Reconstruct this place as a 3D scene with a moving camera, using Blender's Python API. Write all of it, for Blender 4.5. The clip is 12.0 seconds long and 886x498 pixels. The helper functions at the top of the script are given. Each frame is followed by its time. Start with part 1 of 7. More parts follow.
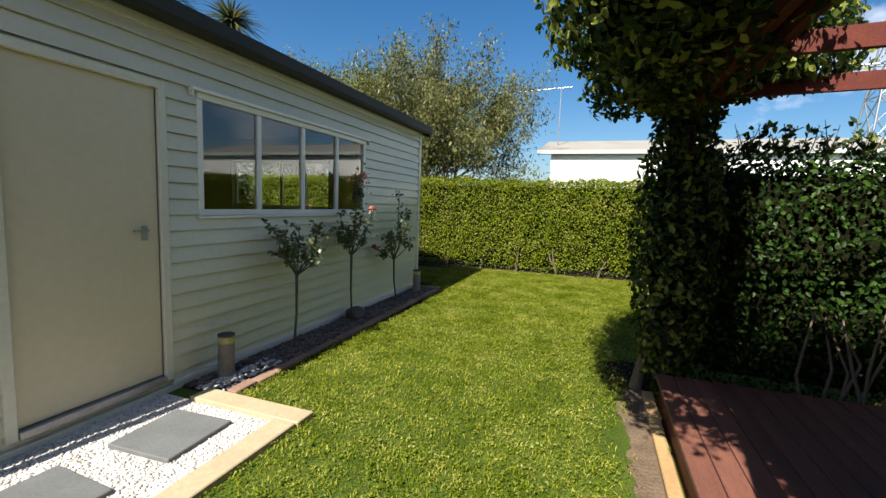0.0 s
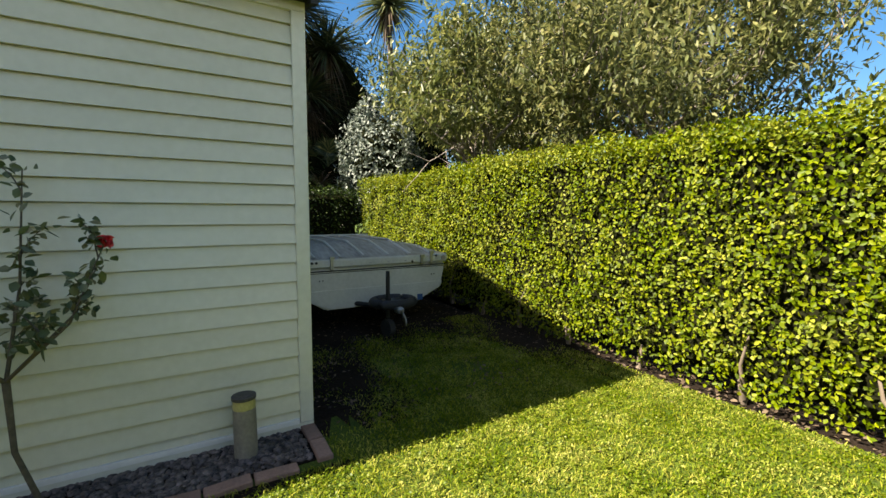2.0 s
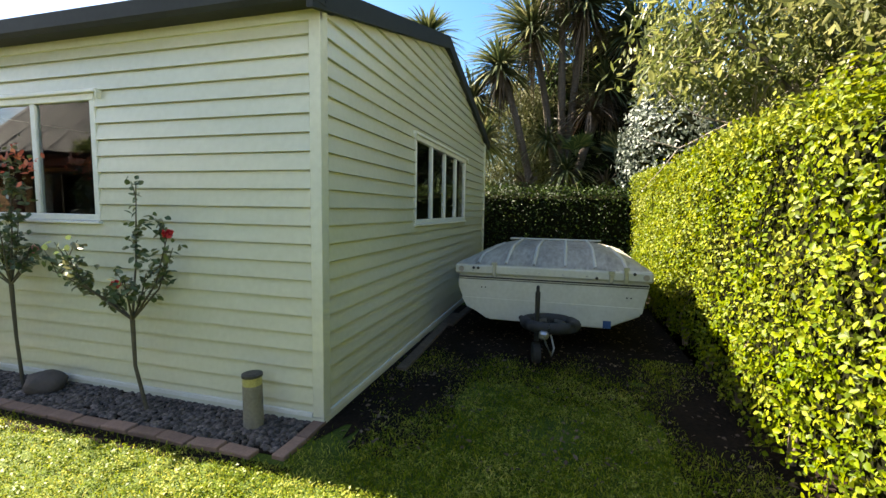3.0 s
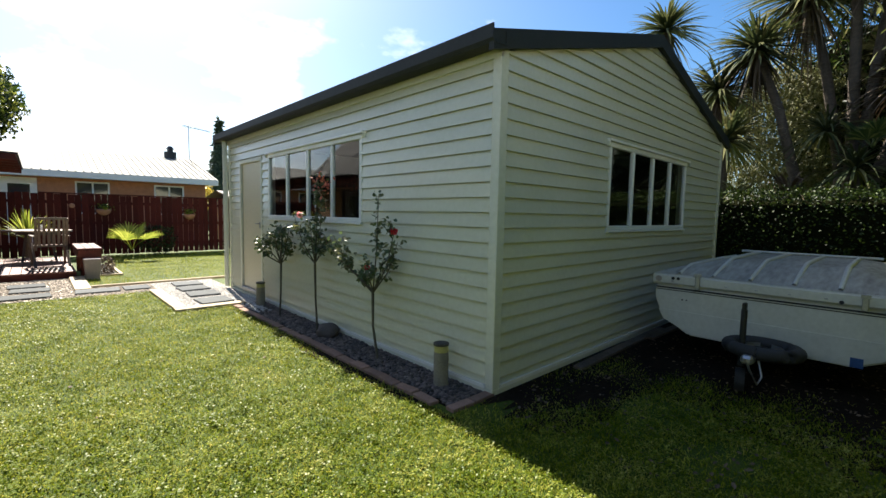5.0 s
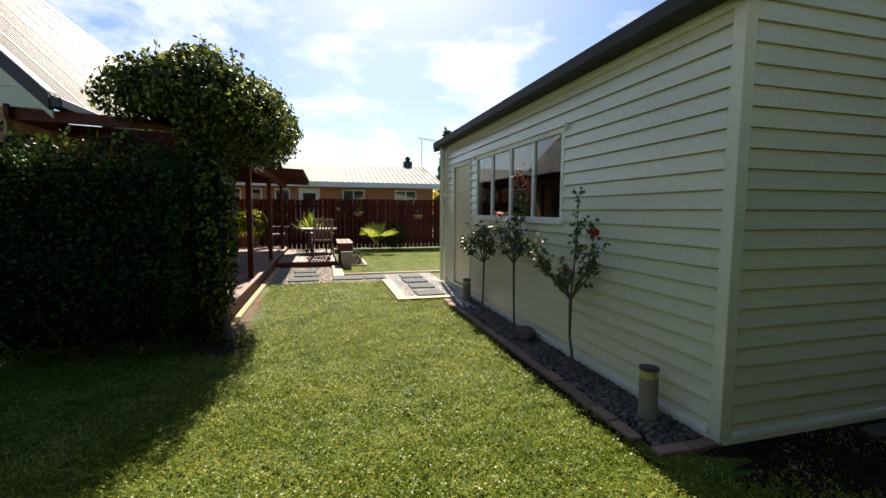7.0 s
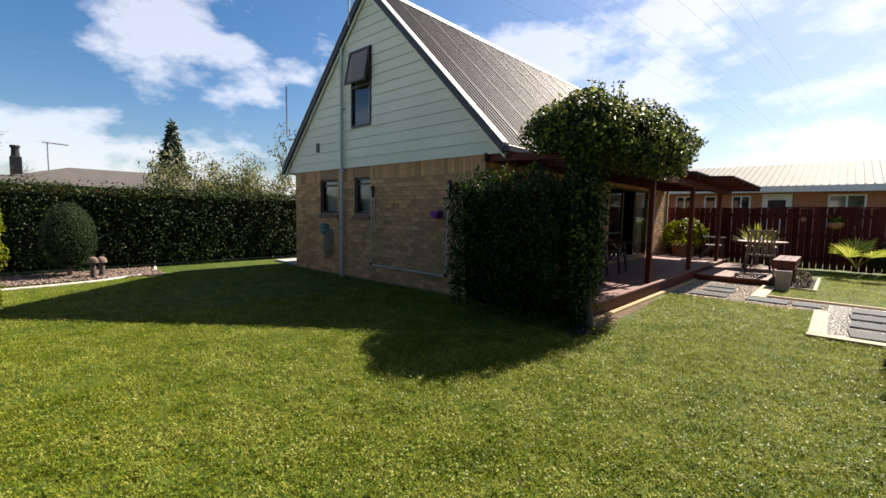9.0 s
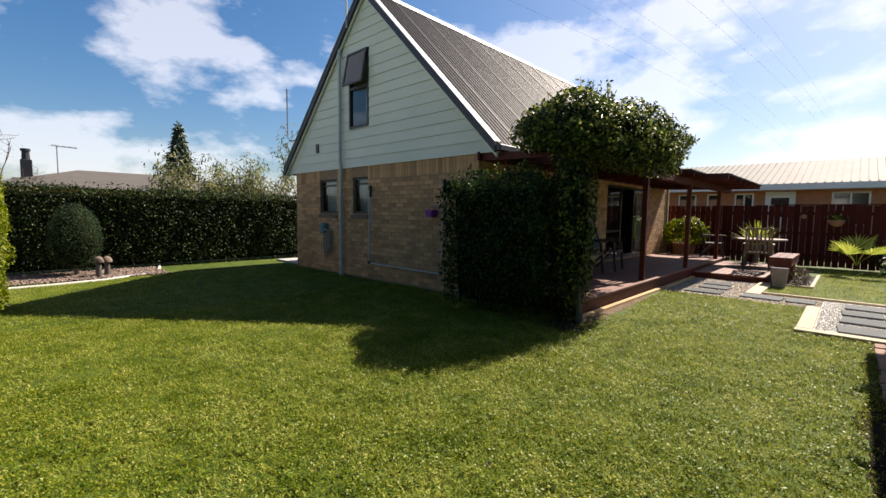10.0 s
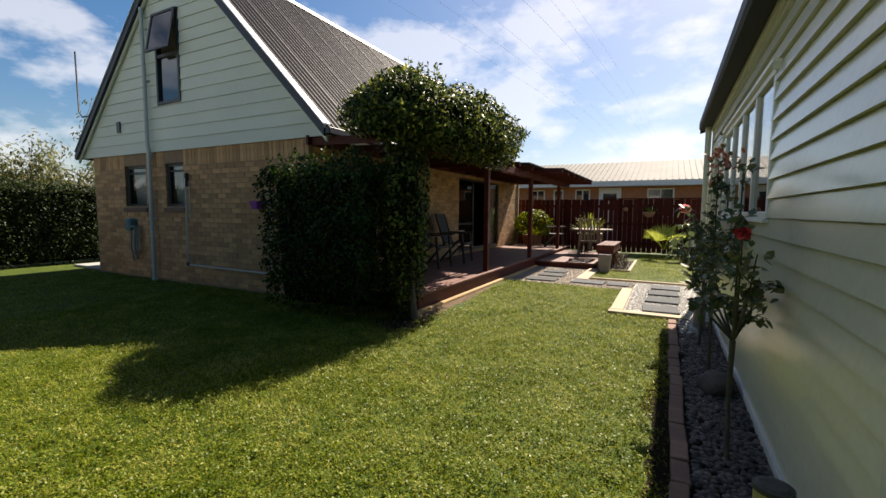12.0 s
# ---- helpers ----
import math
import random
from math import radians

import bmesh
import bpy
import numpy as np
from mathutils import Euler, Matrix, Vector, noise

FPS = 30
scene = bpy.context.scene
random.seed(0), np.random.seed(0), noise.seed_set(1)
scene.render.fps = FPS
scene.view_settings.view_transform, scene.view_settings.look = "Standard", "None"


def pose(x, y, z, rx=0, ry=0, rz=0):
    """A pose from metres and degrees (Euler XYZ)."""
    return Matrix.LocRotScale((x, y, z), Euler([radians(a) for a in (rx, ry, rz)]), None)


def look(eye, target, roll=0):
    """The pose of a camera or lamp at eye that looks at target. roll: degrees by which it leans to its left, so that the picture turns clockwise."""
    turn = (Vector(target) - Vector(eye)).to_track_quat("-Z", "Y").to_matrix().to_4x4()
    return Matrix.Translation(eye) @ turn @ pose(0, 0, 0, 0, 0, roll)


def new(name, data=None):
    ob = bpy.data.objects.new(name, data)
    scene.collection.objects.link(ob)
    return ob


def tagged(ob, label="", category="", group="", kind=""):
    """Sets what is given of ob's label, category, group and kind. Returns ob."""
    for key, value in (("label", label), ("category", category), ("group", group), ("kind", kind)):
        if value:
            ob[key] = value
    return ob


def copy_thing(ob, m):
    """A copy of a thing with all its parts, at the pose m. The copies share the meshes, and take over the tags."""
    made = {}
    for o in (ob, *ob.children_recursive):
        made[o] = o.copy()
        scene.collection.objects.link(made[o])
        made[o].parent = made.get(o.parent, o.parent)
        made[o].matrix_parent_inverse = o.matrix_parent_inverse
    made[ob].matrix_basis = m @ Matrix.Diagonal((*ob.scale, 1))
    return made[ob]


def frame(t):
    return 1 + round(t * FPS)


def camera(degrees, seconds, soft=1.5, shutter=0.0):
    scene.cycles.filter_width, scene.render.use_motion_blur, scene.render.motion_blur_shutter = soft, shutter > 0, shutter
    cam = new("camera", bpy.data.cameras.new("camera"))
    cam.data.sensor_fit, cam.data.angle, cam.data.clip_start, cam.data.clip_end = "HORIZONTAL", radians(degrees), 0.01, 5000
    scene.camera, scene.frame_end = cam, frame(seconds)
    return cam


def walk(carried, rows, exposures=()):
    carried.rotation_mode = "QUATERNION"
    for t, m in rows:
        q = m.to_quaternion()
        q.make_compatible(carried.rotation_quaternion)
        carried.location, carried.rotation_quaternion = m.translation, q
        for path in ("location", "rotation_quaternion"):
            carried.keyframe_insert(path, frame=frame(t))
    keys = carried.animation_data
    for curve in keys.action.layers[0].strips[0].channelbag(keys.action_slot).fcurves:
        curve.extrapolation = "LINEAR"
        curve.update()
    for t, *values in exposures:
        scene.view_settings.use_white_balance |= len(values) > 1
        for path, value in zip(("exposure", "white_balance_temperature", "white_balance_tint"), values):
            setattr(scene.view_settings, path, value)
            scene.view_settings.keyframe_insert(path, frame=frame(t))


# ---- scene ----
cam = camera(91.5, 12.0)
PATH = [
    (0, (0.132, 0.329, 1.294), (-0.436, 1.942, 1.115), 2.1),
    (0.2, (0.036, 0.876, 1.276), (-0.571, 2.477, 1.107), 1.7),
    (0.5, (-0.079, 1.685, 1.240), (-0.772, 3.251, 1.087), 1.2),
    (0.8, (-0.133, 2.472, 1.194), (-0.961, 3.973, 1.055), 0.83),
    (1, (-0.136, 3.006, 1.170), (-1.060, 4.451, 1.039), 0.7),
    (1.2, (-0.117, 3.563, 1.163), (-1.128, 4.949, 1.037), 0.65),
    (1.5, (-0.067, 4.438, 1.178), (-1.230, 5.699, 1.052), 0.5),
    (1.8, (-0.023, 5.320, 1.207), (-1.377, 6.371, 1.070), 0.16),
    (2, (-0.013, 5.858, 1.223), (-1.480, 6.745, 1.079), 0.2),
    (2.2, (-0.030, 6.323, 1.229), (-1.581, 7.051, 1.084), 0.67),
    (2.5, (-0.107, 6.926, 1.235), (-1.771, 7.335, 1.089), 1.4),
    (2.8, (-0.228, 7.471, 1.253), (-1.938, 7.357, 1.100), 1.2),
    (3, (-0.294, 7.760, 1.263), (-1.943, 7.296, 1.107), 0.9),
    (3.2, (-0.322, 7.957, 1.263), (-1.874, 7.233, 1.110), 0.82),
    (3.5, (-0.317, 8.149, 1.251), (-1.710, 7.150, 1.108), 1),
    (5.3, (-0.186, 8.305, 1.242), (-1.316, 7.016, 1.097), 0.9),
    (5.5, (-0.200, 8.289, 1.255), (-1.276, 6.956, 1.102), 0.7),
    (6, (-0.237, 8.248, 1.246), (-1.115, 6.778, 1.092), 0.6),
    (6.5, (-0.321, 8.221, 1.267), (-0.978, 6.639, 1.109), 0.3),
    (7, (-0.421, 8.185, 1.248), (-0.875, 6.534, 1.097), 0.3),
    (7.5, (-0.716, 8.051, 1.227), (-0.601, 6.342, 1.081), 0.9),
    (7.7, (-0.915, 8.008, 1.254), (-0.418, 6.367, 1.113), 0.4),
    (9.3, (-1.631, 8.542, 1.276), (-0.460, 7.292, 1.132), 0.9),
    (9.5, (-1.668, 8.513, 1.275), (-0.490, 7.268, 1.130), 0.8),
    (10, (-1.778, 8.442, 1.250), (-0.599, 7.197, 1.111), 0.7),
    (10.5, (-1.878, 8.364, 1.250), (-0.709, 7.110, 1.109), 0.7),
    (11, (-1.985, 8.243, 1.217), (-0.913, 6.904, 1.081), 0.6),
    (11.5, (-2.023, 8.078, 1.179), (-1.109, 6.627, 1.041), 0.6),
    (12, (-1.949, 7.726, 1.182), (-1.161, 6.204, 1.034), 0.4),
]
EXPOSURES = [(0, 1.32, 6400, 12), (1, 1.60, 6500, 12), (1.5, 1.77, 6750, 10), (2.5, 2.42, 7100, 12), (3, 2.72, 7050, 12), (3.5, 2.56, 6950, 11), (5.5, 1.61, 6400, 11), (7.5, 1.35, 6750, 13), (9.5, 1.31, 6700, 16), (12, 1.17, 6900, 15)]
walk(cam, [(t, look(eye, target, roll)) for t, eye, target, roll in PATH], EXPOSURES)

# ---- daylight: sun over the fence side, sky with broken cloud ----
SUN_TO = Vector((-0.145, -0.946, 1.0)).normalized()
world = bpy.data.worlds.new("sky")
scene.world = world
world.use_nodes = True
wt = world.node_tree
wt.nodes.clear()
w_out = wt.nodes.new("ShaderNodeOutputWorld")
w_bg = wt.nodes.new("ShaderNodeBackground")
w_bg.inputs["Strength"].default_value = 0.0446
w_sky = wt.nodes.new("ShaderNodeTexSky")
w_sky.sky_type = "NISHITA"
w_sky.sun_disc = False
w_sky.sun_elevation = math.asin(SUN_TO.z)
w_sky.sun_rotation = math.atan2(SUN_TO.x, SUN_TO.y) % (2 * math.pi)
w_sky.air_density, w_sky.dust_density, w_sky.ozone_density = 1.0, 1.3, 2.5
w_hue = wt.nodes.new("ShaderNodeHueSaturation")
w_hue.inputs["Hue"].default_value, w_hue.inputs["Saturation"].default_value, w_hue.inputs["Value"].default_value = 0.498, 1.35, 1.2
w_co = wt.nodes.new("ShaderNodeTexCoord")
w_sep = wt.nodes.new("ShaderNodeSeparateXYZ")
w_map = wt.nodes.new("ShaderNodeMapping")
w_map.inputs["Scale"].default_value = (1.0, 1.0, 2.0)
w_map.inputs["Location"].default_value = (0.9, 0.35, 0.0)
w_noise = wt.nodes.new("ShaderNodeTexNoise")
w_noise.inputs["Scale"].default_value = 3.1
w_noise.inputs["Detail"].default_value = 9.0
w_noise.inputs["Roughness"].default_value = 0.56
w_ramp = wt.nodes.new("ShaderNodeValToRGB")
w_lean = wt.nodes.new("ShaderNodeVectorMath")
w_lean.operation = "DOT_PRODUCT"
w_lean.inputs[1].default_value = (0.12, -0.06, -0.1)
w_sum = wt.nodes.new("ShaderNodeMath")
w_ramp.color_ramp.elements[0].position, w_ramp.color_ramp.elements[0].color = 0.525, (0, 0, 0, 1)
w_ramp.color_ramp.elements[1].position, w_ramp.color_ramp.elements[1].color = 0.605, (1, 1, 1, 1)
w_mix = wt.nodes.new("ShaderNodeMix")
w_mix.data_type = "RGBA"
w_lit = wt.nodes.new("ShaderNodeMix")
w_lit.data_type, w_lit.blend_type = "RGBA", "ADD"
w_lit.inputs["Factor"].default_value = 0.55
w_lit.inputs["A"].default_value = (5.6, 5.68, 5.8, 1)
for a, b in ((w_hue.outputs[0], w_lit.inputs["B"]), (w_lit.outputs["Result"], w_mix.inputs["B"]), (w_co.outputs["Generated"], w_map.inputs["Vector"]), (w_map.outputs[0], w_noise.inputs["Vector"]), (w_co.outputs["Generated"], w_lean.inputs[0]), (w_noise.outputs[0], w_sum.inputs[0]), (w_lean.outputs["Value"], w_sum.inputs[1]), (w_sum.outputs[0], w_ramp.inputs[0]),
             (w_ramp.outputs[0], w_mix.inputs["Factor"]), (w_sky.outputs[0], w_hue.inputs["Color"]), (w_hue.outputs[0], w_mix.inputs["A"]), (w_mix.outputs["Result"], w_bg.inputs["Color"]), (w_bg.outputs[0], w_out.inputs[0])):
    wt.links.new(a, b)
sun_data = bpy.data.lights.new("sun", "SUN")
sun_data.energy, sun_data.angle, sun_data.color = 5.0, radians(0.53), (1.0, 0.93, 0.8)
sun = new("sun", sun_data)
sun.matrix_world = look(SUN_TO * 60, (0, 0, 0))


# ---- materials ----
def mat(name, color, rough=0.6, dark=None, scale=8.0, fine=60.0, bump=0.15, metal=0.0, spec=0.5, by="none", vary=0.25, dist=0.004, stretch=(1, 1, 1), detail=5.0):
    """A painted, stony or wooden surface: two scales of noise mix color with dark; by: 'object' or 'island' varies piece by piece."""
    m = bpy.data.materials.new(name)
    m.use_nodes = True
    nt = m.node_tree
    bsdf = nt.nodes["Principled BSDF"]
    bsdf.inputs["Roughness"].default_value = rough
    bsdf.inputs["Metallic"].default_value = metal
    bsdf.inputs["Specular IOR Level"].default_value = spec
    co = nt.nodes.new("ShaderNodeTexCoord")
    mp = nt.nodes.new("ShaderNodeMapping")
    mp.inputs["Scale"].default_value = stretch
    nt.links.new(co.outputs["Object"], mp.inputs["Vector"])
    n1 = nt.nodes.new("ShaderNodeTexNoise")
    n1.inputs["Scale"].default_value, n1.inputs["Detail"].default_value = scale, detail
    n2 = nt.nodes.new("ShaderNodeTexNoise")
    n2.inputs["Scale"].default_value, n2.inputs["Detail"].default_value = fine, 4.0
    for n in (n1, n2):
        nt.links.new(mp.outputs[0], n.inputs["Vector"])
    add = nt.nodes.new("ShaderNodeMath")
    add.operation = "ADD"
    nt.links.new(n1.outputs[0], add.inputs[0])
    nt.links.new(n2.outputs[0], add.inputs[1])
    rng = nt.nodes.new("ShaderNodeMapRange")
    rng.inputs["From Min"].default_value, rng.inputs["From Max"].default_value = 0.7, 1.3
    nt.links.new(add.outputs[0], rng.inputs["Value"])
    mix = nt.nodes.new("ShaderNodeMix")
    mix.data_type = "RGBA"
    dark = dark or tuple(c * 0.7 for c in color)
    mix.inputs["A"].default_value, mix.inputs["B"].default_value = (*dark, 1), (*color, 1)
    nt.links.new(rng.outputs[0], mix.inputs["Factor"])
    last = mix.outputs["Result"]
    if by != "none":
        src = nt.nodes.new("ShaderNodeObjectInfo" if by == "object" else "ShaderNodeNewGeometry")
        hsv = nt.nodes.new("ShaderNodeHueSaturation")
        vr = nt.nodes.new("ShaderNodeMapRange")
        vr.inputs["To Min"].default_value, vr.inputs["To Max"].default_value = 1 - vary, 1 + vary
        nt.links.new(src.outputs["Random" if by == "object" else "Random Per Island"], vr.inputs["Value"])
        nt.links.new(vr.outputs[0], hsv.inputs["Value"])
        nt.links.new(last, hsv.inputs["Color"])
        last = hsv.outputs[0]
    nt.links.new(last, bsdf.inputs["Base Color"])
    if bump:
        bp = nt.nodes.new("ShaderNodeBump")
        bp.inputs["Strength"].default_value, bp.inputs["Distance"].default_value = bump, dist
        nt.links.new(add.outputs[0], bp.inputs["Height"])
        nt.links.new(bp.outputs[0], bsdf.inputs["Normal"])
    return m


def leaf_mat(name, c1, c2, c3, rough=0.4, trans=0.3, spec=0.5, patchy=0.0):
    """Leaves: three hues spread leaf by leaf, some light passing through."""
    m = bpy.data.materials.new(name)
    m.use_nodes = True
    nt = m.node_tree
    bsdf = nt.nodes["Principled BSDF"]
    out = nt.nodes["Material Output"]
    bsdf.inputs["Roughness"].default_value = rough
    bsdf.inputs["Specular IOR Level"].default_value = spec
    geo = nt.nodes.new("ShaderNodeNewGeometry")
    ramp = nt.nodes.new("ShaderNodeValToRGB")
    el = ramp.color_ramp.elements
    el[0].position, el[0].color = 0.0, (*c1, 1)
    el[1].position, el[1].color = 0.55, (*c2, 1)
    last = el.new(1.0)
    last.color = (*c3, 1)
    nt.links.new(geo.outputs["Random Per Island"], ramp.inputs[0])
    hue = ramp.outputs[0]
    if patchy:
        co = nt.nodes.new("ShaderNodeTexCoord")
        big = nt.nodes.new("ShaderNodeTexNoise")
        big.inputs["Scale"].default_value, big.inputs["Detail"].default_value = 2.6, 8.0
        big.inputs["Roughness"].default_value = 0.72
        nt.links.new(co.outputs["Object"], big.inputs["Vector"])
        tone = nt.nodes.new("ShaderNodeHueSaturation")
        for sock, lo, hi in (("Value", 1 - patchy, 1 + patchy), ("Hue", 0.508, 0.472), ("Saturation", 1.15, 0.92)):
            mr = nt.nodes.new("ShaderNodeMapRange")
            mr.inputs["From Min"].default_value, mr.inputs["From Max"].default_value = 0.35, 0.65
            mr.inputs["To Min"].default_value, mr.inputs["To Max"].default_value = lo, hi
            nt.links.new(big.outputs[0], mr.inputs["Value"])
            nt.links.new(mr.outputs[0], tone.inputs[sock])
        nt.links.new(hue, tone.inputs["Color"])
        hue = tone.outputs[0]
    nt.links.new(hue, bsdf.inputs["Base Color"])
    tr = nt.nodes.new("ShaderNodeBsdfTranslucent")
    hsv = nt.nodes.new("ShaderNodeHueSaturation")
    hsv.inputs["Hue"].default_value, hsv.inputs["Value"].default_value = 0.485, 1.7
    nt.links.new(hue, hsv.inputs["Color"])
    nt.links.new(hsv.outputs[0], tr.inputs["Color"])
    mx = nt.nodes.new("ShaderNodeMixShader")
    mx.inputs[0].default_value = trans
    nt.links.new(bsdf.outputs[0], mx.inputs[1])
    nt.links.new(tr.outputs[0], mx.inputs[2])
    nt.links.new(mx.outputs[0], out.inputs["Surface"])
    return m


def glass_mat(name, tint=(0.9, 0.95, 0.95)):
    m = bpy.data.materials.new(name)
    m.use_nodes = True
    b = m.node_tree.nodes["Principled BSDF"]
    b.inputs["Base Color"].default_value = (*tint, 1)
    b.inputs["Roughness"].default_value = 0.01
    b.inputs["IOR"].default_value = 1.5
    b.inputs["Transmission Weight"].default_value = 1.0
    return m


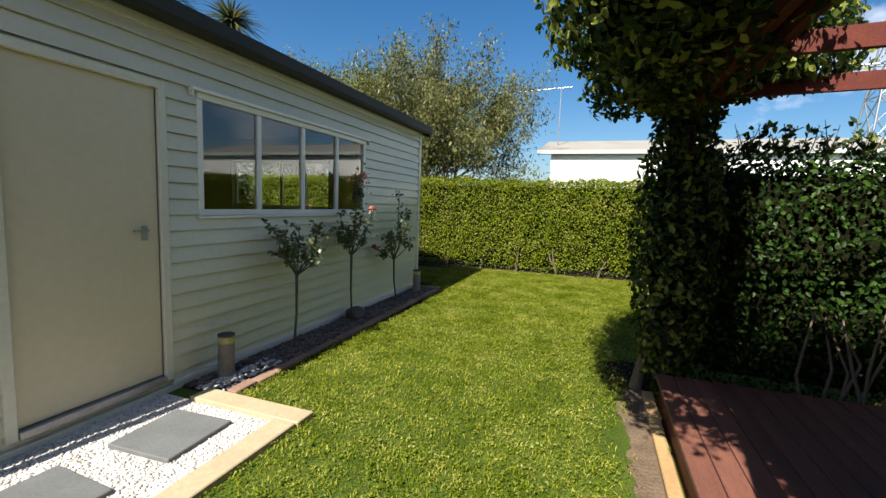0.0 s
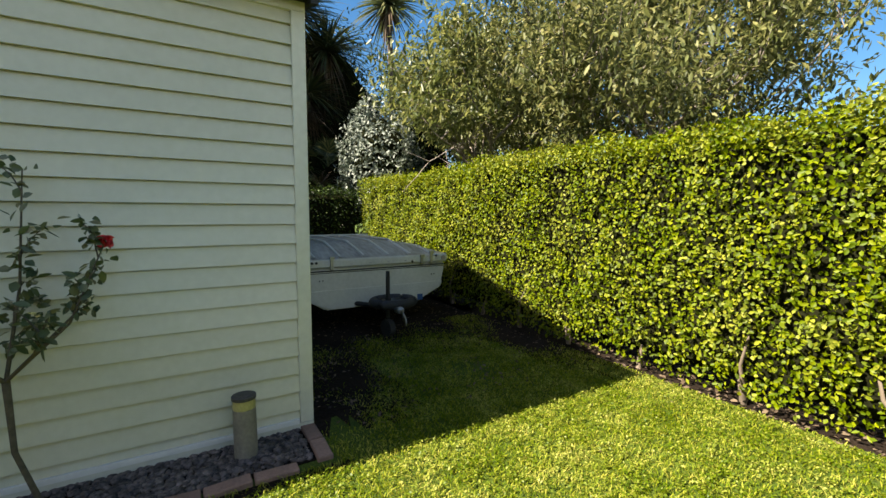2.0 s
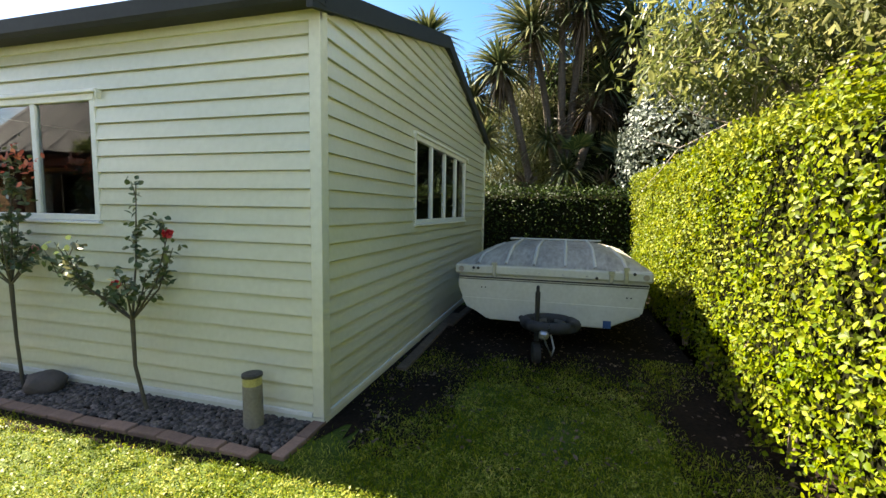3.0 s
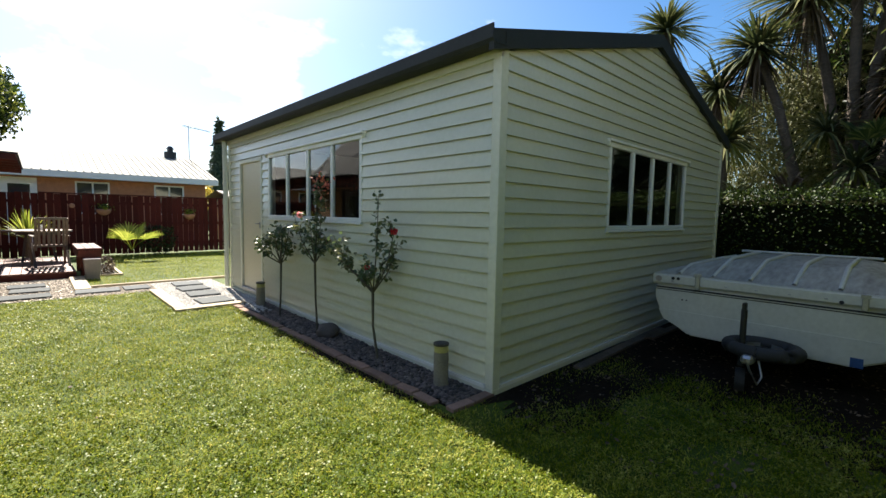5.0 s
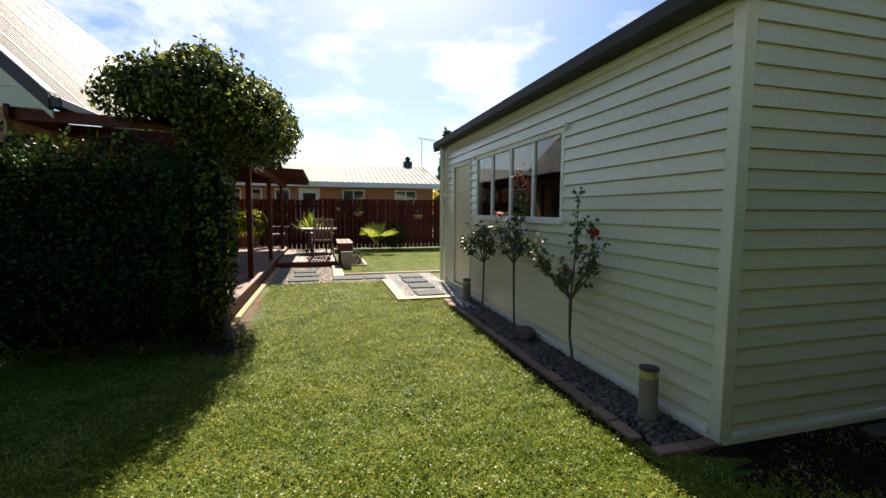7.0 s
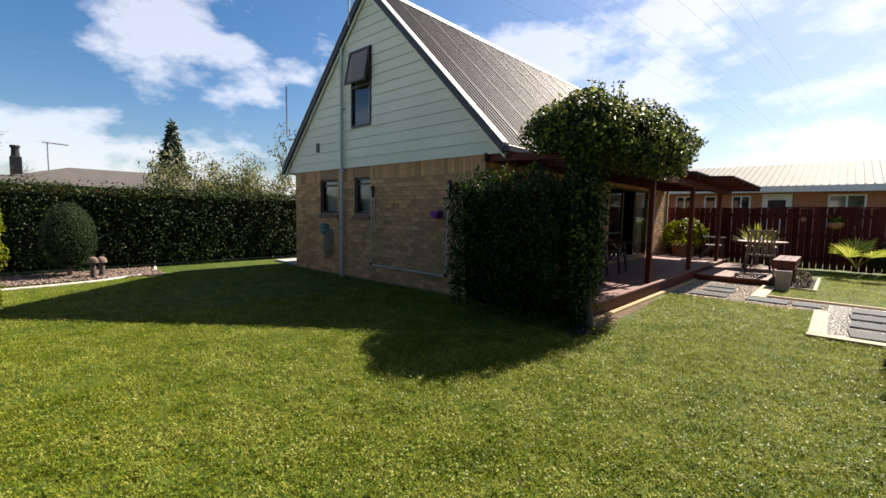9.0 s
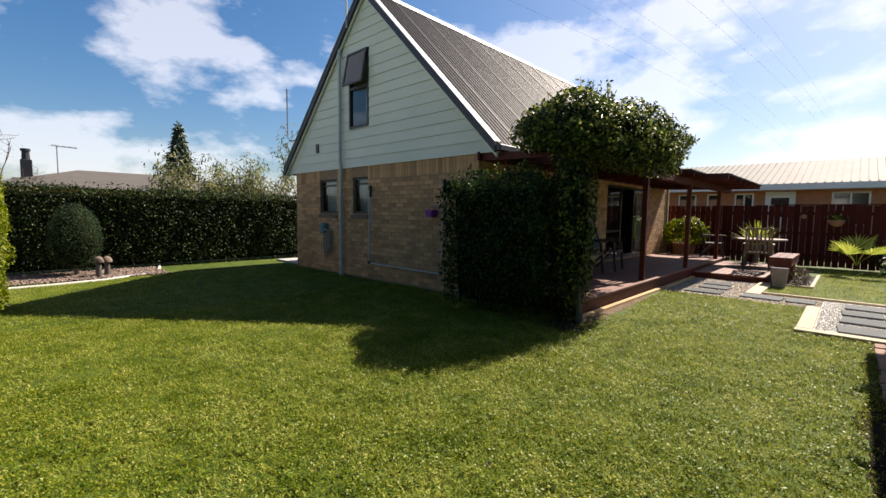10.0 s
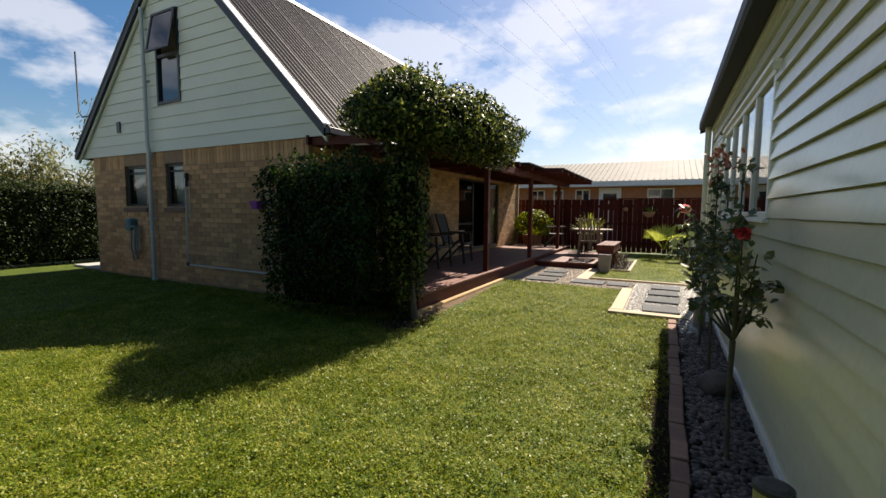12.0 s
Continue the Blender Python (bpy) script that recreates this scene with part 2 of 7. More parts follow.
M = dict(
    # soil, its brown lowered to near black for the shade round the trailer
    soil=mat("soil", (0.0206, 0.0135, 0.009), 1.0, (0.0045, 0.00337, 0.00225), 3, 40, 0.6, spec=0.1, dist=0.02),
    cream=mat("cream_painted_board", (0.58, 0.575, 0.44), 0.22, (0.52, 0.515, 0.38), 1.3, 25, 0.05, by="object", vary=0.025, dist=0.002),
    cream_trim=mat("cream_trim", (0.63, 0.63, 0.51), 0.42, (0.56, 0.56, 0.44), 2, 30, 0.05, dist=0.002),
    door_cream=mat("door_cream", (0.58, 0.53, 0.37), 0.4, (0.53, 0.48, 0.33), 1.0, 20, 0.04, dist=0.002),
    win_white=mat("window_white", (0.74, 0.74, 0.68), 0.4, (0.66, 0.66, 0.6), 4, 40, 0.05, dist=0.002),
    dark_roof=mat("dark_green_roof", (0.028, 0.031, 0.028), 0.6, (0.02, 0.022, 0.02), 3, 30, 0.05, spec=0.2),
    conc=mat("concrete", (0.42, 0.41, 0.38), 0.85, (0.3, 0.29, 0.27), 4, 70, 0.3),
    brick=mat("buff_brick", (0.5, 0.295, 0.142), 0.85, (0.32, 0.183, 0.085), 6, 90, 0.35, by="object", vary=0.3),
    brick_rest=mat("buff_brick_far", (0.5, 0.295, 0.142), 0.85, (0.32, 0.183, 0.085), 6, 90, 0.35, by="island", vary=0.3),
    mortar=mat("mortar", (0.32, 0.21, 0.125), 0.95, (0.22, 0.145, 0.088), 8, 90, 0.3),
    board_white=mat("pale_green_board", (0.58, 0.61, 0.51), 0.45, (0.51, 0.54, 0.44), 1.2, 30, 0.08, by="object", vary=0.03),
    iron=mat("grey_corrugated_iron", (0.024, 0.0205, 0.0235), 0.55, (0.014, 0.012, 0.014), 1.0, 18, 0.0, spec=0.16),
    pale_flashing=mat("pale_flashing", (0.5, 0.5, 0.5), 0.5, (0.42, 0.42, 0.42), 3, 30, 0.05),
    barge=mat("dark_barge", (0.017, 0.02, 0.03), 0.45, (0.012, 0.014, 0.021), 3, 30, 0.05),
    pipe=mat("grey_pipe", (0.42, 0.46, 0.44), 0.45, (0.36, 0.4, 0.38), 3, 30, 0.04),
    redwood=mat("red_stained_timber", (0.11, 0.022, 0.013), 0.6, (0.06, 0.013, 0.009), 3, 40, 0.25, spec=0.25, stretch=(4, 4, 4), by="object", vary=0.15),
    decking=mat("red_stained_decking", (0.18, 0.074, 0.05), 0.62, (0.11, 0.044, 0.03), 2.5, 40, 0.25, stretch=(8, 1, 4), by="object", vary=0.15),
    fence=mat("red_brown_fence", (0.09, 0.017, 0.012), 0.8, (0.045, 0.009, 0.007), 2.5, 30, 0.3, spec=0.12, stretch=(5, 5, 0.7), by="object", vary=0.3),
    timber=mat("pale_timber", (0.423, 0.338, 0.215), 0.8, (0.323, 0.254, 0.162), 3, 40, 0.3, by="object", vary=0.1),
    orange_timber=mat("orange_timber", (0.42, 0.28, 0.125), 0.8, (0.31, 0.2, 0.09), 3, 40, 0.3),
    slab=mat("grey_paver", (0.13, 0.137, 0.137), 0.9, (0.095, 0.1, 0.102), 5, 90, 0.25, spec=0.08, by="object", vary=0.12),
    edging=mat("red_edging_brick", (0.245, 0.15, 0.108), 0.9, (0.155, 0.095, 0.07), 8, 80, 0.4, by="object", vary=0.2),
    stone=mat("river_stone", (0.125, 0.1, 0.088), 0.7, (0.03, 0.024, 0.021), 14, 80, 0.2, by="island", vary=0.75),
    white_stone=mat("white_gravel", (0.492, 0.473, 0.438), 0.85, (0.354, 0.338, 0.315), 20, 80, 0.2, by="island", vary=0.3),
    tan_stone=mat("tan_gravel", (0.388, 0.332, 0.268), 0.85, (0.25, 0.212, 0.17), 20, 80, 0.2, by="island", vary=0.4),
    rock=mat("dark_boulder", (0.09, 0.07, 0.058), 0.8, (0.06, 0.05, 0.045), 6, 60, 0.5, dist=0.01),
    bark=mat("bark", (0.2, 0.155, 0.115), 0.9, (0.09, 0.07, 0.05), 6, 50, 0.6, stretch=(1, 1, 0.3), dist=0.01),
    palm_bark=mat("dark_palm_bark", (0.12, 0.092, 0.068), 0.9, (0.05, 0.038, 0.029), 9, 50, 0.7, stretch=(1, 1, 2.5), dist=0.012),
    rose_bark=mat("rose_bark", (0.1, 0.085, 0.055), 0.85, (0.05, 0.042, 0.03), 12, 60, 0.4),
    greybark=mat("grey_bark", (0.29, 0.245, 0.21), 0.9, (0.11, 0.09, 0.075), 6, 50, 0.6, stretch=(1, 1, 0.3), dist=0.01),
    # shade between the leaves, painted near black on added inner bodies
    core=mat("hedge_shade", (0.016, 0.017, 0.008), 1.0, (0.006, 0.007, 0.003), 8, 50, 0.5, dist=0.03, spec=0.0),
    hedge=leaf_mat("hedge_leaf", (0.034, 0.06, 0.003), (0.1, 0.145, 0.006), (0.2, 0.23, 0.018), 0.48, 0.27, 0.17, 0.2),
    # darker copy of the hedge leaf, with shade put into its colour
    hedge_shaded=leaf_mat("hedge_leaf_shaded", (0.004, 0.01, 0.002), (0.011, 0.024, 0.004), (0.05, 0.082, 0.014), 0.45, 0.18, 0.14),
    # most leaves painted dark for the sunless side, a few bright as lit tips
    vine=leaf_mat("vine_leaf_shaded", (0.008, 0.02, 0.005), (0.024, 0.048, 0.008), (0.24, 0.27, 0.055), 0.42, 0.28, 0.16),
    grass=leaf_mat("grass_blade", (0.056, 0.105, 0.007), (0.142, 0.192, 0.013), (0.33, 0.33, 0.062), 0.6, 0.36, 0.1, 0.45),
    tree_leaf=leaf_mat("tree_leaf", (0.045, 0.055, 0.018), (0.098, 0.115, 0.035), (0.23, 0.225, 0.085), 0.5, 0.36, 0.22),
    hang_leaf=leaf_mat("hanging_leaf", (0.0393, 0.0556, 0.0131), (0.085, 0.105, 0.0262), (0.196, 0.202, 0.0654), 0.42, 0.35, 0.4),
    # deck-end hedge leaf, darkened as the shade of its house side
    bush_leaf_shaded=leaf_mat("bush_leaf_shaded", (0.005, 0.015, 0.003), (0.014, 0.037, 0.005), (0.042, 0.085, 0.012), 0.45, 0.25, 0.14),
    mulch=mat("brown_stone", (0.2, 0.14, 0.11), 0.85, (0.09, 0.062, 0.048), 20, 80, 0.2, by="island", vary=0.5),
    palm_leaf=leaf_mat("palm_leaf", (0.0225, 0.0375, 0.015), (0.0562, 0.075, 0.0263), (0.21, 0.203, 0.0825), 0.5, 0.2),
    dead_leaf=leaf_mat("dead_leaf", (0.045, 0.03, 0.0188), (0.09, 0.06, 0.036), (0.165, 0.12, 0.075), 0.8, 0.1),
    silver_leaf=leaf_mat("silver_leaf", (0.03, 0.045, 0.025), (0.1, 0.125, 0.095), (0.3, 0.33, 0.28), 0.5, 0.15),
    rose_leaf=leaf_mat("rose_leaf", (0.04, 0.07, 0.03), (0.08, 0.11, 0.04), (0.17, 0.16, 0.07), 0.4, 0.25),
    conifer=leaf_mat("conifer_leaf", (0.02, 0.04, 0.018), (0.035, 0.06, 0.025), (0.06, 0.09, 0.04), 0.6, 0.1),
    willow_leaf=leaf_mat("willow_leaf", (0.088, 0.105, 0.033), (0.143, 0.154, 0.055), (0.22, 0.215, 0.099), 0.6, 0.3),
    rosemary=leaf_mat("grey_green_leaf", (0.015, 0.027, 0.013), (0.03, 0.05, 0.024), (0.06, 0.085, 0.042), 0.8, 0.12, 0.05),
    glass=glass_mat("window_glass"),
    # blue-black tint paints the sky reflected in the open sash
    sash_glass=glass_mat("sky_reflection_glass", (0.02, 0.03, 0.045)),
    black=mat("black_plastic", (0.02, 0.02, 0.022), 0.5, (0.012, 0.012, 0.013), 8, 60, 0.1),
    steel=mat("galvanised_steel", (0.45, 0.45, 0.45), 0.4, (0.32, 0.32, 0.33), 8, 60, 0.1, metal=0.8),
    # interior darkness painted as a near-black surface colour
    inside=mat("interior_shade", (0.06, 0.052, 0.046), 0.9, (0.04, 0.035, 0.031), 2, 20, 0.0),
    white=mat("white_paint", (0.8, 0.8, 0.78), 0.5, (0.72, 0.72, 0.7), 3, 30, 0.05),
    light_roof=mat("pale_grey_roof", (0.264, 0.255, 0.23), 0.75, (0.212, 0.204, 0.183), 1, 12, 0.05, spec=0.15),
    tile_roof=mat("brown_grey_roof", (0.085, 0.072, 0.06), 0.85, (0.055, 0.047, 0.04), 2, 25, 0.2),
    brick_orange=mat("orange_brick", (0.446, 0.203, 0.108), 0.85, (0.297, 0.135, 0.0743), 6, 60, 0.3, by="island", vary=0.2),
)


# ---- builders ----
def thing(name, at, label, category, group="", kind=""):
    ob = new(name)
    ob.empty_display_size = 0.1
    ob.location = at
    return tagged(ob, label, category, group, kind)


def hang(ob, parent):
    ob.parent = parent
    if parent.data is None and parent.parent is None:
        ob.matrix_parent_inverse = Matrix.Translation(parent.location).inverted()
    return ob


def part(name, bm, material, parent=None, label="", smooth=False):
    me = bpy.data.meshes.new(name)
    bm.to_mesh(me)
    bm.free()
    me.materials.append(material)
    if smooth:
        me.polygons.foreach_set("use_smooth", [True] * len(me.polygons))
    ob = new(name, me)
    if label:
        ob["label"] = label
    return hang(ob, parent) if parent else ob


def piece(name, me, parent, m):
    """One more object on a shared mesh."""
    ob = new(name, me)
    hang(ob, parent)
    ob.matrix_basis = m
    return ob


def np_mesh(name, verts, faces, material):
    me = bpy.data.meshes.new(name)
    verts, faces = np.asarray(verts, np.float32), np.asarray(faces, np.int32)
    k = faces.shape[1]
    me.vertices.add(len(verts))
    me.vertices.foreach_set("co", verts.ravel())
    me.loops.add(faces.size)
    me.loops.foreach_set("vertex_index", faces.ravel())
    me.polygons.add(len(faces))
    me.polygons.foreach_set("loop_start", np.arange(0, faces.size, k, dtype=np.int32))
    me.update(calc_edges=True)
    me.materials.append(material)
    return me


def add_box(bm, x0, x1, y0, y1, z0, z1, bevel=0.0, m=None):
    vs = [bm.verts.new((x, y, z)) for x in (x0, x1) for y in (y0, y1) for z in (z0, z1)]
    fs = [bm.faces.new([vs[i] for i in f]) for f in ((0, 1, 3, 2), (4, 6, 7, 5), (0, 4, 5, 1), (2, 3, 7, 6), (0, 2, 6, 4), (1, 5, 7, 3))]
    if bevel:
        bmesh.ops.bevel(bm, geom=list({e for f in fs for e in f.edges}), offset=bevel, segments=1, affect="EDGES")
    if m is not None:
        bmesh.ops.transform(bm, matrix=m, verts=vs if not bevel else bm.verts[:])
    return bm


def box(x0, x1, y0, y1, z0, z1, bevel=0.0):
    return add_box(bmesh.new(), x0, x1, y0, y1, z0, z1, bevel)


def prism(profile, axis, a, b):
    """A closed outline drawn out along x or y. The outline's points are (u, z)."""
    bm = bmesh.new()
    ends = []
    for c in (a, b):
        ends.append([bm.verts.new((c, u, z) if axis == "x" else (u, c, z)) for u, z in profile])
    n = len(profile)
    bm.faces.new(ends[0])
    bm.faces.new(ends[1][::-1])
    for i in range(n):
        j = (i + 1) % n
        bm.faces.new([ends[0][j], ends[0][i], ends[1][i], ends[1][j]])
    bmesh.ops.recalc_face_normals(bm, faces=bm.faces)
    return bm


def tube_np(points, radii, sides=7):
    """Verts and faces of a tapered tube along points."""
    pts = [Vector(p) for p in points]
    V, F = [], []
    for i, p in enumerate(pts):
        d = (pts[min(i + 1, len(pts) - 1)] - pts[max(i - 1, 0)]).normalized()
        a = d.orthogonal().normalized()
        b = d.cross(a)
        for s in range(sides):
            t = 2 * math.pi * s / sides
            V.append(p + (a * math.cos(t) + b * math.sin(t)) * radii[i])
    for i in range(len(pts) - 1):
        for s in range(sides):
            s2 = (s + 1) % sides
            F.append((i * sides + s, i * sides + s2, (i + 1) * sides + s2, (i + 1) * sides + s))
    return V, F


def tubes(name, lines, material, parent=None, sides=7, label=""):
    """One mesh of several tapered tubes: lines of (points, radii)."""
    V, F = [], []
    for pts, rad in lines:
        v, f = tube_np(pts, rad, sides)
        F += [tuple(i + len(V) for i in q) for q in f]
        V += [tuple(p) for p in v]
    me = np_mesh(name, V, F, material)
    me.polygons.foreach_set("use_smooth", [True] * len(me.polygons))
    ob = new(name, me)
    if label:
        ob["label"] = label
    return hang(ob, parent) if parent else ob


def cyl(bm, x, y, z0, z1, r0, r1=None, n=20):
    bmesh.ops.create_cone(bm, cap_ends=True, segments=n, radius1=r0, radius2=r0 if r1 is None else r1, depth=z1 - z0, matrix=Matrix.Translation((x, y, (z0 + z1) / 2)))
    return bm


def unit(v):
    return v / np.maximum(np.linalg.norm(v, axis=1, keepdims=True), 1e-9)


def leaves(name, P, N, length, width, material, parent=None, seed=1, wild=0.6, droop=0.2, fold=0.18, label="", kind="stuff"):
    """Many folded pointed leaves at places P facing N, each about length x width."""
    rng = np.random.default_rng(seed)
    n = len(P)
    nrm = unit(N + rng.normal(0, wild, (n, 3)))
    tip = rng.normal(0, 1, (n, 3))
    tip[:, 2] -= droop * 2
    tip = unit(tip - nrm * (tip * nrm).sum(1, keepdims=True))
    side = np.cross(nrm, tip)
    L = (length * rng.uniform(0.6, 1.25, n))[:, None]
    W = (width * rng.uniform(0.7, 1.2, n))[:, None] / 2
    lift = nrm * W * fold * 2
    V = np.empty((n, 6, 3), np.float32)
    V[:, 0] = P
    V[:, 1] = P + tip * L * 0.38 + side * W + lift
    V[:, 2] = P + tip * L * 0.75 + side * W * 0.72 + lift * 0.7
    V[:, 3] = P + tip * L
    V[:, 4] = P + tip * L * 0.75 - side * W * 0.72 + lift * 0.7
    V[:, 5] = P + tip * L * 0.38 - side * W + lift
    base = (np.arange(n) * 6)[:, None]
    F = np.concatenate([base + np.array([[0, 1, 2, 3]]), base + np.array([[0, 3, 4, 5]])])
    me = np_mesh(name, V.reshape(-1, 3), F, material)
    ob = new(name, me)
    tagged(ob, label, "", "", kind)
    return hang(ob, parent) if parent else ob


def tubes_bm(points, r, sides=8):
    v, f = tube_np(points, [r] * len(points), sides)
    bm = bmesh.new()
    vs = [bm.verts.new(p) for p in v]
    for q in f:
        bm.faces.new([vs[i] for i in q])
    bm.faces.new(vs[:sides][::-1]), bm.faces.new(vs[-sides:])
    bmesh.ops.recalc_face_normals(bm, faces=bm.faces)
    return bm


# ---- ground ----
LAWN = 0.0
SHED_X, SHED_Y0, SHED_Y1, SHED_BACK, RIDGE_X, EAVE_Z, RIDGE_Z = -2.85, 1.18, 7.48, -8.6, -5.74, 2.72, 3.5
GABLE_Y, HOUSE_X0, HOUSE_X1, HOUSE_Y0 = 4.04, 2.6, 8.86, -6.3


def lawn_material():
    m = bpy.data.materials.new("mown_lawn")
    m.use_nodes = True
    nt = m.node_tree
    b = nt.nodes["Principled BSDF"]
    b.inputs["Roughness"].default_value = 0.8
    b.inputs["Specular IOR Level"].default_value = 0.2
    co = nt.nodes.new("ShaderNodeTexCoord")
    layers = []
    for s, d in ((0.7, 3), (5, 4), (90, 3)):
        n = nt.nodes.new("ShaderNodeTexNoise")
        n.inputs["Scale"].default_value, n.inputs["Detail"].default_value = s, d
        nt.links.new(co.outputs["Object"], n.inputs["Vector"])
        layers.append(n)
    r1 = nt.nodes.new("ShaderNodeValToRGB")
    r1.color_ramp.elements[0].position, r1.color_ramp.elements[0].color = 0.36, (0.034, 0.062, 0.005, 1)
    r1.color_ramp.elements[1].position, r1.color_ramp.elements[1].color = 0.66, (0.085, 0.115, 0.013, 1)
    sm = nt.nodes.new("ShaderNodeMath")
    sm.operation = "MULTIPLY_ADD"
    sm.inputs[1].default_value = 0.5
    nt.links.new(layers[1].outputs[0], sm.inputs[0])
    half = nt.nodes.new("ShaderNodeMath")
    half.operation = "MULTIPLY"
    half.inputs[1].default_value = 0.5
    nt.links.new(layers[0].outputs[0], half.inputs[0])
    nt.links.new(half.outputs[0], sm.inputs[2])
    nt.links.new(sm.outputs[0], r1.inputs[0])
    r2 = nt.nodes.new("ShaderNodeMapRange")
    r2.inputs["From Min"].default_value, r2.inputs["From Max"].default_value = 0.3, 0.7
    r2.inputs["To Min"].default_value, r2.inputs["To Max"].default_value = 0.6, 1.25
    nt.links.new(layers[2].outputs[0], r2.inputs[0])
    hsv = nt.nodes.new("ShaderNodeHueSaturation")
    nt.links.new(r1.outputs[0], hsv.inputs["Color"])
    nt.links.new(r2.outputs[0], hsv.inputs["Value"])
    nt.links.new(hsv.outputs[0], b.inputs["Base Color"])
    bp = nt.nodes.new("ShaderNodeBump")
    bp.inputs["Strength"].default_value, bp.inputs["Distance"].default_value = 0.8, 0.012
    nt.links.new(layers[2].outputs[0], bp.inputs["Height"])
    nt.links.new(bp.outputs[0], b.inputs["Normal"])
    return m


M["lawn"] = lawn_material()
bm = bmesh.new()
bmesh.ops.create_grid(bm, x_segments=60, y_segments=60, size=1800)
tagged(part("ground", bm, M["lawn"]), "mown green lawn, paler and thinner in patches", "lawn", kind="structure")


def patch(name, x0, x1, y0, y1, z, material, label, category):
    return tagged(part(name, box(x0, x1, y0, y1, -0.05, z), material), label, category, kind="structure")


patch("garden_bed", SHED_X + 0.02, -2.42, 2.78, 7.44, 0.006, M["soil"], "narrow soil bed along the shed wall", "bed")
patch("path_gravel_bed", -2.84, -1.78, -0.24, 2.64, 0.008, M["white_stone"], "gravel path bed beside the shed door", "path")
patch("path_gravel_bed_deck", -0.64, 0.60, -1.86, 0.62, 0.008, M["tan_stone"], "gravel path bed beside the deck", "path")
patch("path_gravel_strip", -1.76, -0.66, -0.22, 0.72, 0.007, M["tan_stone"], "gravel path bed across the lawn", "path")

def ragged(name, x0, x1, y0, y1, z, material, label, seed, edge=0.3):
    """A flat patch with an uneven outline."""
    b = bmesh.new()
    n = 90
    vs = []
    for i in range(n):
        a = 2 * math.pi * i / n
        c, d = math.cos(a), math.sin(a)
        k = 1 / max(abs(c), abs(d)) ** 0.4
        w = 1 + edge * noise.noise(Vector((3 * c + seed, 3 * d, 0))) + 0.4 * edge * noise.noise(Vector((11 * c, 11 * d, seed)))
        vs.append(b.verts.new(((x0 + x1) / 2 + (x1 - x0) / 2 * c * k * w, (y0 + y1) / 2 + (y1 - y0) / 2 * d * min(k, 1.15) * (0.55 + 0.45 * w + 0.35 * edge * noise.noise(Vector((7 * c, 4 * d, seed + 3)))), z)))
    b.faces.new(vs)
    return tagged(part(name, b, material), label, "soil", kind="structure")


ragged("bare_soil", -8.2, -4.2, 7.5, 10.5, 0.005, M["soil"], "bare soil under the trailer, deep shade in its colour", 2.0)
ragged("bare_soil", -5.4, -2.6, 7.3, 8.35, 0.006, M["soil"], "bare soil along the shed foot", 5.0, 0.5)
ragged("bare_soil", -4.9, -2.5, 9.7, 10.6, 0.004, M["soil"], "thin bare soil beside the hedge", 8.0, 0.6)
ragged("bare_soil", 0.3, 1.0, 4.25, 5.0, 0.005, M["soil"], "bare littered soil at the foot of the climber", 11.0, 0.5)
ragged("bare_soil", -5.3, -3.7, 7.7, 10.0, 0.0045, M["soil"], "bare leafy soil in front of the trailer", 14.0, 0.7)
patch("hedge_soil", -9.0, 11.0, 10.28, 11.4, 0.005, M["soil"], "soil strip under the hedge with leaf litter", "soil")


# ---- weatherboards ----
def board_mesh(axis, face, out, ub0, ub1, ut0, ut1, z0, z1, thick=0.02, slot=0.0):
    """A lapped board on the plane face, out is +1 or -1 along the wall's normal; its ends may be raked; slot: the open joint under its lip."""
    z0 += slot
    bm = bmesh.new()
    o = [(face, face), (face + out * thick, face + out * 0.005)]
    vs = {}
    for i, (b, t) in enumerate(o):
        for j, (uu_b, uu_t) in enumerate(((ub0, ut0), (ub1, ut1))):
            vs[i, j, 0] = bm.verts.new((b, uu_b, z0) if axis == "x" else (uu_b, b, z0))
            vs[i, j, 1] = bm.verts.new((t, uu_t, z1) if axis == "x" else (uu_t, t, z1))
    for q in (((0, 0, 0), (0, 1, 0), (0, 1, 1), (0, 0, 1)), ((1, 0, 0), (1, 0, 1), (1, 1, 1), (1, 1, 0)), ((0, 0, 0), (0, 0, 1), (1, 0, 1), (1, 0, 0)),
              ((0, 1, 0), (1, 1, 0), (1, 1, 1), (0, 1, 1)), ((0, 0, 0), (1, 0, 0), (1, 1, 0), (0, 1, 0)), ((0, 0, 1), (0, 1, 1), (1, 1, 1), (1, 0, 1))):
        bm.faces.new([vs[k] for k in q])
    bmesh.ops.recalc_face_normals(bm, faces=bm.faces)
    return bm


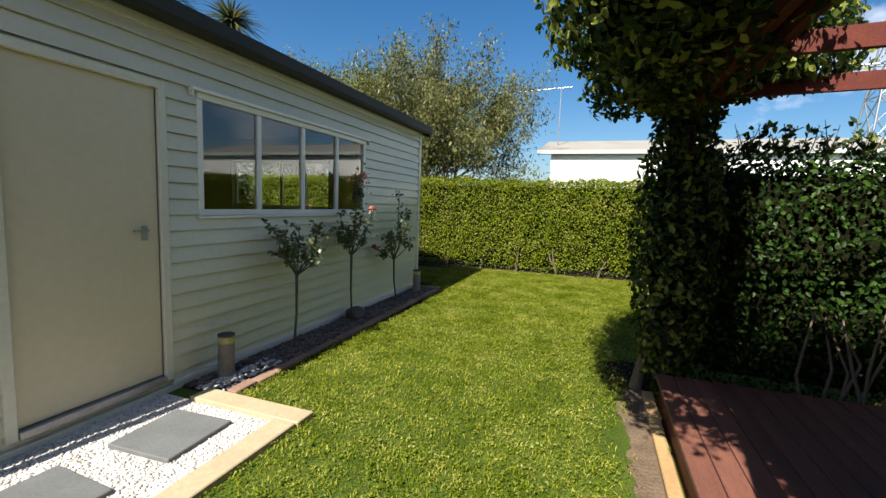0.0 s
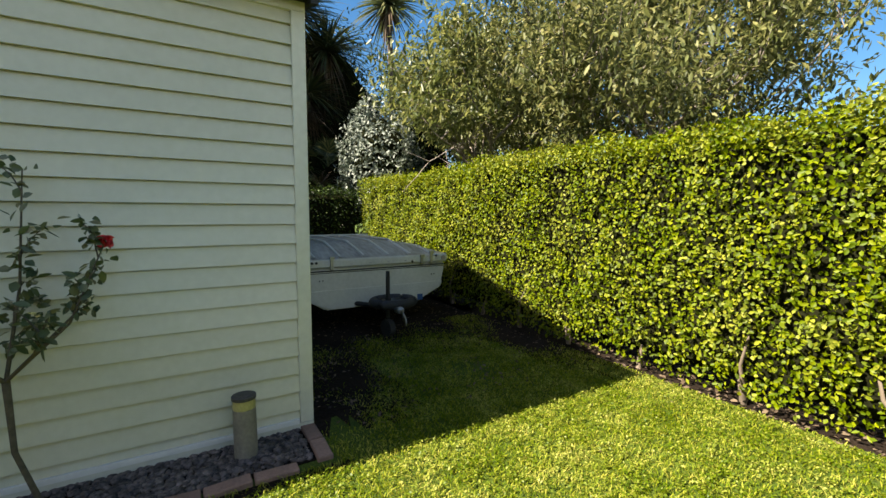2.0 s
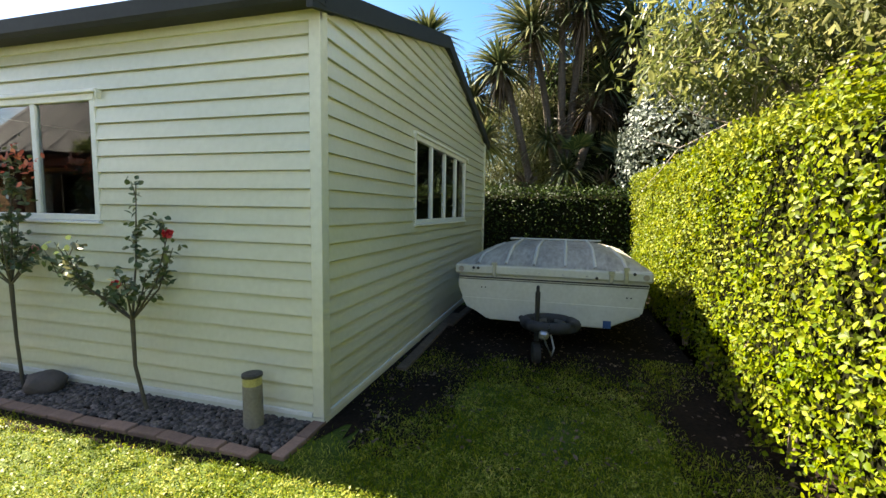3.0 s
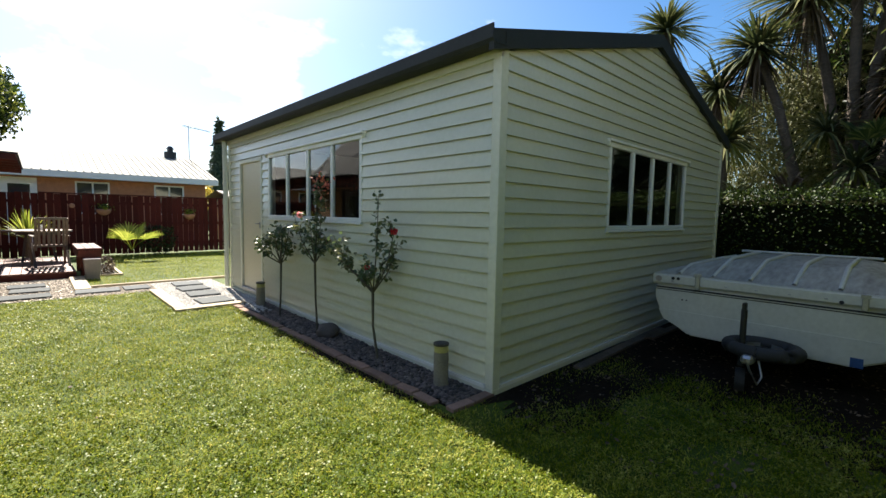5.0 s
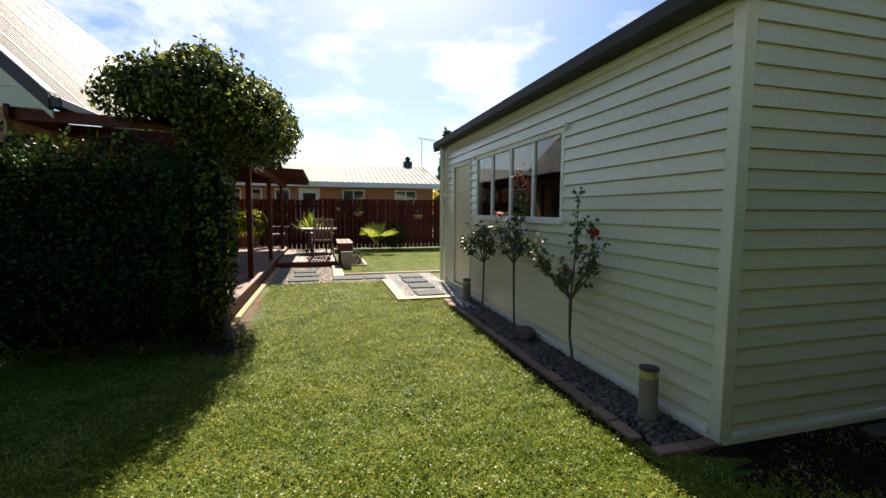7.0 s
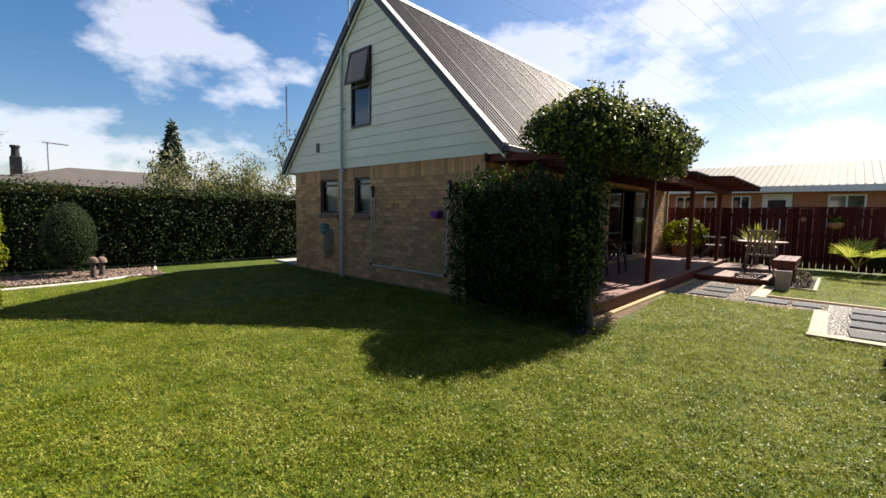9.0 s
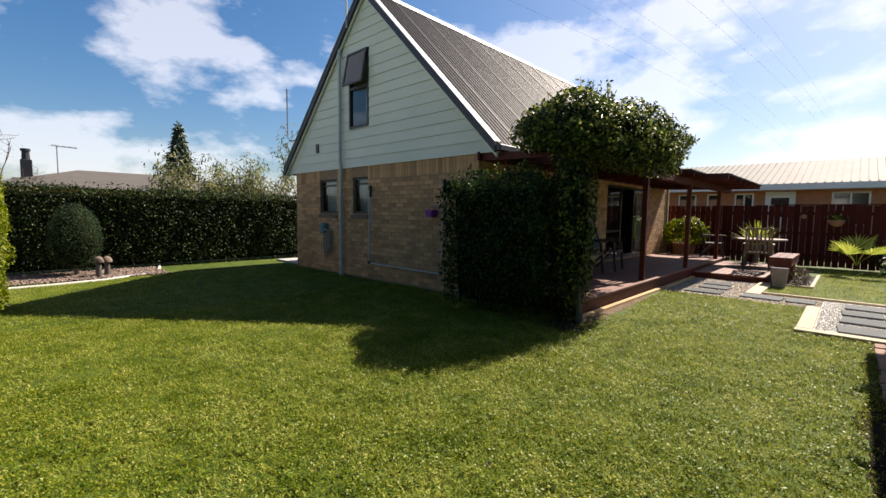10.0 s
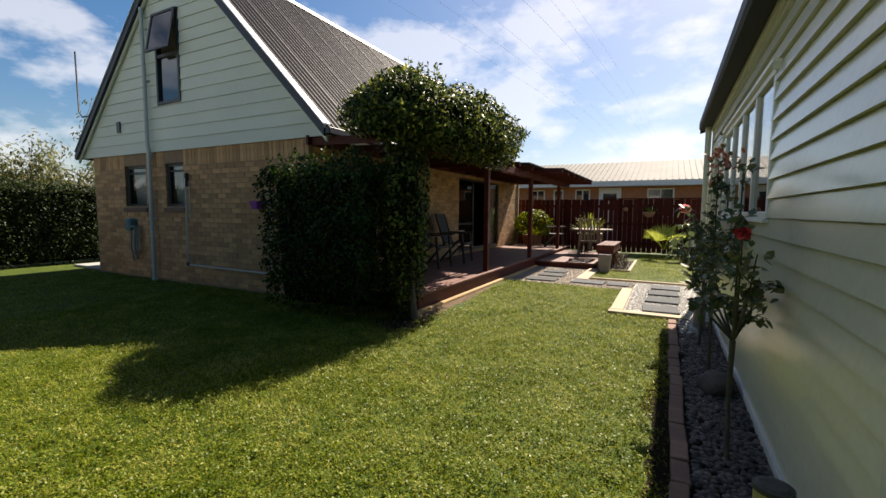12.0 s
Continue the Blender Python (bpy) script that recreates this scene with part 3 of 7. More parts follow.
def clad(parent, axis, face, out, u0, u1, z0, z1, step, material, holes=(), rake=None, thick=0.02, slot=0.0):
    """Boards from z0 to z1; holes are (u0, u1, z0, z1); rake(z) gives the u range at a height."""
    z = z0
    while z < z1 - 0.01:
        top = min(z + step, z1)
        act = [h for h in holes if h[2] < top - 0.012 and h[3] > z + 0.012]
        spans = [(u0, u1)]
        for h in act:
            spans = [s for p, q in spans for s in ((p, min(q, h[0])), (max(p, h[1]), q)) if s[1] - s[0] > 0.02]
        runs = [(p, q, z, top) for p, q in spans]
        runs += [(h[0], h[1], z, h[2]) for h in act if h[2] > z + 0.012] + [(h[0], h[1], h[3], top) for h in act if h[3] < top - 0.012]
        for p, q, a, b in runs:
            pb, qb, pt, qt = p, q, p, q
            if rake:
                lo, hi = rake(a), rake(b)
                pb, qb, pt, qt = max(p, lo[0]), min(q, lo[1]), max(p, hi[0]), min(q, hi[1])
                if qb - pb < 0.03:
                    continue
                if qt < pt:
                    pt = qt = (pt + qt) / 2
            part("weatherboard", board_mesh(axis, face, out, pb, qb, pt, qt, a, b, thick * (1 - 0.6 * (a - z) / step), slot if a == z else 0.0), material, parent)
        z = top


# ---- shed ----
shed = thing("garden_shed", (-5.7, 4.3, 0), "cream weatherboard garden shed with a dark roof on the lawn", "shed")
DOOR = (1.77, 2.66, 0.12, 2.24)
SWIN = (2.98, 5.58, 1.34, 2.30)
EWIN = (-6.98, -4.64, 1.31, 2.24)


def wall_with_holes(axis, c0, c1, u0, u1, z0, z1, holes):
    """A wall slab with rectangular openings through it."""
    bm = bmesh.new()
    us = sorted({u0, u1} | {h[k] for h in holes for k in (0, 1)})
    zs = sorted({z0, z1} | {h[k] for h in holes for k in (2, 3)})
    for a, b in zip(us, us[1:]):
        for c, d in zip(zs, zs[1:]):
            if any(h[0] <= a and b <= h[1] and h[2] <= c and d <= h[3] for h in holes):
                continue
            if axis == "x":
                add_box(bm, c0, c1, a, b, c, d)
            else:
                add_box(bm, a, b, c0, c1, c, d)
    bmesh.ops.remove_doubles(bm, verts=bm.verts, dist=0.0005)
    inner = [f for f in bm.faces if all(not e.is_boundary and len(e.link_faces) > 2 for e in f.edges)]
    bmesh.ops.delete(bm, geom=inner, context="FACES")
    return bm


wall = part("wall", wall_with_holes("x", SHED_X - 0.09, SHED_X - 0.002, SHED_Y0, SHED_Y1, 0.047, EAVE_Z, [DOOR, SWIN]), M["cream_trim"], shed)
clad(wall, "x", SHED_X, 1, SHED_Y0 + 0.05, SHED_Y1 - 0.05, 0.1315, EAVE_Z - 0.01, 0.1212, M["cream"], [(DOOR[0] - 0.06, DOOR[1] + 0.06, 0, DOOR[3] + 0.06), SWIN], None, 0.026, 0.0065)
slope = (RIDGE_Z - EAVE_Z) / (SHED_X - RIDGE_X)
gable_rake = lambda z: (SHED_BACK + max(0, z - EAVE_Z) / slope, SHED_X - max(0, z - EAVE_Z) / slope)
gwall = part("wall", wall_with_holes("y", SHED_Y1 - 0.09, SHED_Y1 - 0.002, SHED_BACK, SHED_X - 0.092, 0.047, EAVE_Z, [EWIN]), M["cream_trim"], shed)
part("wall", prism([(SHED_BACK, EAVE_Z), (SHED_X - 0.1, EAVE_Z), (RIDGE_X, RIDGE_Z)], "y", SHED_Y1 - 0.09, SHED_Y1 - 0.002), M["cream_trim"], shed)
clad(gwall, "y", SHED_Y1, 1, SHED_BACK + 0.05, SHED_X - 0.05, 0.1315, RIDGE_Z - 0.02, 0.1212, M["cream"], [EWIN], gable_rake, 0.026, 0.0065)
part("wall", box(SHED_BACK, SHED_BACK + 0.09, SHED_Y0, SHED_Y1 - 0.1, 0.08, EAVE_Z), M["cream_trim"], shed)
part("wall", prism([(SHED_BACK + 0.1, 0.08), (SHED_X - 0.1, 0.08), (SHED_X - 0.1, EAVE_Z), (RIDGE_X, RIDGE_Z), (SHED_BACK + 0.1, EAVE_Z)], "y", SHED_Y0, SHED_Y0 + 0.09), M["cream_trim"], shed)
part("floor_slab", box(SHED_BACK - 0.02, SHED_X + 0.03, SHED_Y0 - 0.03, SHED_Y1 + 0.03, -0.1, 0.045), M["cream_trim"], shed)
# added near-black panels: the dimness behind the windows is in their colour
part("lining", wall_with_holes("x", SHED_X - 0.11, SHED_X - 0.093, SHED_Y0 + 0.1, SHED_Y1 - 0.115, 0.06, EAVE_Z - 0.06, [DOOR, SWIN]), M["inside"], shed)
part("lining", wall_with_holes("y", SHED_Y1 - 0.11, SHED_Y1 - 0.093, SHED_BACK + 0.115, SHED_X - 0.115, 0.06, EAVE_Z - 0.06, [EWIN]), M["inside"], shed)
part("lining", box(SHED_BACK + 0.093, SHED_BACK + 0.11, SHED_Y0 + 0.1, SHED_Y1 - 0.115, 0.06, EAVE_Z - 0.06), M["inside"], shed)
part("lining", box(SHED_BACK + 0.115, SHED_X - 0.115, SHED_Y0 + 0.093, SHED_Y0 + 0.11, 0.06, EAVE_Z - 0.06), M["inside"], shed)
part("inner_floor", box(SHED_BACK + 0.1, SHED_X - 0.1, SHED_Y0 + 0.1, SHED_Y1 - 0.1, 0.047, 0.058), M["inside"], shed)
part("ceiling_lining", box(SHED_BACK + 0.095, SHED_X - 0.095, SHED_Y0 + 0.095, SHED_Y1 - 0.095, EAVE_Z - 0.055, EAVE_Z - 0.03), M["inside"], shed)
dp = tubes_bm([(SHED_X + 0.085, SHED_Y0 - 0.06, 2.7), (SHED_X + 0.08, SHED_Y0 - 0.05, 2.6), (SHED_X + 0.08, SHED_Y0 - 0.05, 0.05)], 0.042, 14)
part("downpipe", dp, M["cream_trim"], shed, "round cream downpipe at the corner")
# corner boards and base flashing
for x0, x1, y0, y1 in ((SHED_X - 0.06, SHED_X + 0.03, SHED_Y1 - 0.055, SHED_Y1 + 0.03), (SHED_X - 0.06, SHED_X + 0.03, SHED_Y0 - 0.03, SHED_Y0 + 0.055), (SHED_BACK - 0.03, SHED_BACK + 0.055, SHED_Y1 - 0.06, SHED_Y1 + 0.03)):
    part("corner_board", box(x0, x1, y0, y1, 0.047, EAVE_Z + 0.01, 0.004), M["cream_trim"], shed)
part("base_flashing", box(SHED_X, SHED_X + 0.034, DOOR[1] + 0.06, SHED_Y1 - 0.06, 0.046, 0.076), M["win_white"], shed)
part("weatherboard", board_mesh("x", SHED_X, 1, DOOR[1] + 0.06, SHED_Y1 - 0.05, DOOR[1] + 0.06, SHED_Y1 - 0.05, 0.078, 0.1315, 0.018), M["cream"], wall)
part("base_flashing", box(SHED_BACK + 0.06, SHED_X - 0.065, SHED_Y1, SHED_Y1 + 0.034, 0.046, 0.076), M["win_white"], shed)
part("weatherboard", board_mesh("y", SHED_Y1, 1, SHED_BACK + 0.05, SHED_X - 0.05, SHED_BACK + 0.05, SHED_X - 0.05, 0.078, 0.1315, 0.018), M["cream"], gwall)
# roof: two ribbed sheets, barge flashings, gutter
RX = SHED_X + 0.18
for sx in (1, -1):
    xe = RIDGE_X + sx * (RX - RIDGE_X)
    ze = RIDGE_Z + 0.04 - slope * (RX - RIDGE_X)
    part("roof", prism([(RIDGE_X, RIDGE_Z + 0.045), (xe, ze), (xe, ze + 0.04), (RIDGE_X, RIDGE_Z + 0.09)], "y", SHED_Y0 - 0.3, SHED_Y1 + 0.055), M["dark_roof"], shed)
    part("barge_flashing", prism([(RIDGE_X, RIDGE_Z - 0.02), (xe, ze - 0.07), (xe, ze + 0.075), (RIDGE_X, RIDGE_Z + 0.125)], "y", SHED_Y1 + 0.03, SHED_Y1 + 0.075), M["dark_roof"], shed)
    part("barge_flashing", prism([(RIDGE_X, RIDGE_Z - 0.02), (xe, ze - 0.07), (xe, ze + 0.075), (RIDGE_X, RIDGE_Z + 0.125)], "y", SHED_Y0 - 0.34, SHED_Y0 - 0.30), M["dark_roof"], shed)
part("ridge_cap", prism([(RIDGE_X - 0.16, RIDGE_Z + 0.06), (RIDGE_X, RIDGE_Z + 0.13), (RIDGE_X + 0.16, RIDGE_Z + 0.06), (RIDGE_X, RIDGE_Z + 0.1)], "y", SHED_Y0 - 0.3, SHED_Y1 + 0.06), M["dark_roof"], shed)
part("gutter", prism([(SHED_X + 0.035, 2.80), (SHED_X + 0.035, 2.70), (SHED_X + 0.175, 2.69), (SHED_X + 0.195, 2.72), (SHED_X + 0.195, 2.82), (SHED_X + 0.185, 2.82), (SHED_X + 0.175, 2.71), (SHED_X + 0.045, 2.715), (SHED_X + 0.045, 2.80)], "y", SHED_Y0 - 0.34, SHED_Y1 + 0.08), M["dark_roof"], shed)
part("fascia", box(SHED_X + 0.004, SHED_X + 0.033, SHED_Y0 - 0.2, SHED_Y1 + 0.03, 2.64, 2.78), M["cream_trim"], shed)


def multi_window(parent, axis, c, out, hole, panes, name="window"):
    """A joinery unit of side by side panes filling the hole of a wall whose outer face is c."""
    u0, u1, z0, z1 = hole
    def b(ua, ub, ca, cb, za, zb, bv=0.004):
        lo, hi = sorted((c + out * ca, c + out * cb))
        return box(lo, hi, ua, ub, za, zb, bv) if axis == "x" else box(ua, ub, lo, hi, za, zb, bv)
    f = 0.05
    win = part(name, b(u0, u1, -0.02, 0.028, z0, z0 + f), M["win_white"], parent, "cream aluminium window of %d panes" % panes)
    part("frame", b(u0, u1, -0.02, 0.028, z1 - f, z1), M["win_white"], win)
    part("hood", b(u0 - 0.06, u1 + 0.06, -0.01, 0.055, z1 + 0.002, z1 + 0.028, 0.003), M["win_white"], win)
    for e in (u0 - 0.062, u1 + 0.046):
        part("hood_end", b(e, e + 0.016, 0.0, 0.05, z1 - 0.045, z1 + 0.002, 0.003), M["cream_trim"], win)
    part("sill", b(u0 - 0.01, u1 + 0.01, -0.01, 0.045, z0 - 0.022, z0 - 0.002, 0.003), M["win_white"], win)
    w = (u1 - u0 - f) / panes
    for i in range(panes + 1):
        a = u0 + i * w
        part("mullion", b(a, a + f, -0.02, 0.024, z0 + f + 0.001, z1 - f - 0.001), M["win_white"], win)
    for i in range(panes):
        a = u0 + i * w + f
        part("pane", b(a, a + w - f, -0.004, 0.002, z0 + f, z1 - f, 0), M["glass"], win)
    return win


multi_window(shed, "x", SHED_X, 1, SWIN, 4)
multi_window(shed, "y", SHED_Y1, 1, EWIN, 4)
# plain sliding door in its frame
door = part("door", box(SHED_X - 0.05, SHED_X - 0.006, DOOR[0] + 0.003, DOOR[1] - 0.003, DOOR[2] + 0.02, DOOR[3], 0.004), M["door_cream"], shed, "plain cream flush door, shut")
for y0, y1 in ((DOOR[0] - 0.06, DOOR[0]), (DOOR[1], DOOR[1] + 0.06)):
    part("door_jamb", box(SHED_X - 0.09, SHED_X + 0.028, y0, y1, 0.09, DOOR[3] + 0.06, 0.004), M["cream_trim"], shed)
part("door_head", box(SHED_X - 0.09, SHED_X + 0.03, DOOR[0], DOOR[1], DOOR[3] + 0.001, DOOR[3] + 0.06, 0.004), M["cream_trim"], shed)
part("door_sill", box(SHED_X - 0.09, SHED_X + 0.04, DOOR[0], DOOR[1], 0.087, DOOR[2] + 0.015, 0.004), M["steel"], shed)
hb = box(SHED_X - 0.006, SHED_X + 0.002, 2.53, 2.57, 1.17, 1.27, 0.002)
add_box(hb, SHED_X + 0.002, SHED_X + 0.03, 2.545, 2.56, 1.235, 1.25)
add_box(hb, SHED_X + 0.028, SHED_X + 0.038, 2.45, 2.56, 1.234, 1.251)
part("handle", hb, M["steel"], door, "steel lever handle")

# ---- house ----
house = thing("house", (5.7, -1.0, 0), "brick house with a steep corrugated iron roof and a boarded gable", "house")
W1, W2 = (6.92, 7.66, 1.44, 2.25), (5.70, 6.26, 1.44, 2.25)
GW = (5.62, 6.33, 3.33, 4.97)
SLIDER = (-4.3, -1.3, 0.32, 2.28)
PITCH, APEX_X, APEX_Z = 1.015, 5.73, 6.2
BRICK_TOP = 2.50


def brick_wall(parent, axis, face, out, u0, u1, z0, z1, holes, part_range=None, soldier=True, thick=0.11):
    """Mortar slab with stretcher bricks proud of it and a soldier course on top; bricks in part_range are pieces of their own."""
    lo, hi = sorted((face - out * thick, face - out * 0.006))
    w = part("wall", wall_with_holes(axis, lo, hi, u0, u1, z0 - 0.05, z1, holes), M["mortar"], parent)
    BL, BH, J = 0.23, 0.076, 0.010
    def stock(l, h):
        a, b = sorted((-out * 0.03, out * 0.0))
        bm = box(-l / 2, l / 2, a, b, -h / 2, h / 2, 0.003) if axis == "y" else box(a, b, -l / 2, l / 2, -h / 2, h / 2, 0.003)
        me = bpy.data.meshes.new("brick")
        bm.to_mesh(me)
        bm.free()
        me.materials.append(M["brick"])
        return me
    meshes, rest, rest_n = {}, bmesh.new(), 0
    rng = random.Random(4)
    rows = int((z1 - z0 - (BL + J if soldier else 0)) / (BH + J))
    todo = []
    for r in range(rows):
        z = z0 + r * (BH + J) + BH / 2
        u = u0 - (BL / 2 if r % 2 else 0)
        while u < u1:
            spans = [(max(u, u0), min(u + BL, u1))]
            for h in holes:
                if h[2] - 0.01 < z < h[3] + 0.01:
                    spans = [s for p, q in spans for s in ((p, min(q, h[0])), (max(p, h[1]), q)) if s[1] - s[0] > 0.03]
            todo += [(p, q, z, BH) for p, q in spans if q - p > 0.03]
            u += BL + J
    zt = z0 + rows * (BH + J)
    u = u0
    while soldier and u < u1 - 0.04:
        if not any(h[0] < u + 0.038 < h[1] and h[3] > zt for h in holes):
            todo.append((u, min(u + BH, u1), (zt + z1) / 2, z1 - zt - J))
        u += BH + J
    n = 0
    for p, q, z, h in todo:
        c, d = (p + q) / 2, rng.uniform(-0.003, 0.003)
        at = (c, face + d, z) if axis == "y" else (face + d, c, z)
        if part_range and part_range[0] < c < part_range[1] and z > part_range[2] and n < 300:
            key = (round(q - p, 2), round(h, 3))
            if key not in meshes:
                meshes[key] = stock(*key)
            piece("brick", meshes[key], w, Matrix.Translation(at))
            n += 1
        else:
            l2, h2 = (q - p) / 2, h / 2
            a, b = sorted((face + d - out * 0.03, face + d))
            if axis == "y":
                add_box(rest, p, q, a, b, z - h2, z + h2)
            else:
                add_box(rest, a, b, p, q, z - h2, z + h2)
    tagged(part("bricks", rest, M["brick_rest"], w), kind="stuff")
    return w


gable_brick = brick_wall(house, "y", GABLE_Y, 1, HOUSE_X0, HOUSE_X1, 0.04, BRICK_TOP, [W1, W2], (2.6, 7.0, 1.05))
brick_wall(house, "x", HOUSE_X0, -1, HOUSE_Y0, GABLE_Y - 0.115, 0.04, BRICK_TOP, [SLIDER], None, False)
part("wall", box(HOUSE_X1 - 0.11, HOUSE_X1, HOUSE_Y0, GABLE_Y - 0.115, 0, BRICK_TOP), M["mortar"], house)
part("wall", box(HOUSE_X0 + 0.115, HOUSE_X1 - 0.115, HOUSE_Y0, HOUSE_Y0 + 0.1, 0, BRICK_TOP), M["mortar"], house)
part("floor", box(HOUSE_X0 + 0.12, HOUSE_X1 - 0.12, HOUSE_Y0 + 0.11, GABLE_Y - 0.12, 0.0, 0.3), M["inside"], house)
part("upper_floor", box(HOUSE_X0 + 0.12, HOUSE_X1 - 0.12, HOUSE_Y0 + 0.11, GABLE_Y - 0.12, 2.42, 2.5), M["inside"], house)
# gable: boards over a solid backing
gz0 = 2.49
gable_at = lambda z: (APEX_X - (APEX_Z - 0.12 - z) / PITCH, APEX_X + (APEX_Z - 0.12 - z) / PITCH)
gb = bmesh.new()
for a, b in ((gz0, GW[2]), (GW[2], GW[3]), (GW[3], APEX_Z - 0.14)):
    la, lb = gable_at(a), gable_at(b)
    segs = [(la[0], lb[0], GW[0], GW[0]), (GW[1], GW[1], la[1], lb[1])] if a == GW[2] else [(la[0], lb[0], la[1], lb[1])]
    for p0, p1, q0, q1 in segs:
        vs = [[gb.verts.new((x, y, z)) for x, z in ((p0, a), (q0, a), (q1, b), (p1, b))] for y in (GABLE_Y - 0.06, GABLE_Y + 0.015)]
        gb.faces.new(vs[0]), gb.faces.new(vs[1][::-1])
        for i in range(4):
            gb.faces.new([vs[0][i], vs[1][i], vs[1][(i + 1) % 4], vs[0][(i + 1) % 4]])
bmesh.ops.recalc_face_normals(gb, faces=gb.faces)
gable_wall = part("gable_wall", gb, M["board_white"], house, "pale green painted boarded gable")
clad(gable_wall, "y", GABLE_Y + 0.016, 1, 1.5, 10.0, gz0 - 0.02, APEX_Z - 0.2, 0.207, M["board_white"], [GW], gable_at, 0.02, 0.006)
# roof sheets, corrugated along the slope
RY0, RY1 = HOUSE_Y0 - 0.1, GABLE_Y + 0.12
for sx in (1, -1):
    n = int((RY1 - RY0) / 0.0148)
    ys = np.linspace(RY0, RY1, n)
    off = 0.02 * np.sin(ys / 0.118 * 2 * math.pi) + 0.02 * np.exp(-((ys % 0.94 - 0.47) / 0.03) ** 2)
    ext = APEX_X - (HOUSE_X0 - 0.42)
    V = np.array([(APEX_X + sx * d * ext, y, APEX_Z - d * ext * PITCH + o + h) for h in (0.0,) for d in (0, 1) for y, o in zip(ys, off)])
    F = np.array([(i, i + 1, n + i + 1, n + i) for i in range(n - 1)])
    me = np_mesh("roof", V, F, M["iron"])
    me.polygons.foreach_set("use_smooth", [True] * len(me.polygons))
    tagged(hang(new("roof", me), house), "grey corrugated iron roof sheet")
    part("soffit", prism([(APEX_X, APEX_Z - 0.09), (APEX_X + sx * ext, APEX_Z - ext * PITCH - 0.09), (APEX_X + sx * ext, APEX_Z - ext * PITCH - 0.02), (APEX_X, APEX_Z - 0.02)], "y", RY0 + 0.02, RY1 - 0.03), M["board_white"], house)
    lo = APEX_Z - ext * PITCH
    far = APEX_X + sx * (ext + 0.02)
    part("bargeboard", prism([(APEX_X, APEX_Z - 0.2), (far, lo - 0.22), (far, lo - 0.08), (APEX_X, APEX_Z - 0.06)], "y", GABLE_Y + 0.05, GABLE_Y + 0.085), M["board_white"], house)
    part("barge_flashing", prism([(APEX_X, APEX_Z - 0.13), (far, lo - 0.15), (far, lo + 0.02), (APEX_X, APEX_Z + 0.04)], "y", GABLE_Y + 0.087, RY1 + 0.02), M["barge"], house)
    part("edge_flashing", prism([(APEX_X, APEX_Z + 0.042), (far, lo + 0.022), (far, lo + 0.042), (APEX_X, APEX_Z + 0.062)], "y", RY1 - 0.13, RY1 + 0.035), M["pale_flashing"], house, "pale folded flashing along the roof edge")
    part("gutter", box(min(APEX_X + sx * ext, APEX_X + sx * (ext + 0.12)), max(APEX_X + sx * ext, APEX_X + sx * (ext + 0.12)), RY0, RY1, APEX_Z - ext * PITCH - 0.12, APEX_Z - ext * PITCH - 0.02, 0.01), M["barge"], house)
part("ridge_cap", prism([(APEX_X - 0.085, APEX_Z - 0.045), (APEX_X - 0.03, APEX_Z + 0.055), (APEX_X + 0.03, APEX_Z + 0.055), (APEX_X + 0.085, APEX_Z - 0.045), (APEX_X, APEX_Z + 0.03)], "y", RY0, RY1 + 0.02), M["pale_flashing"], house, "pale ridge flashing")

# ---- deck ----
DECK_Z, DECK_X = 0.25, 0.70
deck = thing("deck", (1.5, -1.0, 0), "red-brown stained timber deck beside the house", "deck", kind="structure")
ndeck = 15
bw = (HOUSE_X0 - 0.03 - (DECK_X - 0.03)) / ndeck
for i in range(ndeck):
    x = DECK_X - 0.03 + i * bw
    part("deck_board", box(x, x + bw - 0.006, HOUSE_Y0 + 0.3, 4.02, DECK_Z - 0.032, DECK_Z, 0.004), M["decking"], deck)
part("fascia_board", box(DECK_X, DECK_X + 0.03, HOUSE_Y0 + 0.3, 3.98, 0.0, DECK_Z - 0.034, 0.003), M["redwood"], deck)
part("fascia_board", box(DECK_X + 0.032, HOUSE_X0 - 0.05, 3.95, 3.98, 0.0, DECK_Z - 0.034, 0.003), M["redwood"], deck)
low_deck = thing("low_deck", (-0.15, -3.6, 0), "low red-brown timber platform joining the deck", "deck", kind="structure")
for i in range(9):
    x = -0.78 + i * 0.163
    part("deck_board", box(x, x + 0.157, -5.6, -1.88, 0.118, 0.15, 0.004), M["decking"], low_deck)
part("fascia_board", box(-0.77, DECK_X - 0.002, -1.93, -1.9, 0, 0.116, 0.003), M["redwood"], low_deck)
part("fascia_board", box(-0.79, -0.76, -5.6, -1.94, 0, 0.116, 0.003), M["redwood"], low_deck)

# ---- pergola ----
pergola = thing("pergola", (0.52, -1.0, DECK_Z), "dark red timber pergola over the deck", "pergola")
for y in (1.33, -1.6, -4.7, 4.15):
    part("post", box(0.725, 0.815, y - 0.045, y + 0.045, DECK_Z, 2.24, 0.006), M["redwood"], pergola)
part("beam", box(0.70, 0.74, -6.0, 4.1, 2.2, 2.35, 0.004), M["redwood"], pergola)
part("beam", box(0.80, 0.84, -6.0, 4.1, 2.2, 2.35, 0.004), M["redwood"], pergola)
part("ledger", box(HOUSE_X0 - 0.06, HOUSE_X0 - 0.015, -6.0, 4.1, 2.36, 2.5, 0.004), M["redwood"], pergola)
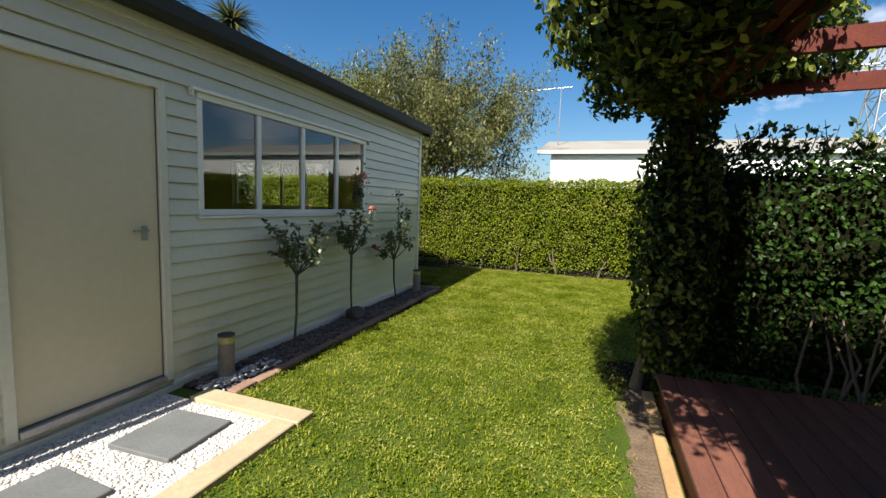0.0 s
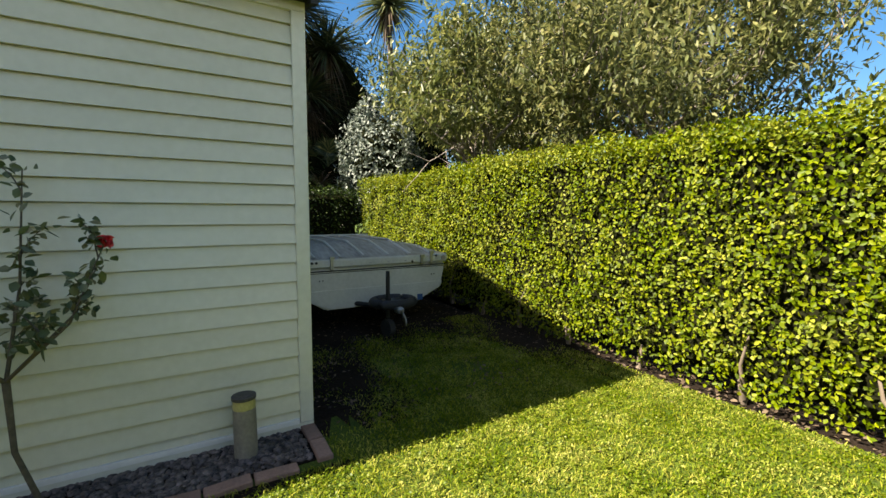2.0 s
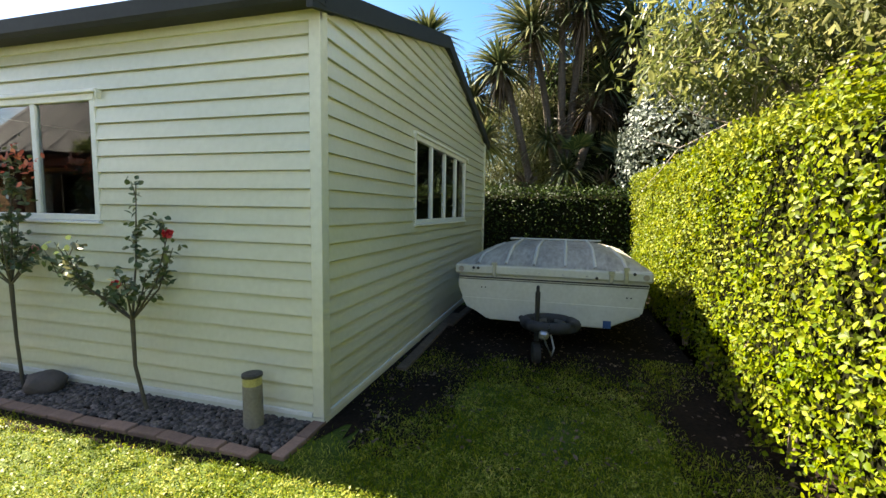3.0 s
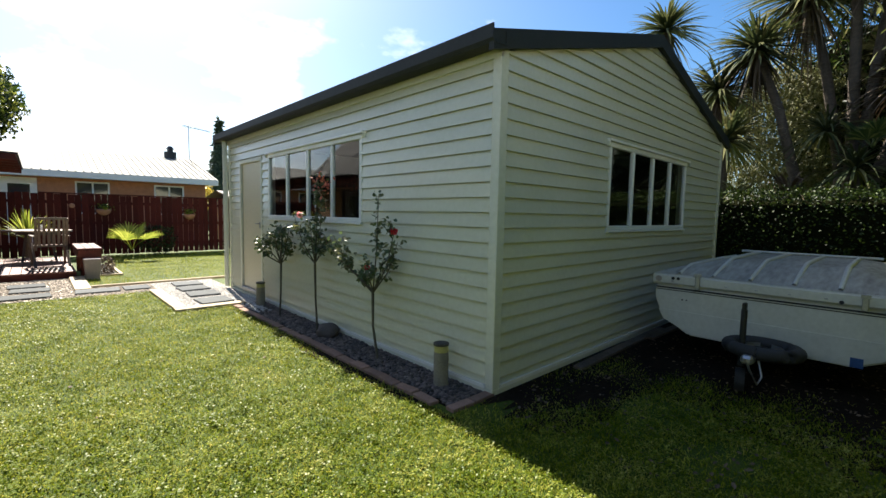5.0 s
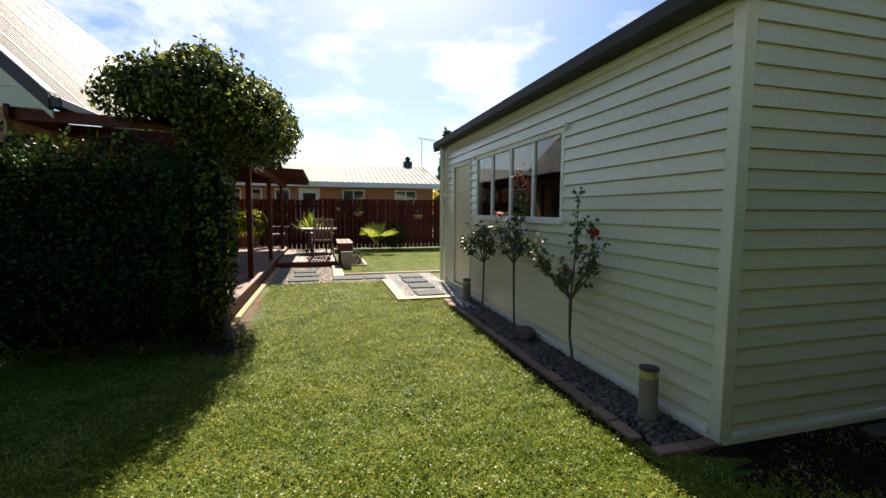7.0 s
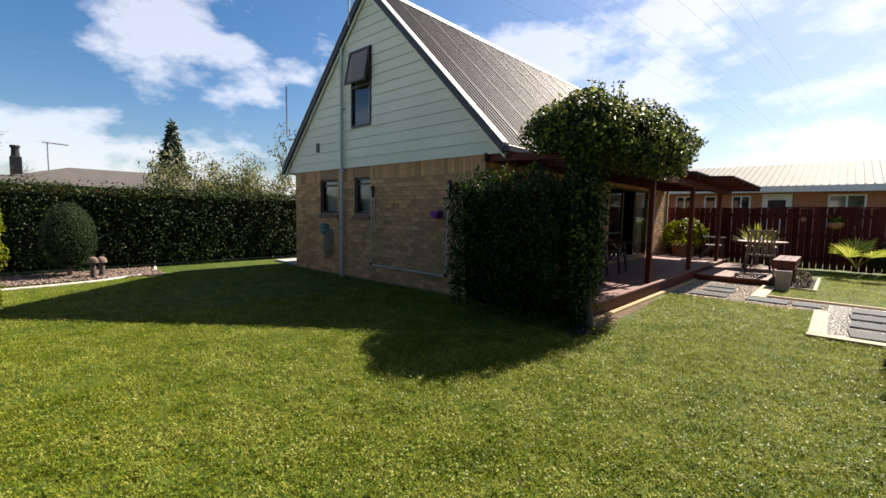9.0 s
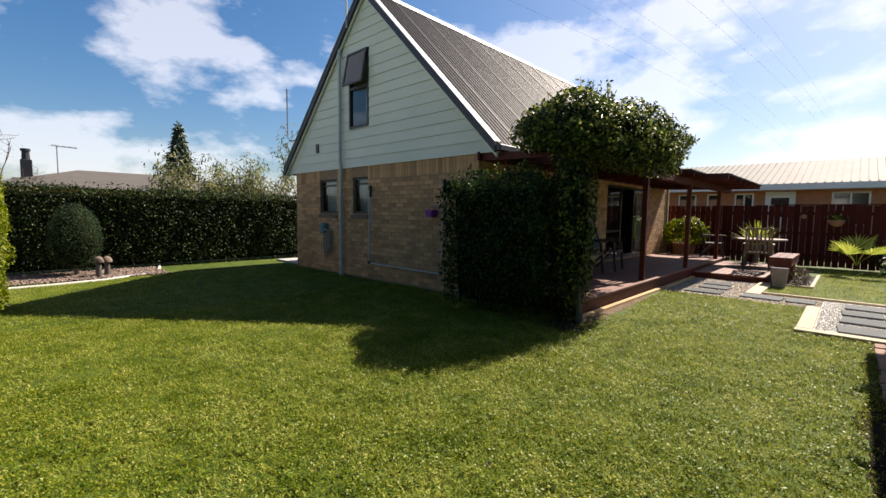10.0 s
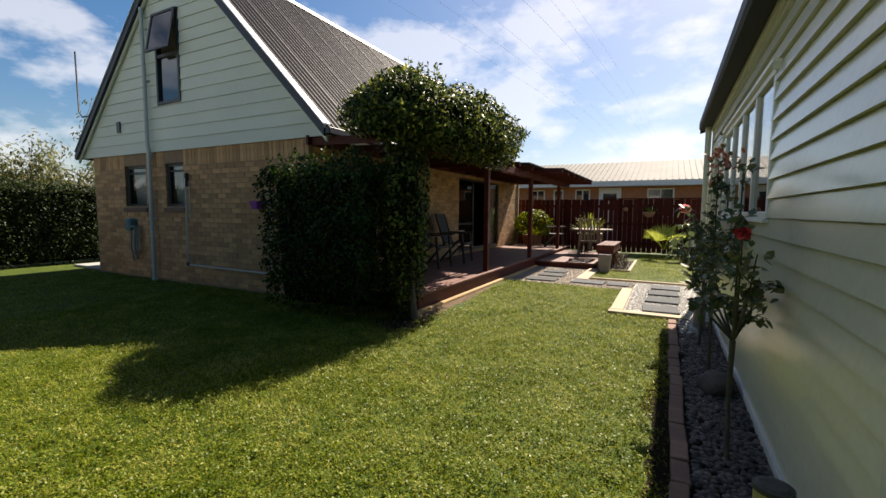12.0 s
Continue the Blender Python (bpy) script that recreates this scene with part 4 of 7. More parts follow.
for y in (4.0, 3.1, 2.2, 1.3, 0.35, -0.6, -1.55, -2.3, -3.05, -3.8, -4.55, -5.3, -6.0):
    over = 0.0 if y < -1.5 else 0.45
    part("rafter", prism([(over, 2.30), (HOUSE_X0 - 0.07, 2.36), (HOUSE_X0 - 0.07, 2.48), (over, 2.40)], "y", y - 0.022, y + 0.022), M["redwood"], pergola)
part("roof_sheet", prism([(-0.03, 2.405), (HOUSE_X0 - 0.06, 2.485), (HOUSE_X0 - 0.06, 2.51), (-0.03, 2.43)], "y", -6.1, -1.5), M["iron"], pergola, "dark sheet roof over half of the pergola")
part("roof_sheet", prism([(0.42, 2.425), (HOUSE_X0 - 0.06, 2.485), (HOUSE_X0 - 0.06, 2.51), (0.42, 2.45)], "y", -1.498, -0.25), M["iron"], pergola)

# ---- boundary fence ----
FENCE_Y = -7.0
fence = thing("paling_fence", (0, FENCE_Y, 0), "dark red-brown stained paling fence", "fence", kind="structure")
x = -6.4
rf = random.Random(8)
pal = bpy.data.meshes.new("paling")
pb = box(-0.072, 0.072, -0.011, 0.011, 0.04, 1.84, 0.003)
pb.to_mesh(pal)
pb.free()
pal.materials.append(M["fence"])
while x < 7.0:
    piece("paling", pal, fence, pose(x, FENCE_Y + rf.uniform(-0.004, 0.004), rf.uniform(-0.015, 0.015), 0, rf.uniform(-0.4, 0.4), 0))
    x += 0.152 + rf.uniform(0, 0.006)
for z in (0.35, 1.0, 1.6):
    part("rail", box(-6.4, 7.0, FENCE_Y - 0.07, FENCE_Y - 0.013, z - 0.045, z + 0.045), M["fence"], fence)
part("capping_board", box(-6.4, -0.3, FENCE_Y - 0.05, FENCE_Y + 0.03, 1.842, 1.875, 0.003), M["fence"], fence)


# ---- hedges ----
def wob(P, s, seed):
    r = np.random.default_rng(seed)
    out = np.zeros(len(P))
    for k in range(5):
        d = r.normal(0, 1, 3)
        out += np.sin(P @ (d * s * (1 + 0.6 * k)) + r.uniform(0, 6)) / (1 + 0.7 * k)
    return out / 2.2


def hedge(name, x0, x1, y0, y1, z0, z1, sides, per_m2, length, width, material, label, seed, bulge=0.07):
    """Clipped hedge: an added near-black body painted as inner shade, and thousands of leaves on the faces named in
    sides.
    """
    h = thing(name, ((x0 + x1) / 2, (y0 + y1) / 2, 0), label, "hedge")
    e = 0.16
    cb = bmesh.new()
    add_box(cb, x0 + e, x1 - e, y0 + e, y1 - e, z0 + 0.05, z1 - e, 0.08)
    part("shaded_core", cb, M["core"], h, "near-black body added as shade inside the hedge")
    rng = np.random.default_rng(seed)
    Ps, Ns = [], []
    for s in sides:
        if s in "ns":
            n = int((x1 - x0) * (z1 - z0) * per_m2)
            P = np.stack([rng.uniform(x0, x1, n), np.full(n, y1 if s == "n" else y0), rng.uniform(z0, z1, n)], 1)
            N = np.array([0, 1.0 if s == "n" else -1.0, 0.25])
        elif s in "ew":
            n = int((y1 - y0) * (z1 - z0) * per_m2)
            P = np.stack([np.full(n, x1 if s == "e" else x0), rng.uniform(y0, y1, n), rng.uniform(z0, z1, n)], 1)
            N = np.array([1.0 if s == "e" else -1.0, 0, 0.25])
        else:
            n = int((x1 - x0) * (y1 - y0) * per_m2)
            P = np.stack([rng.uniform(x0, x1, n), rng.uniform(y0, y1, n), np.full(n, z1)], 1)
            N = np.array([0, 0, 1.0])
        N = N / np.linalg.norm(N)
        k = wob(P, 2.2, seed + 5) * bulge + wob(P, 9.0, seed + 6) * bulge * 0.9
        depth = rng.uniform(0, 1, n) ** 1.5 * 0.24
        P = P + N * (k - depth)[:, None]
        keep = rng.uniform(0, 1, n) < np.clip((P[:, 2] - z0) / 0.4 + 0.4 + 0.3 * wob(P, 5.0, seed + 7), 0, 1) * np.clip(0.95 + 0.2 * wob(P, 6.0, seed + 8), 0.6, 1)
        Ps.append(P[keep])
        Ns.append(np.repeat(N[None], keep.sum(), 0))
    P, N = np.concatenate(Ps), np.concatenate(Ns)
    leaves("foliage", P, N, length, width, material, h, seed, wild=0.55, droop=0.15, label="small glossy leaves")
    ns = max(40, int((x1 - x0 + y1 - y0) * 5))
    if "t" in sides:
        Pt = np.stack([rng.uniform(x0, x1, ns * 6), rng.uniform(y0, y1, ns * 6), rng.uniform(z1, z1 + 0.12, ns * 6)], 1)
        leaves("foliage", Pt, np.repeat([[0, 0, 0.4]], len(Pt), 0), length, width, material, h, seed + 1, wild=0.8, droop=-0.5)
    return h


def hedge_stems(h, spots, seed):
    rs = random.Random(seed)
    for x, y in spots:
        lines = []
        for k in range(rs.randint(1, 3)):
            a, l = rs.uniform(0, 6.28), rs.uniform(0.03, 0.18)
            lines.append(([(x, y, -0.02), (x + l * 0.3 * math.cos(a), y + l * 0.3 * math.sin(a), 0.16), (x + l * math.cos(a), y + l * math.sin(a), 0.34), (x + 1.6 * l * math.cos(a), y + 0.1 + l * math.sin(a), 0.62)], (0.026, 0.02, 0.012, 0.006)))
        tubes("stem", lines, M["bark"], h, 6)


HEDGE_Y = 10.2
north = hedge("boundary_hedge", -9.2, 8.6, HEDGE_Y, 11.3, 0.1, 2.12, "st", 2500, 0.041, 0.026, M["hedge"], "tall clipped bright green hedge along the lawn", 11)
hedge_stems(north, [(-8.2 + 0.84 * i + 0.08 * math.sin(7 * i), 10.36) for i in range(23)], 3)
corner = hedge("boundary_hedge", 6.2, 8.25, 9.68, 10.15, 0.1, 2.2, "swet", 1500, 0.05, 0.031, M["hedge"], "thicker jutting stretch of the bright green hedge", 15)
back = hedge("end_hedge", -10.0, -9.1, 5.0, 10.3, 0.1, 1.95, "et", 800, 0.052, 0.031, M["hedge_shaded"], "green hedge behind the trailer, shade in its leaf colour", 12)
# added piece keeps sun off the strip between shed and end hedge
gap = hedge("end_hedge", -9.4, -8.63, 6.3, 7.35, 0.05, 1.85, "ent", 800, 0.052, 0.031, M["hedge_shaded"], "green hedge piece added to block sunlight leaking behind the shed", 16)
east = hedge("side_hedge", 10.9, 11.8, -6.5, 10.1, 0.02, 2.0, "wt", 950, 0.055, 0.032, M["hedge_shaded"], "clipped green hedge at the far side of the lawn, leaves coloured for shade", 13)
bush = hedge("deck_end_hedge", 0.8, 2.6, 4.25, 5.05, 0.12, 1.98, "nswet", 1300, 0.052, 0.03, M["bush_leaf_shaded"], "dense green hedge at the end of the deck, leaves coloured for shade", 14, 0.09)


# taller shoots and bare lower branches at the deck end of the hedge
rb_h = random.Random(61)
twigs, twig_leaves = [], []
for k in range(26):
    q = Vector((rb_h.uniform(1.1, 2.6), rb_h.uniform(4.3, 4.6), 1.95))
    e = q + Vector((rb_h.uniform(-0.08, 0.08), rb_h.uniform(-0.16, 0.02), rb_h.uniform(0.12, 0.3)))
    twigs.append(([tuple(q), tuple(q.lerp(e, 0.5) + Vector((0.01, 0, 0))), tuple(e)], (0.005, 0.004, 0.002)))
    twig_leaves += [tuple(q.lerp(e, rb_h.uniform(0.1, 1)) + Vector((rb_h.uniform(-0.04, 0.04), rb_h.uniform(-0.04, 0.04), 0))) for i in range(12)]
for k in range(16):
    q = Vector((rb_h.uniform(1.7, 2.58), rb_h.uniform(4.16, 4.3), 0.0))
    m1 = q + Vector((rb_h.uniform(-0.15, 0.15), rb_h.uniform(-0.06, 0.02), rb_h.uniform(0.3, 0.45)))
    e = m1 + Vector((rb_h.uniform(-0.2, 0.2), rb_h.uniform(-0.04, 0.1), rb_h.uniform(0.3, 0.5)))
    twigs.append(([tuple(q), tuple(m1), tuple(e)], (0.018, 0.012, 0.006)))
tagged(tubes("branch", twigs, M["bark"], bush, 5), kind="stuff")
leaves("foliage", np.array(twig_leaves), np.repeat([[0, -0.3, 0.5]], len(twig_leaves), 0), 0.07, 0.04, M["vine"], bush, 62, wild=0.8, droop=-0.1)


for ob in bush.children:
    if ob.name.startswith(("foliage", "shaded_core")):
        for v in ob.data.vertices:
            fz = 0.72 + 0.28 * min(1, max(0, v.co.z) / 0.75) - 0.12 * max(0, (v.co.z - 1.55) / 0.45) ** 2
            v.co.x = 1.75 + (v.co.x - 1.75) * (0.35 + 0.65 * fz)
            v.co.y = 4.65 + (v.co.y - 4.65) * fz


# ---- climber over the pergola ----
def blob_points(cx, cy, cz, rx, ry, rz, n, seed, rough=0.16):
    rng = np.random.default_rng(seed)
    D = unit(rng.normal(0, 1, (n, 3)))
    k = 1 + rough * wob(D, 4.0, seed) + rough * 0.5 * wob(D, 11.0, seed + 1) - rng.uniform(0, 1, n) ** 2 * 0.22
    return np.array([cx, cy, cz]) + D * np.array([rx, ry, rz]) * k[:, None], unit(D / np.array([rx, ry, rz]))


def blob_core(cx, cy, cz, rx, ry, rz, f=0.8):
    bm = bmesh.new()
    bmesh.ops.create_icosphere(bm, subdivisions=3, radius=1, matrix=Matrix.Translation((cx, cy, cz)) @ Matrix.Diagonal((rx * f, ry * f, rz * f, 1)))
    for v in bm.verts:
        v.co += (v.co - Vector((cx, cy, cz))) * 0.16 * noise.noise(v.co * 2.5)
    return bm


vine = thing("climbing_vine", (0.46, 4.3, 0), "green climber grown over the pergola corner, shade in its leaf colour", "climber")
P1, N1 = blob_points(0.5, 2.85, 2.6, 0.62, 1.8, 0.5, 12000, 21, 0.22)
P4, N4 = blob_points(0.95, 4.15, 2.62, 0.72, 0.58, 0.5, 8000, 28, 0.24)
P3, N3 = blob_points(1.55, 0.95, 2.58, 0.95, 1.65, 0.15, 7000, 24, 0.15)
P2, N2 = blob_points(0.76, 4.25, 1.25, 0.3, 0.36, 1.25, 5000, 22)
sag = np.random.default_rng(27)
for Q in (P1, P3, P4):
    rest = np.where(Q[:, 0] > 0.95, 2.42, 2.16) + sag.uniform(0, 1, len(Q)) ** 2 * 0.3
    Q[:, 2] = np.maximum(Q[:, 2], rest)
leaves("foliage", np.concatenate([P1, P2, P3, P4]), np.concatenate([N1, N2, N3, N4]), 0.062, 0.036, M["vine"], vine, 23, wild=0.6, droop=0.4)
rs_v = random.Random(25)
shoots, shoot_leaves = [], []
for k in range(34):
    a, f = rs_v.uniform(0, 6.283), rs_v.uniform(0, 0.8)
    foot = Vector((0.85 + 0.85 * f * math.cos(a), 3.8 + 0.8 * f * math.sin(a), 2.6 + 0.48 * math.sqrt(1 - f * f)))
    tip = foot + Vector((rs_v.uniform(-0.08, 0.08), rs_v.uniform(-0.08, 0.08), rs_v.uniform(0.12, 0.3)))
    shoots.append(([tuple(foot), tuple(foot.lerp(tip, 0.5) + Vector((0.015, 0, 0))), tuple(tip)], (0.005, 0.004, 0.002)))
    shoot_leaves += [tuple(foot.lerp(tip, rs_v.uniform(0.1, 1.0)) + Vector((rs_v.uniform(-0.02, 0.02), rs_v.uniform(-0.02, 0.02), 0))) for i in range(9)]
tagged(tubes("shoot", shoots, M["bark"], vine, 4), kind="stuff")
Ps = np.array(shoot_leaves)
leaves("foliage", Ps, np.repeat([[0, 0, 0.5]], len(Ps), 0), 0.07, 0.034, M["vine"], vine, 26, wild=0.8, droop=-0.3)
# near-black bodies added as the shade behind the climber's leaves
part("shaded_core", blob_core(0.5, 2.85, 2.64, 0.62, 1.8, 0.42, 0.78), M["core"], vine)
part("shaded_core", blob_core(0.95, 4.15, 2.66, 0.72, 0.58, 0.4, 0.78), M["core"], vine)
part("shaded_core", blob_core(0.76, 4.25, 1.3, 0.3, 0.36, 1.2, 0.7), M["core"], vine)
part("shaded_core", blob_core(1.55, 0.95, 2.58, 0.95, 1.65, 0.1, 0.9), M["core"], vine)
tubes("trunk", [([(0.56, 4.3, -0.02), (0.6, 4.29, 0.25), (0.64, 4.25, 0.7), (0.72, 4.2, 1.3), (0.75, 4.1, 2.3)], (0.055, 0.042, 0.038, 0.034, 0.03))], M["bark"], vine, 8)


# ---- path, bed edging, stones ----
def scatter_stones(name, x0, x1, y0, y1, z, n, size, material, seed, label, skip=()):
    """Loose stones: low-sided lumps, squashed and turned at random."""
    rng = np.random.default_rng(seed)
    ico = bmesh.new()
    bmesh.ops.create_icosphere(ico, subdivisions=1, radius=1)
    bv = np.array([v.co for v in ico.verts])
    bf = np.array([[v.index for v in f.verts] for f in ico.faces])
    ico.free()
    P = np.stack([rng.uniform(x0, x1, n), rng.uniform(y0, y1, n)], 1)
    for a, b, c, d in skip:
        P = P[~((P[:, 0] > a) & (P[:, 0] < b) & (P[:, 1] > c) & (P[:, 1] < d))]
    n = len(P)
    s = size * rng.uniform(0.5, 1.3, (n, 1)) * rng.uniform(0.7, 1.25, (n, 3)) * np.array([1, 1, 0.6])
    a = rng.uniform(0, 6.28, n)
    v = bv[None] * (1 + rng.uniform(-0.18, 0.18, (n, len(bv), 1))) * s[:, None]
    c, d = np.cos(a)[:, None], np.sin(a)[:, None]
    V = np.stack([v[..., 0] * c - v[..., 1] * d + P[:, :1], v[..., 0] * d + v[..., 1] * c + P[:, 1:], v[..., 2] + z + s[:, 2:] * 0.3], -1)
    F = (np.arange(n) * len(bv))[:, None, None] + bf[None]
    me = np_mesh(name, V.reshape(-1, 3), F.reshape(-1, 3), material)
    me.polygons.foreach_set("use_smooth", [True] * len(me.polygons))
    return tagged(new(name, me), label, "stones", kind="stuff")


SLABS = [(-2.235, 2.24, 0.46, 0.47), (-2.26, 1.52, 0.46, 0.47), (-2.26, 0.88, 0.46, 0.45), (-2.3, 0.26, 0.46, 0.45),
         (-0.05, -0.98, 0.5, 0.42), (-0.1, -0.4, 0.5, 0.42), (-0.05, 0.28, 0.6, 0.42), (-0.95, 0.24, 0.6, 0.42), (-1.5, 0.24, 0.38, 0.42)]
skips = [(x - a / 2, x + a / 2, y - b / 2, y + b / 2) for x, y, a, b in SLABS]
for x, y, a, b in SLABS:
    ob = part("paving_slab", box(-a / 2, a / 2, -b / 2, b / 2, 0, 0.032, 0.005), M["slab"])
    ob.location, ob.rotation_euler = (x, y, 0.006), (0, 0, radians(3 * math.sin(9 * x + 4 * y)))
    tagged(ob, "square grey concrete paving slab set in gravel", "paving slab", "path slabs")
scatter_stones("white_gravel", -2.84, -1.79, -0.2, 2.62, 0.008, 9500, 0.0098, M["white_stone"], 31, "loose white gravel between slabs", skips)
scatter_stones("pale_gravel", -0.66, 0.58, -1.86, 0.62, 0.008, 3600, 0.015, M["tan_stone"], 32, "loose tan gravel beside the deck", skips)
scatter_stones("pale_gravel", -1.76, -0.66, -0.2, 0.7, 0.007, 2200, 0.015, M["tan_stone"], 33, "loose tan gravel of the crossing path", skips)
scatter_stones("river_stones", SHED_X + 0.03, -2.45, 2.8, 7.4, 0.006, 5200, 0.0205, M["stone"], 34, "grey and brown river stones along the shed")
scatter_stones("white_gravel", -2.66, -2.45, 2.75, 3.5, 0.02, 140, 0.02, M["white_stone"], 36, "a few stray white stones")


def edging(x0, x1, y0, y1, label, z=0.045, material="timber"):
    ob = part("timber_edging", box(x0, x1, y0, y1, -0.03, z, 0.006), M[material])
    return tagged(ob, label, "edging", "timber edgings")


edging(-1.78, -1.61, 0.74, 2.61, "wide pale timber edging board beside the lawn")
edging(-2.55, -1.60, 2.62, 2.79, "wide pale timber edging board across the path end")
edging(-3.4, -0.90, -0.34, -0.26, "pale timber edging strip along the far lawn")
edging(-0.89, -0.66, -1.85, 0.0, "short wide pale timber board at the lawn corner")
edging(-1.5, -0.9, -1.92, -1.85, "pale timber edging around a small shrub bed")
edging(-1.56, -1.5, -4.4, -1.85, "pale timber edging around a small shrub bed")
edging(0.60, 0.68, -1.8, 4.15, "pale orange timber strip along the deck foot", 0.045, "orange_timber")
rb = random.Random(5)
ebm = bpy.data.meshes.new("edging_brick")
t = box(-0.045, 0.045, -0.112, 0.112, -0.05, 0.05, 0.006)
t.to_mesh(ebm)
t.free()
ebm.materials.append(M["edging"])
row = thing("brick_edging", (-2.38, 5.2, 0), "row of weathered red bricks edging the stone bed", "edging", kind="structure")
y = 2.95
while y < 7.4:
    piece("brick", ebm, row, pose(-2.385 + rb.uniform(-0.008, 0.008), y, -0.022 + rb.uniform(-0.006, 0.006), rb.uniform(-2, 2), rb.uniform(-3, 3), rb.uniform(-2, 2)))
    y += 0.236
for x in (-2.5, -2.735):
    piece("brick", ebm, row, pose(x, 7.47, -0.022, 0, 0, 90 + rb.uniform(-3, 3)))

# ---- bollard lights and boulder ----
def bollard(x, y, tilt):
    b = thing("bollard_light", (0, 0, 0), "short grey-green cylindrical garden bollard light", "garden light", "bollard lights")
    part("body", cyl(bmesh.new(), 0, 0, 0, 0.3, 0.064, 0.062, 28), M["bollard"], b, smooth=False)
    part("lamp_ring", cyl(bmesh.new(), 0, 0, 0.301, 0.355, 0.061, 0.061, 28), M["lens"], b, "yellowed lens ring")
    part("cap", cyl(cyl(bmesh.new(), 0, 0, 0.356, 0.374, 0.066, 0.066, 28), 0, 0, 0.374, 0.38, 0.06, 0.045, 28), M["cap"], b, "dark weathered cap")
    b.matrix_basis = pose(x, y, 0.0, tilt, 0, 0)
    return b


M["bollard"] = mat("bollard_paint", (0.24, 0.22, 0.175), 0.6, (0.16, 0.145, 0.115), 8, 60, 0.15)
M["lens"] = mat("yellowed_lens", (0.44, 0.4, 0.15), 0.4, (0.3, 0.27, 0.1), 20, 80, 0.1)
M["cap"] = mat("bollard_cap", (0.075, 0.07, 0.055), 0.7, (0.04, 0.036, 0.03), 20, 80, 0.3)
bollard(-2.66, 7.08, 0.6)
bollard(-2.66, 3.06, -0.8)
bm = bmesh.new()
bmesh.ops.create_icosphere(bm, subdivisions=4, radius=1)
for v in bm.verts:
    v.co *= 1 + 0.22 * noise.noise(v.co * 1.3 + Vector((3, 1, 2))) + 0.05 * noise.noise(v.co * 5)
    v.co = Vector((v.co.x * 0.115, v.co.y * 0.15, v.co.z * 0.1))
ob = part("boulder", bm, M["rock"], smooth=True)
ob.location = (-2.66, 5.14, 0.06)
tagged(ob, "smooth dark brown boulder among the stones", "boulder")


# ---- standard roses ----
def rose(x, y, graft, top, spread, seed, flowers, spike=0.0, tilt=None, reach=None):
    rs = random.Random(seed)
    r = thing("standard_rose", (x, y, 0), "thin standard rose with sparse leaves beside the shed wall", "rose", "standard roses")
    lean = (rs.uniform(-0.02, 0.02), rs.uniform(-0.05, 0.05) if tilt is None else tilt)
    g = Vector((x + lean[0], y + lean[1], graft))
    tubes("stem", [([(x, y, -0.02), (x + lean[0] * 0.2, y + lean[1] * 0.9, graft * 0.5), tuple(g)], (0.014, 0.012, 0.016))], M["rose_bark"], r, 8)
    lines, P, N = [], [], []
    tips = []
    for k in range(9):
        a = k / 9 * 6.28 + rs.uniform(-0.3, 0.3)
        h = rs.uniform(0.35, 1.0) * (top - graft)
        if k == 0 and spike:
            h, a = spike, 1.4
        w = spread * rs.uniform(0.55, 1.0) * (0.35 if k == 0 and spike else 1)
        dx = math.cos(a) * w * (0.85 if math.cos(a) > 0 else 0.35)
        mid = g + Vector((dx * 0.6, math.sin(a) * w * 0.65, h * 0.45))
        end = g + Vector((dx, math.sin(a) * w, h))
        if reach and k in (5, 6, 7):
            end = g + Vector((0.12 * (k - 5.5), -reach * (0.6 + 0.2 * (k - 5)), 0.1 + 0.13 * (k - 5)))
            mid = g.lerp(end, 0.5) + Vector((0, 0, 0.03))
        lines.append(([tuple(g), tuple(mid), tuple(end)], (0.009, 0.006, 0.003)))
        tips.append(end)
        for j in range(rs.randint(2, 4)):
            f = rs.uniform(0.4, 1)
            p = g.lerp(mid, f * 2) if f < 0.5 else mid.lerp(end, f * 2 - 1)
            q = p + Vector((rs.uniform(-0.1, 0.1), rs.uniform(-0.13, 0.13), rs.uniform(0.02, 0.16)))
            lines.append(([tuple(p), tuple((p + q) / 2 + Vector((0, 0, 0.015))), tuple(q)], (0.004, 0.003, 0.002)))
            tips.append(q)
            for i in range(5):
                c = p.lerp(q, rs.uniform(0.2, 1.1))
                for u in range(3):
                    P.append(c + Vector((rs.uniform(-0.035, 0.035), rs.uniform(-0.035, 0.035), rs.uniform(-0.025, 0.025))))
        for i in range(6):
            c = mid.lerp(end, rs.uniform(0.1, 1.05))
            for u in range(3):
                P.append(c + Vector((rs.uniform(-0.04, 0.04), rs.uniform(-0.04, 0.04), rs.uniform(-0.03, 0.03))))
    tubes("branch", lines, M["rose_bark"], r, 5)
    P = np.array([tuple(p) for p in P])
    leaves("foliage", P, np.repeat([[0.2, 0, 0.8]], len(P), 0), 0.056, 0.034, M["rose_leaf"], r, seed, wild=0.7, droop=0.3)
    for i, (col, which) in enumerate(flowers):
        c = tips[which % len(tips)]
        rngf = np.random.default_rng(seed * 10 + i)
        D = unit(rngf.normal(0, 1, (26, 3)))
        leaves("flower", np.array(c) + D * 0.012, D, 0.035, 0.034, M[col], r, seed + i, wild=0.25, droop=-0.2, fold=0.5, label="rose bloom", kind="")
    return r


M["red_petal"] = leaf_mat("red_petal", (0.35, 0.01, 0.015), (0.5, 0.02, 0.02), (0.62, 0.06, 0.05), 0.5, 0.25)
M["pink_petal"] = leaf_mat("pink_petal", (0.6, 0.2, 0.2), (0.7, 0.3, 0.28), (0.78, 0.42, 0.38), 0.5, 0.3)
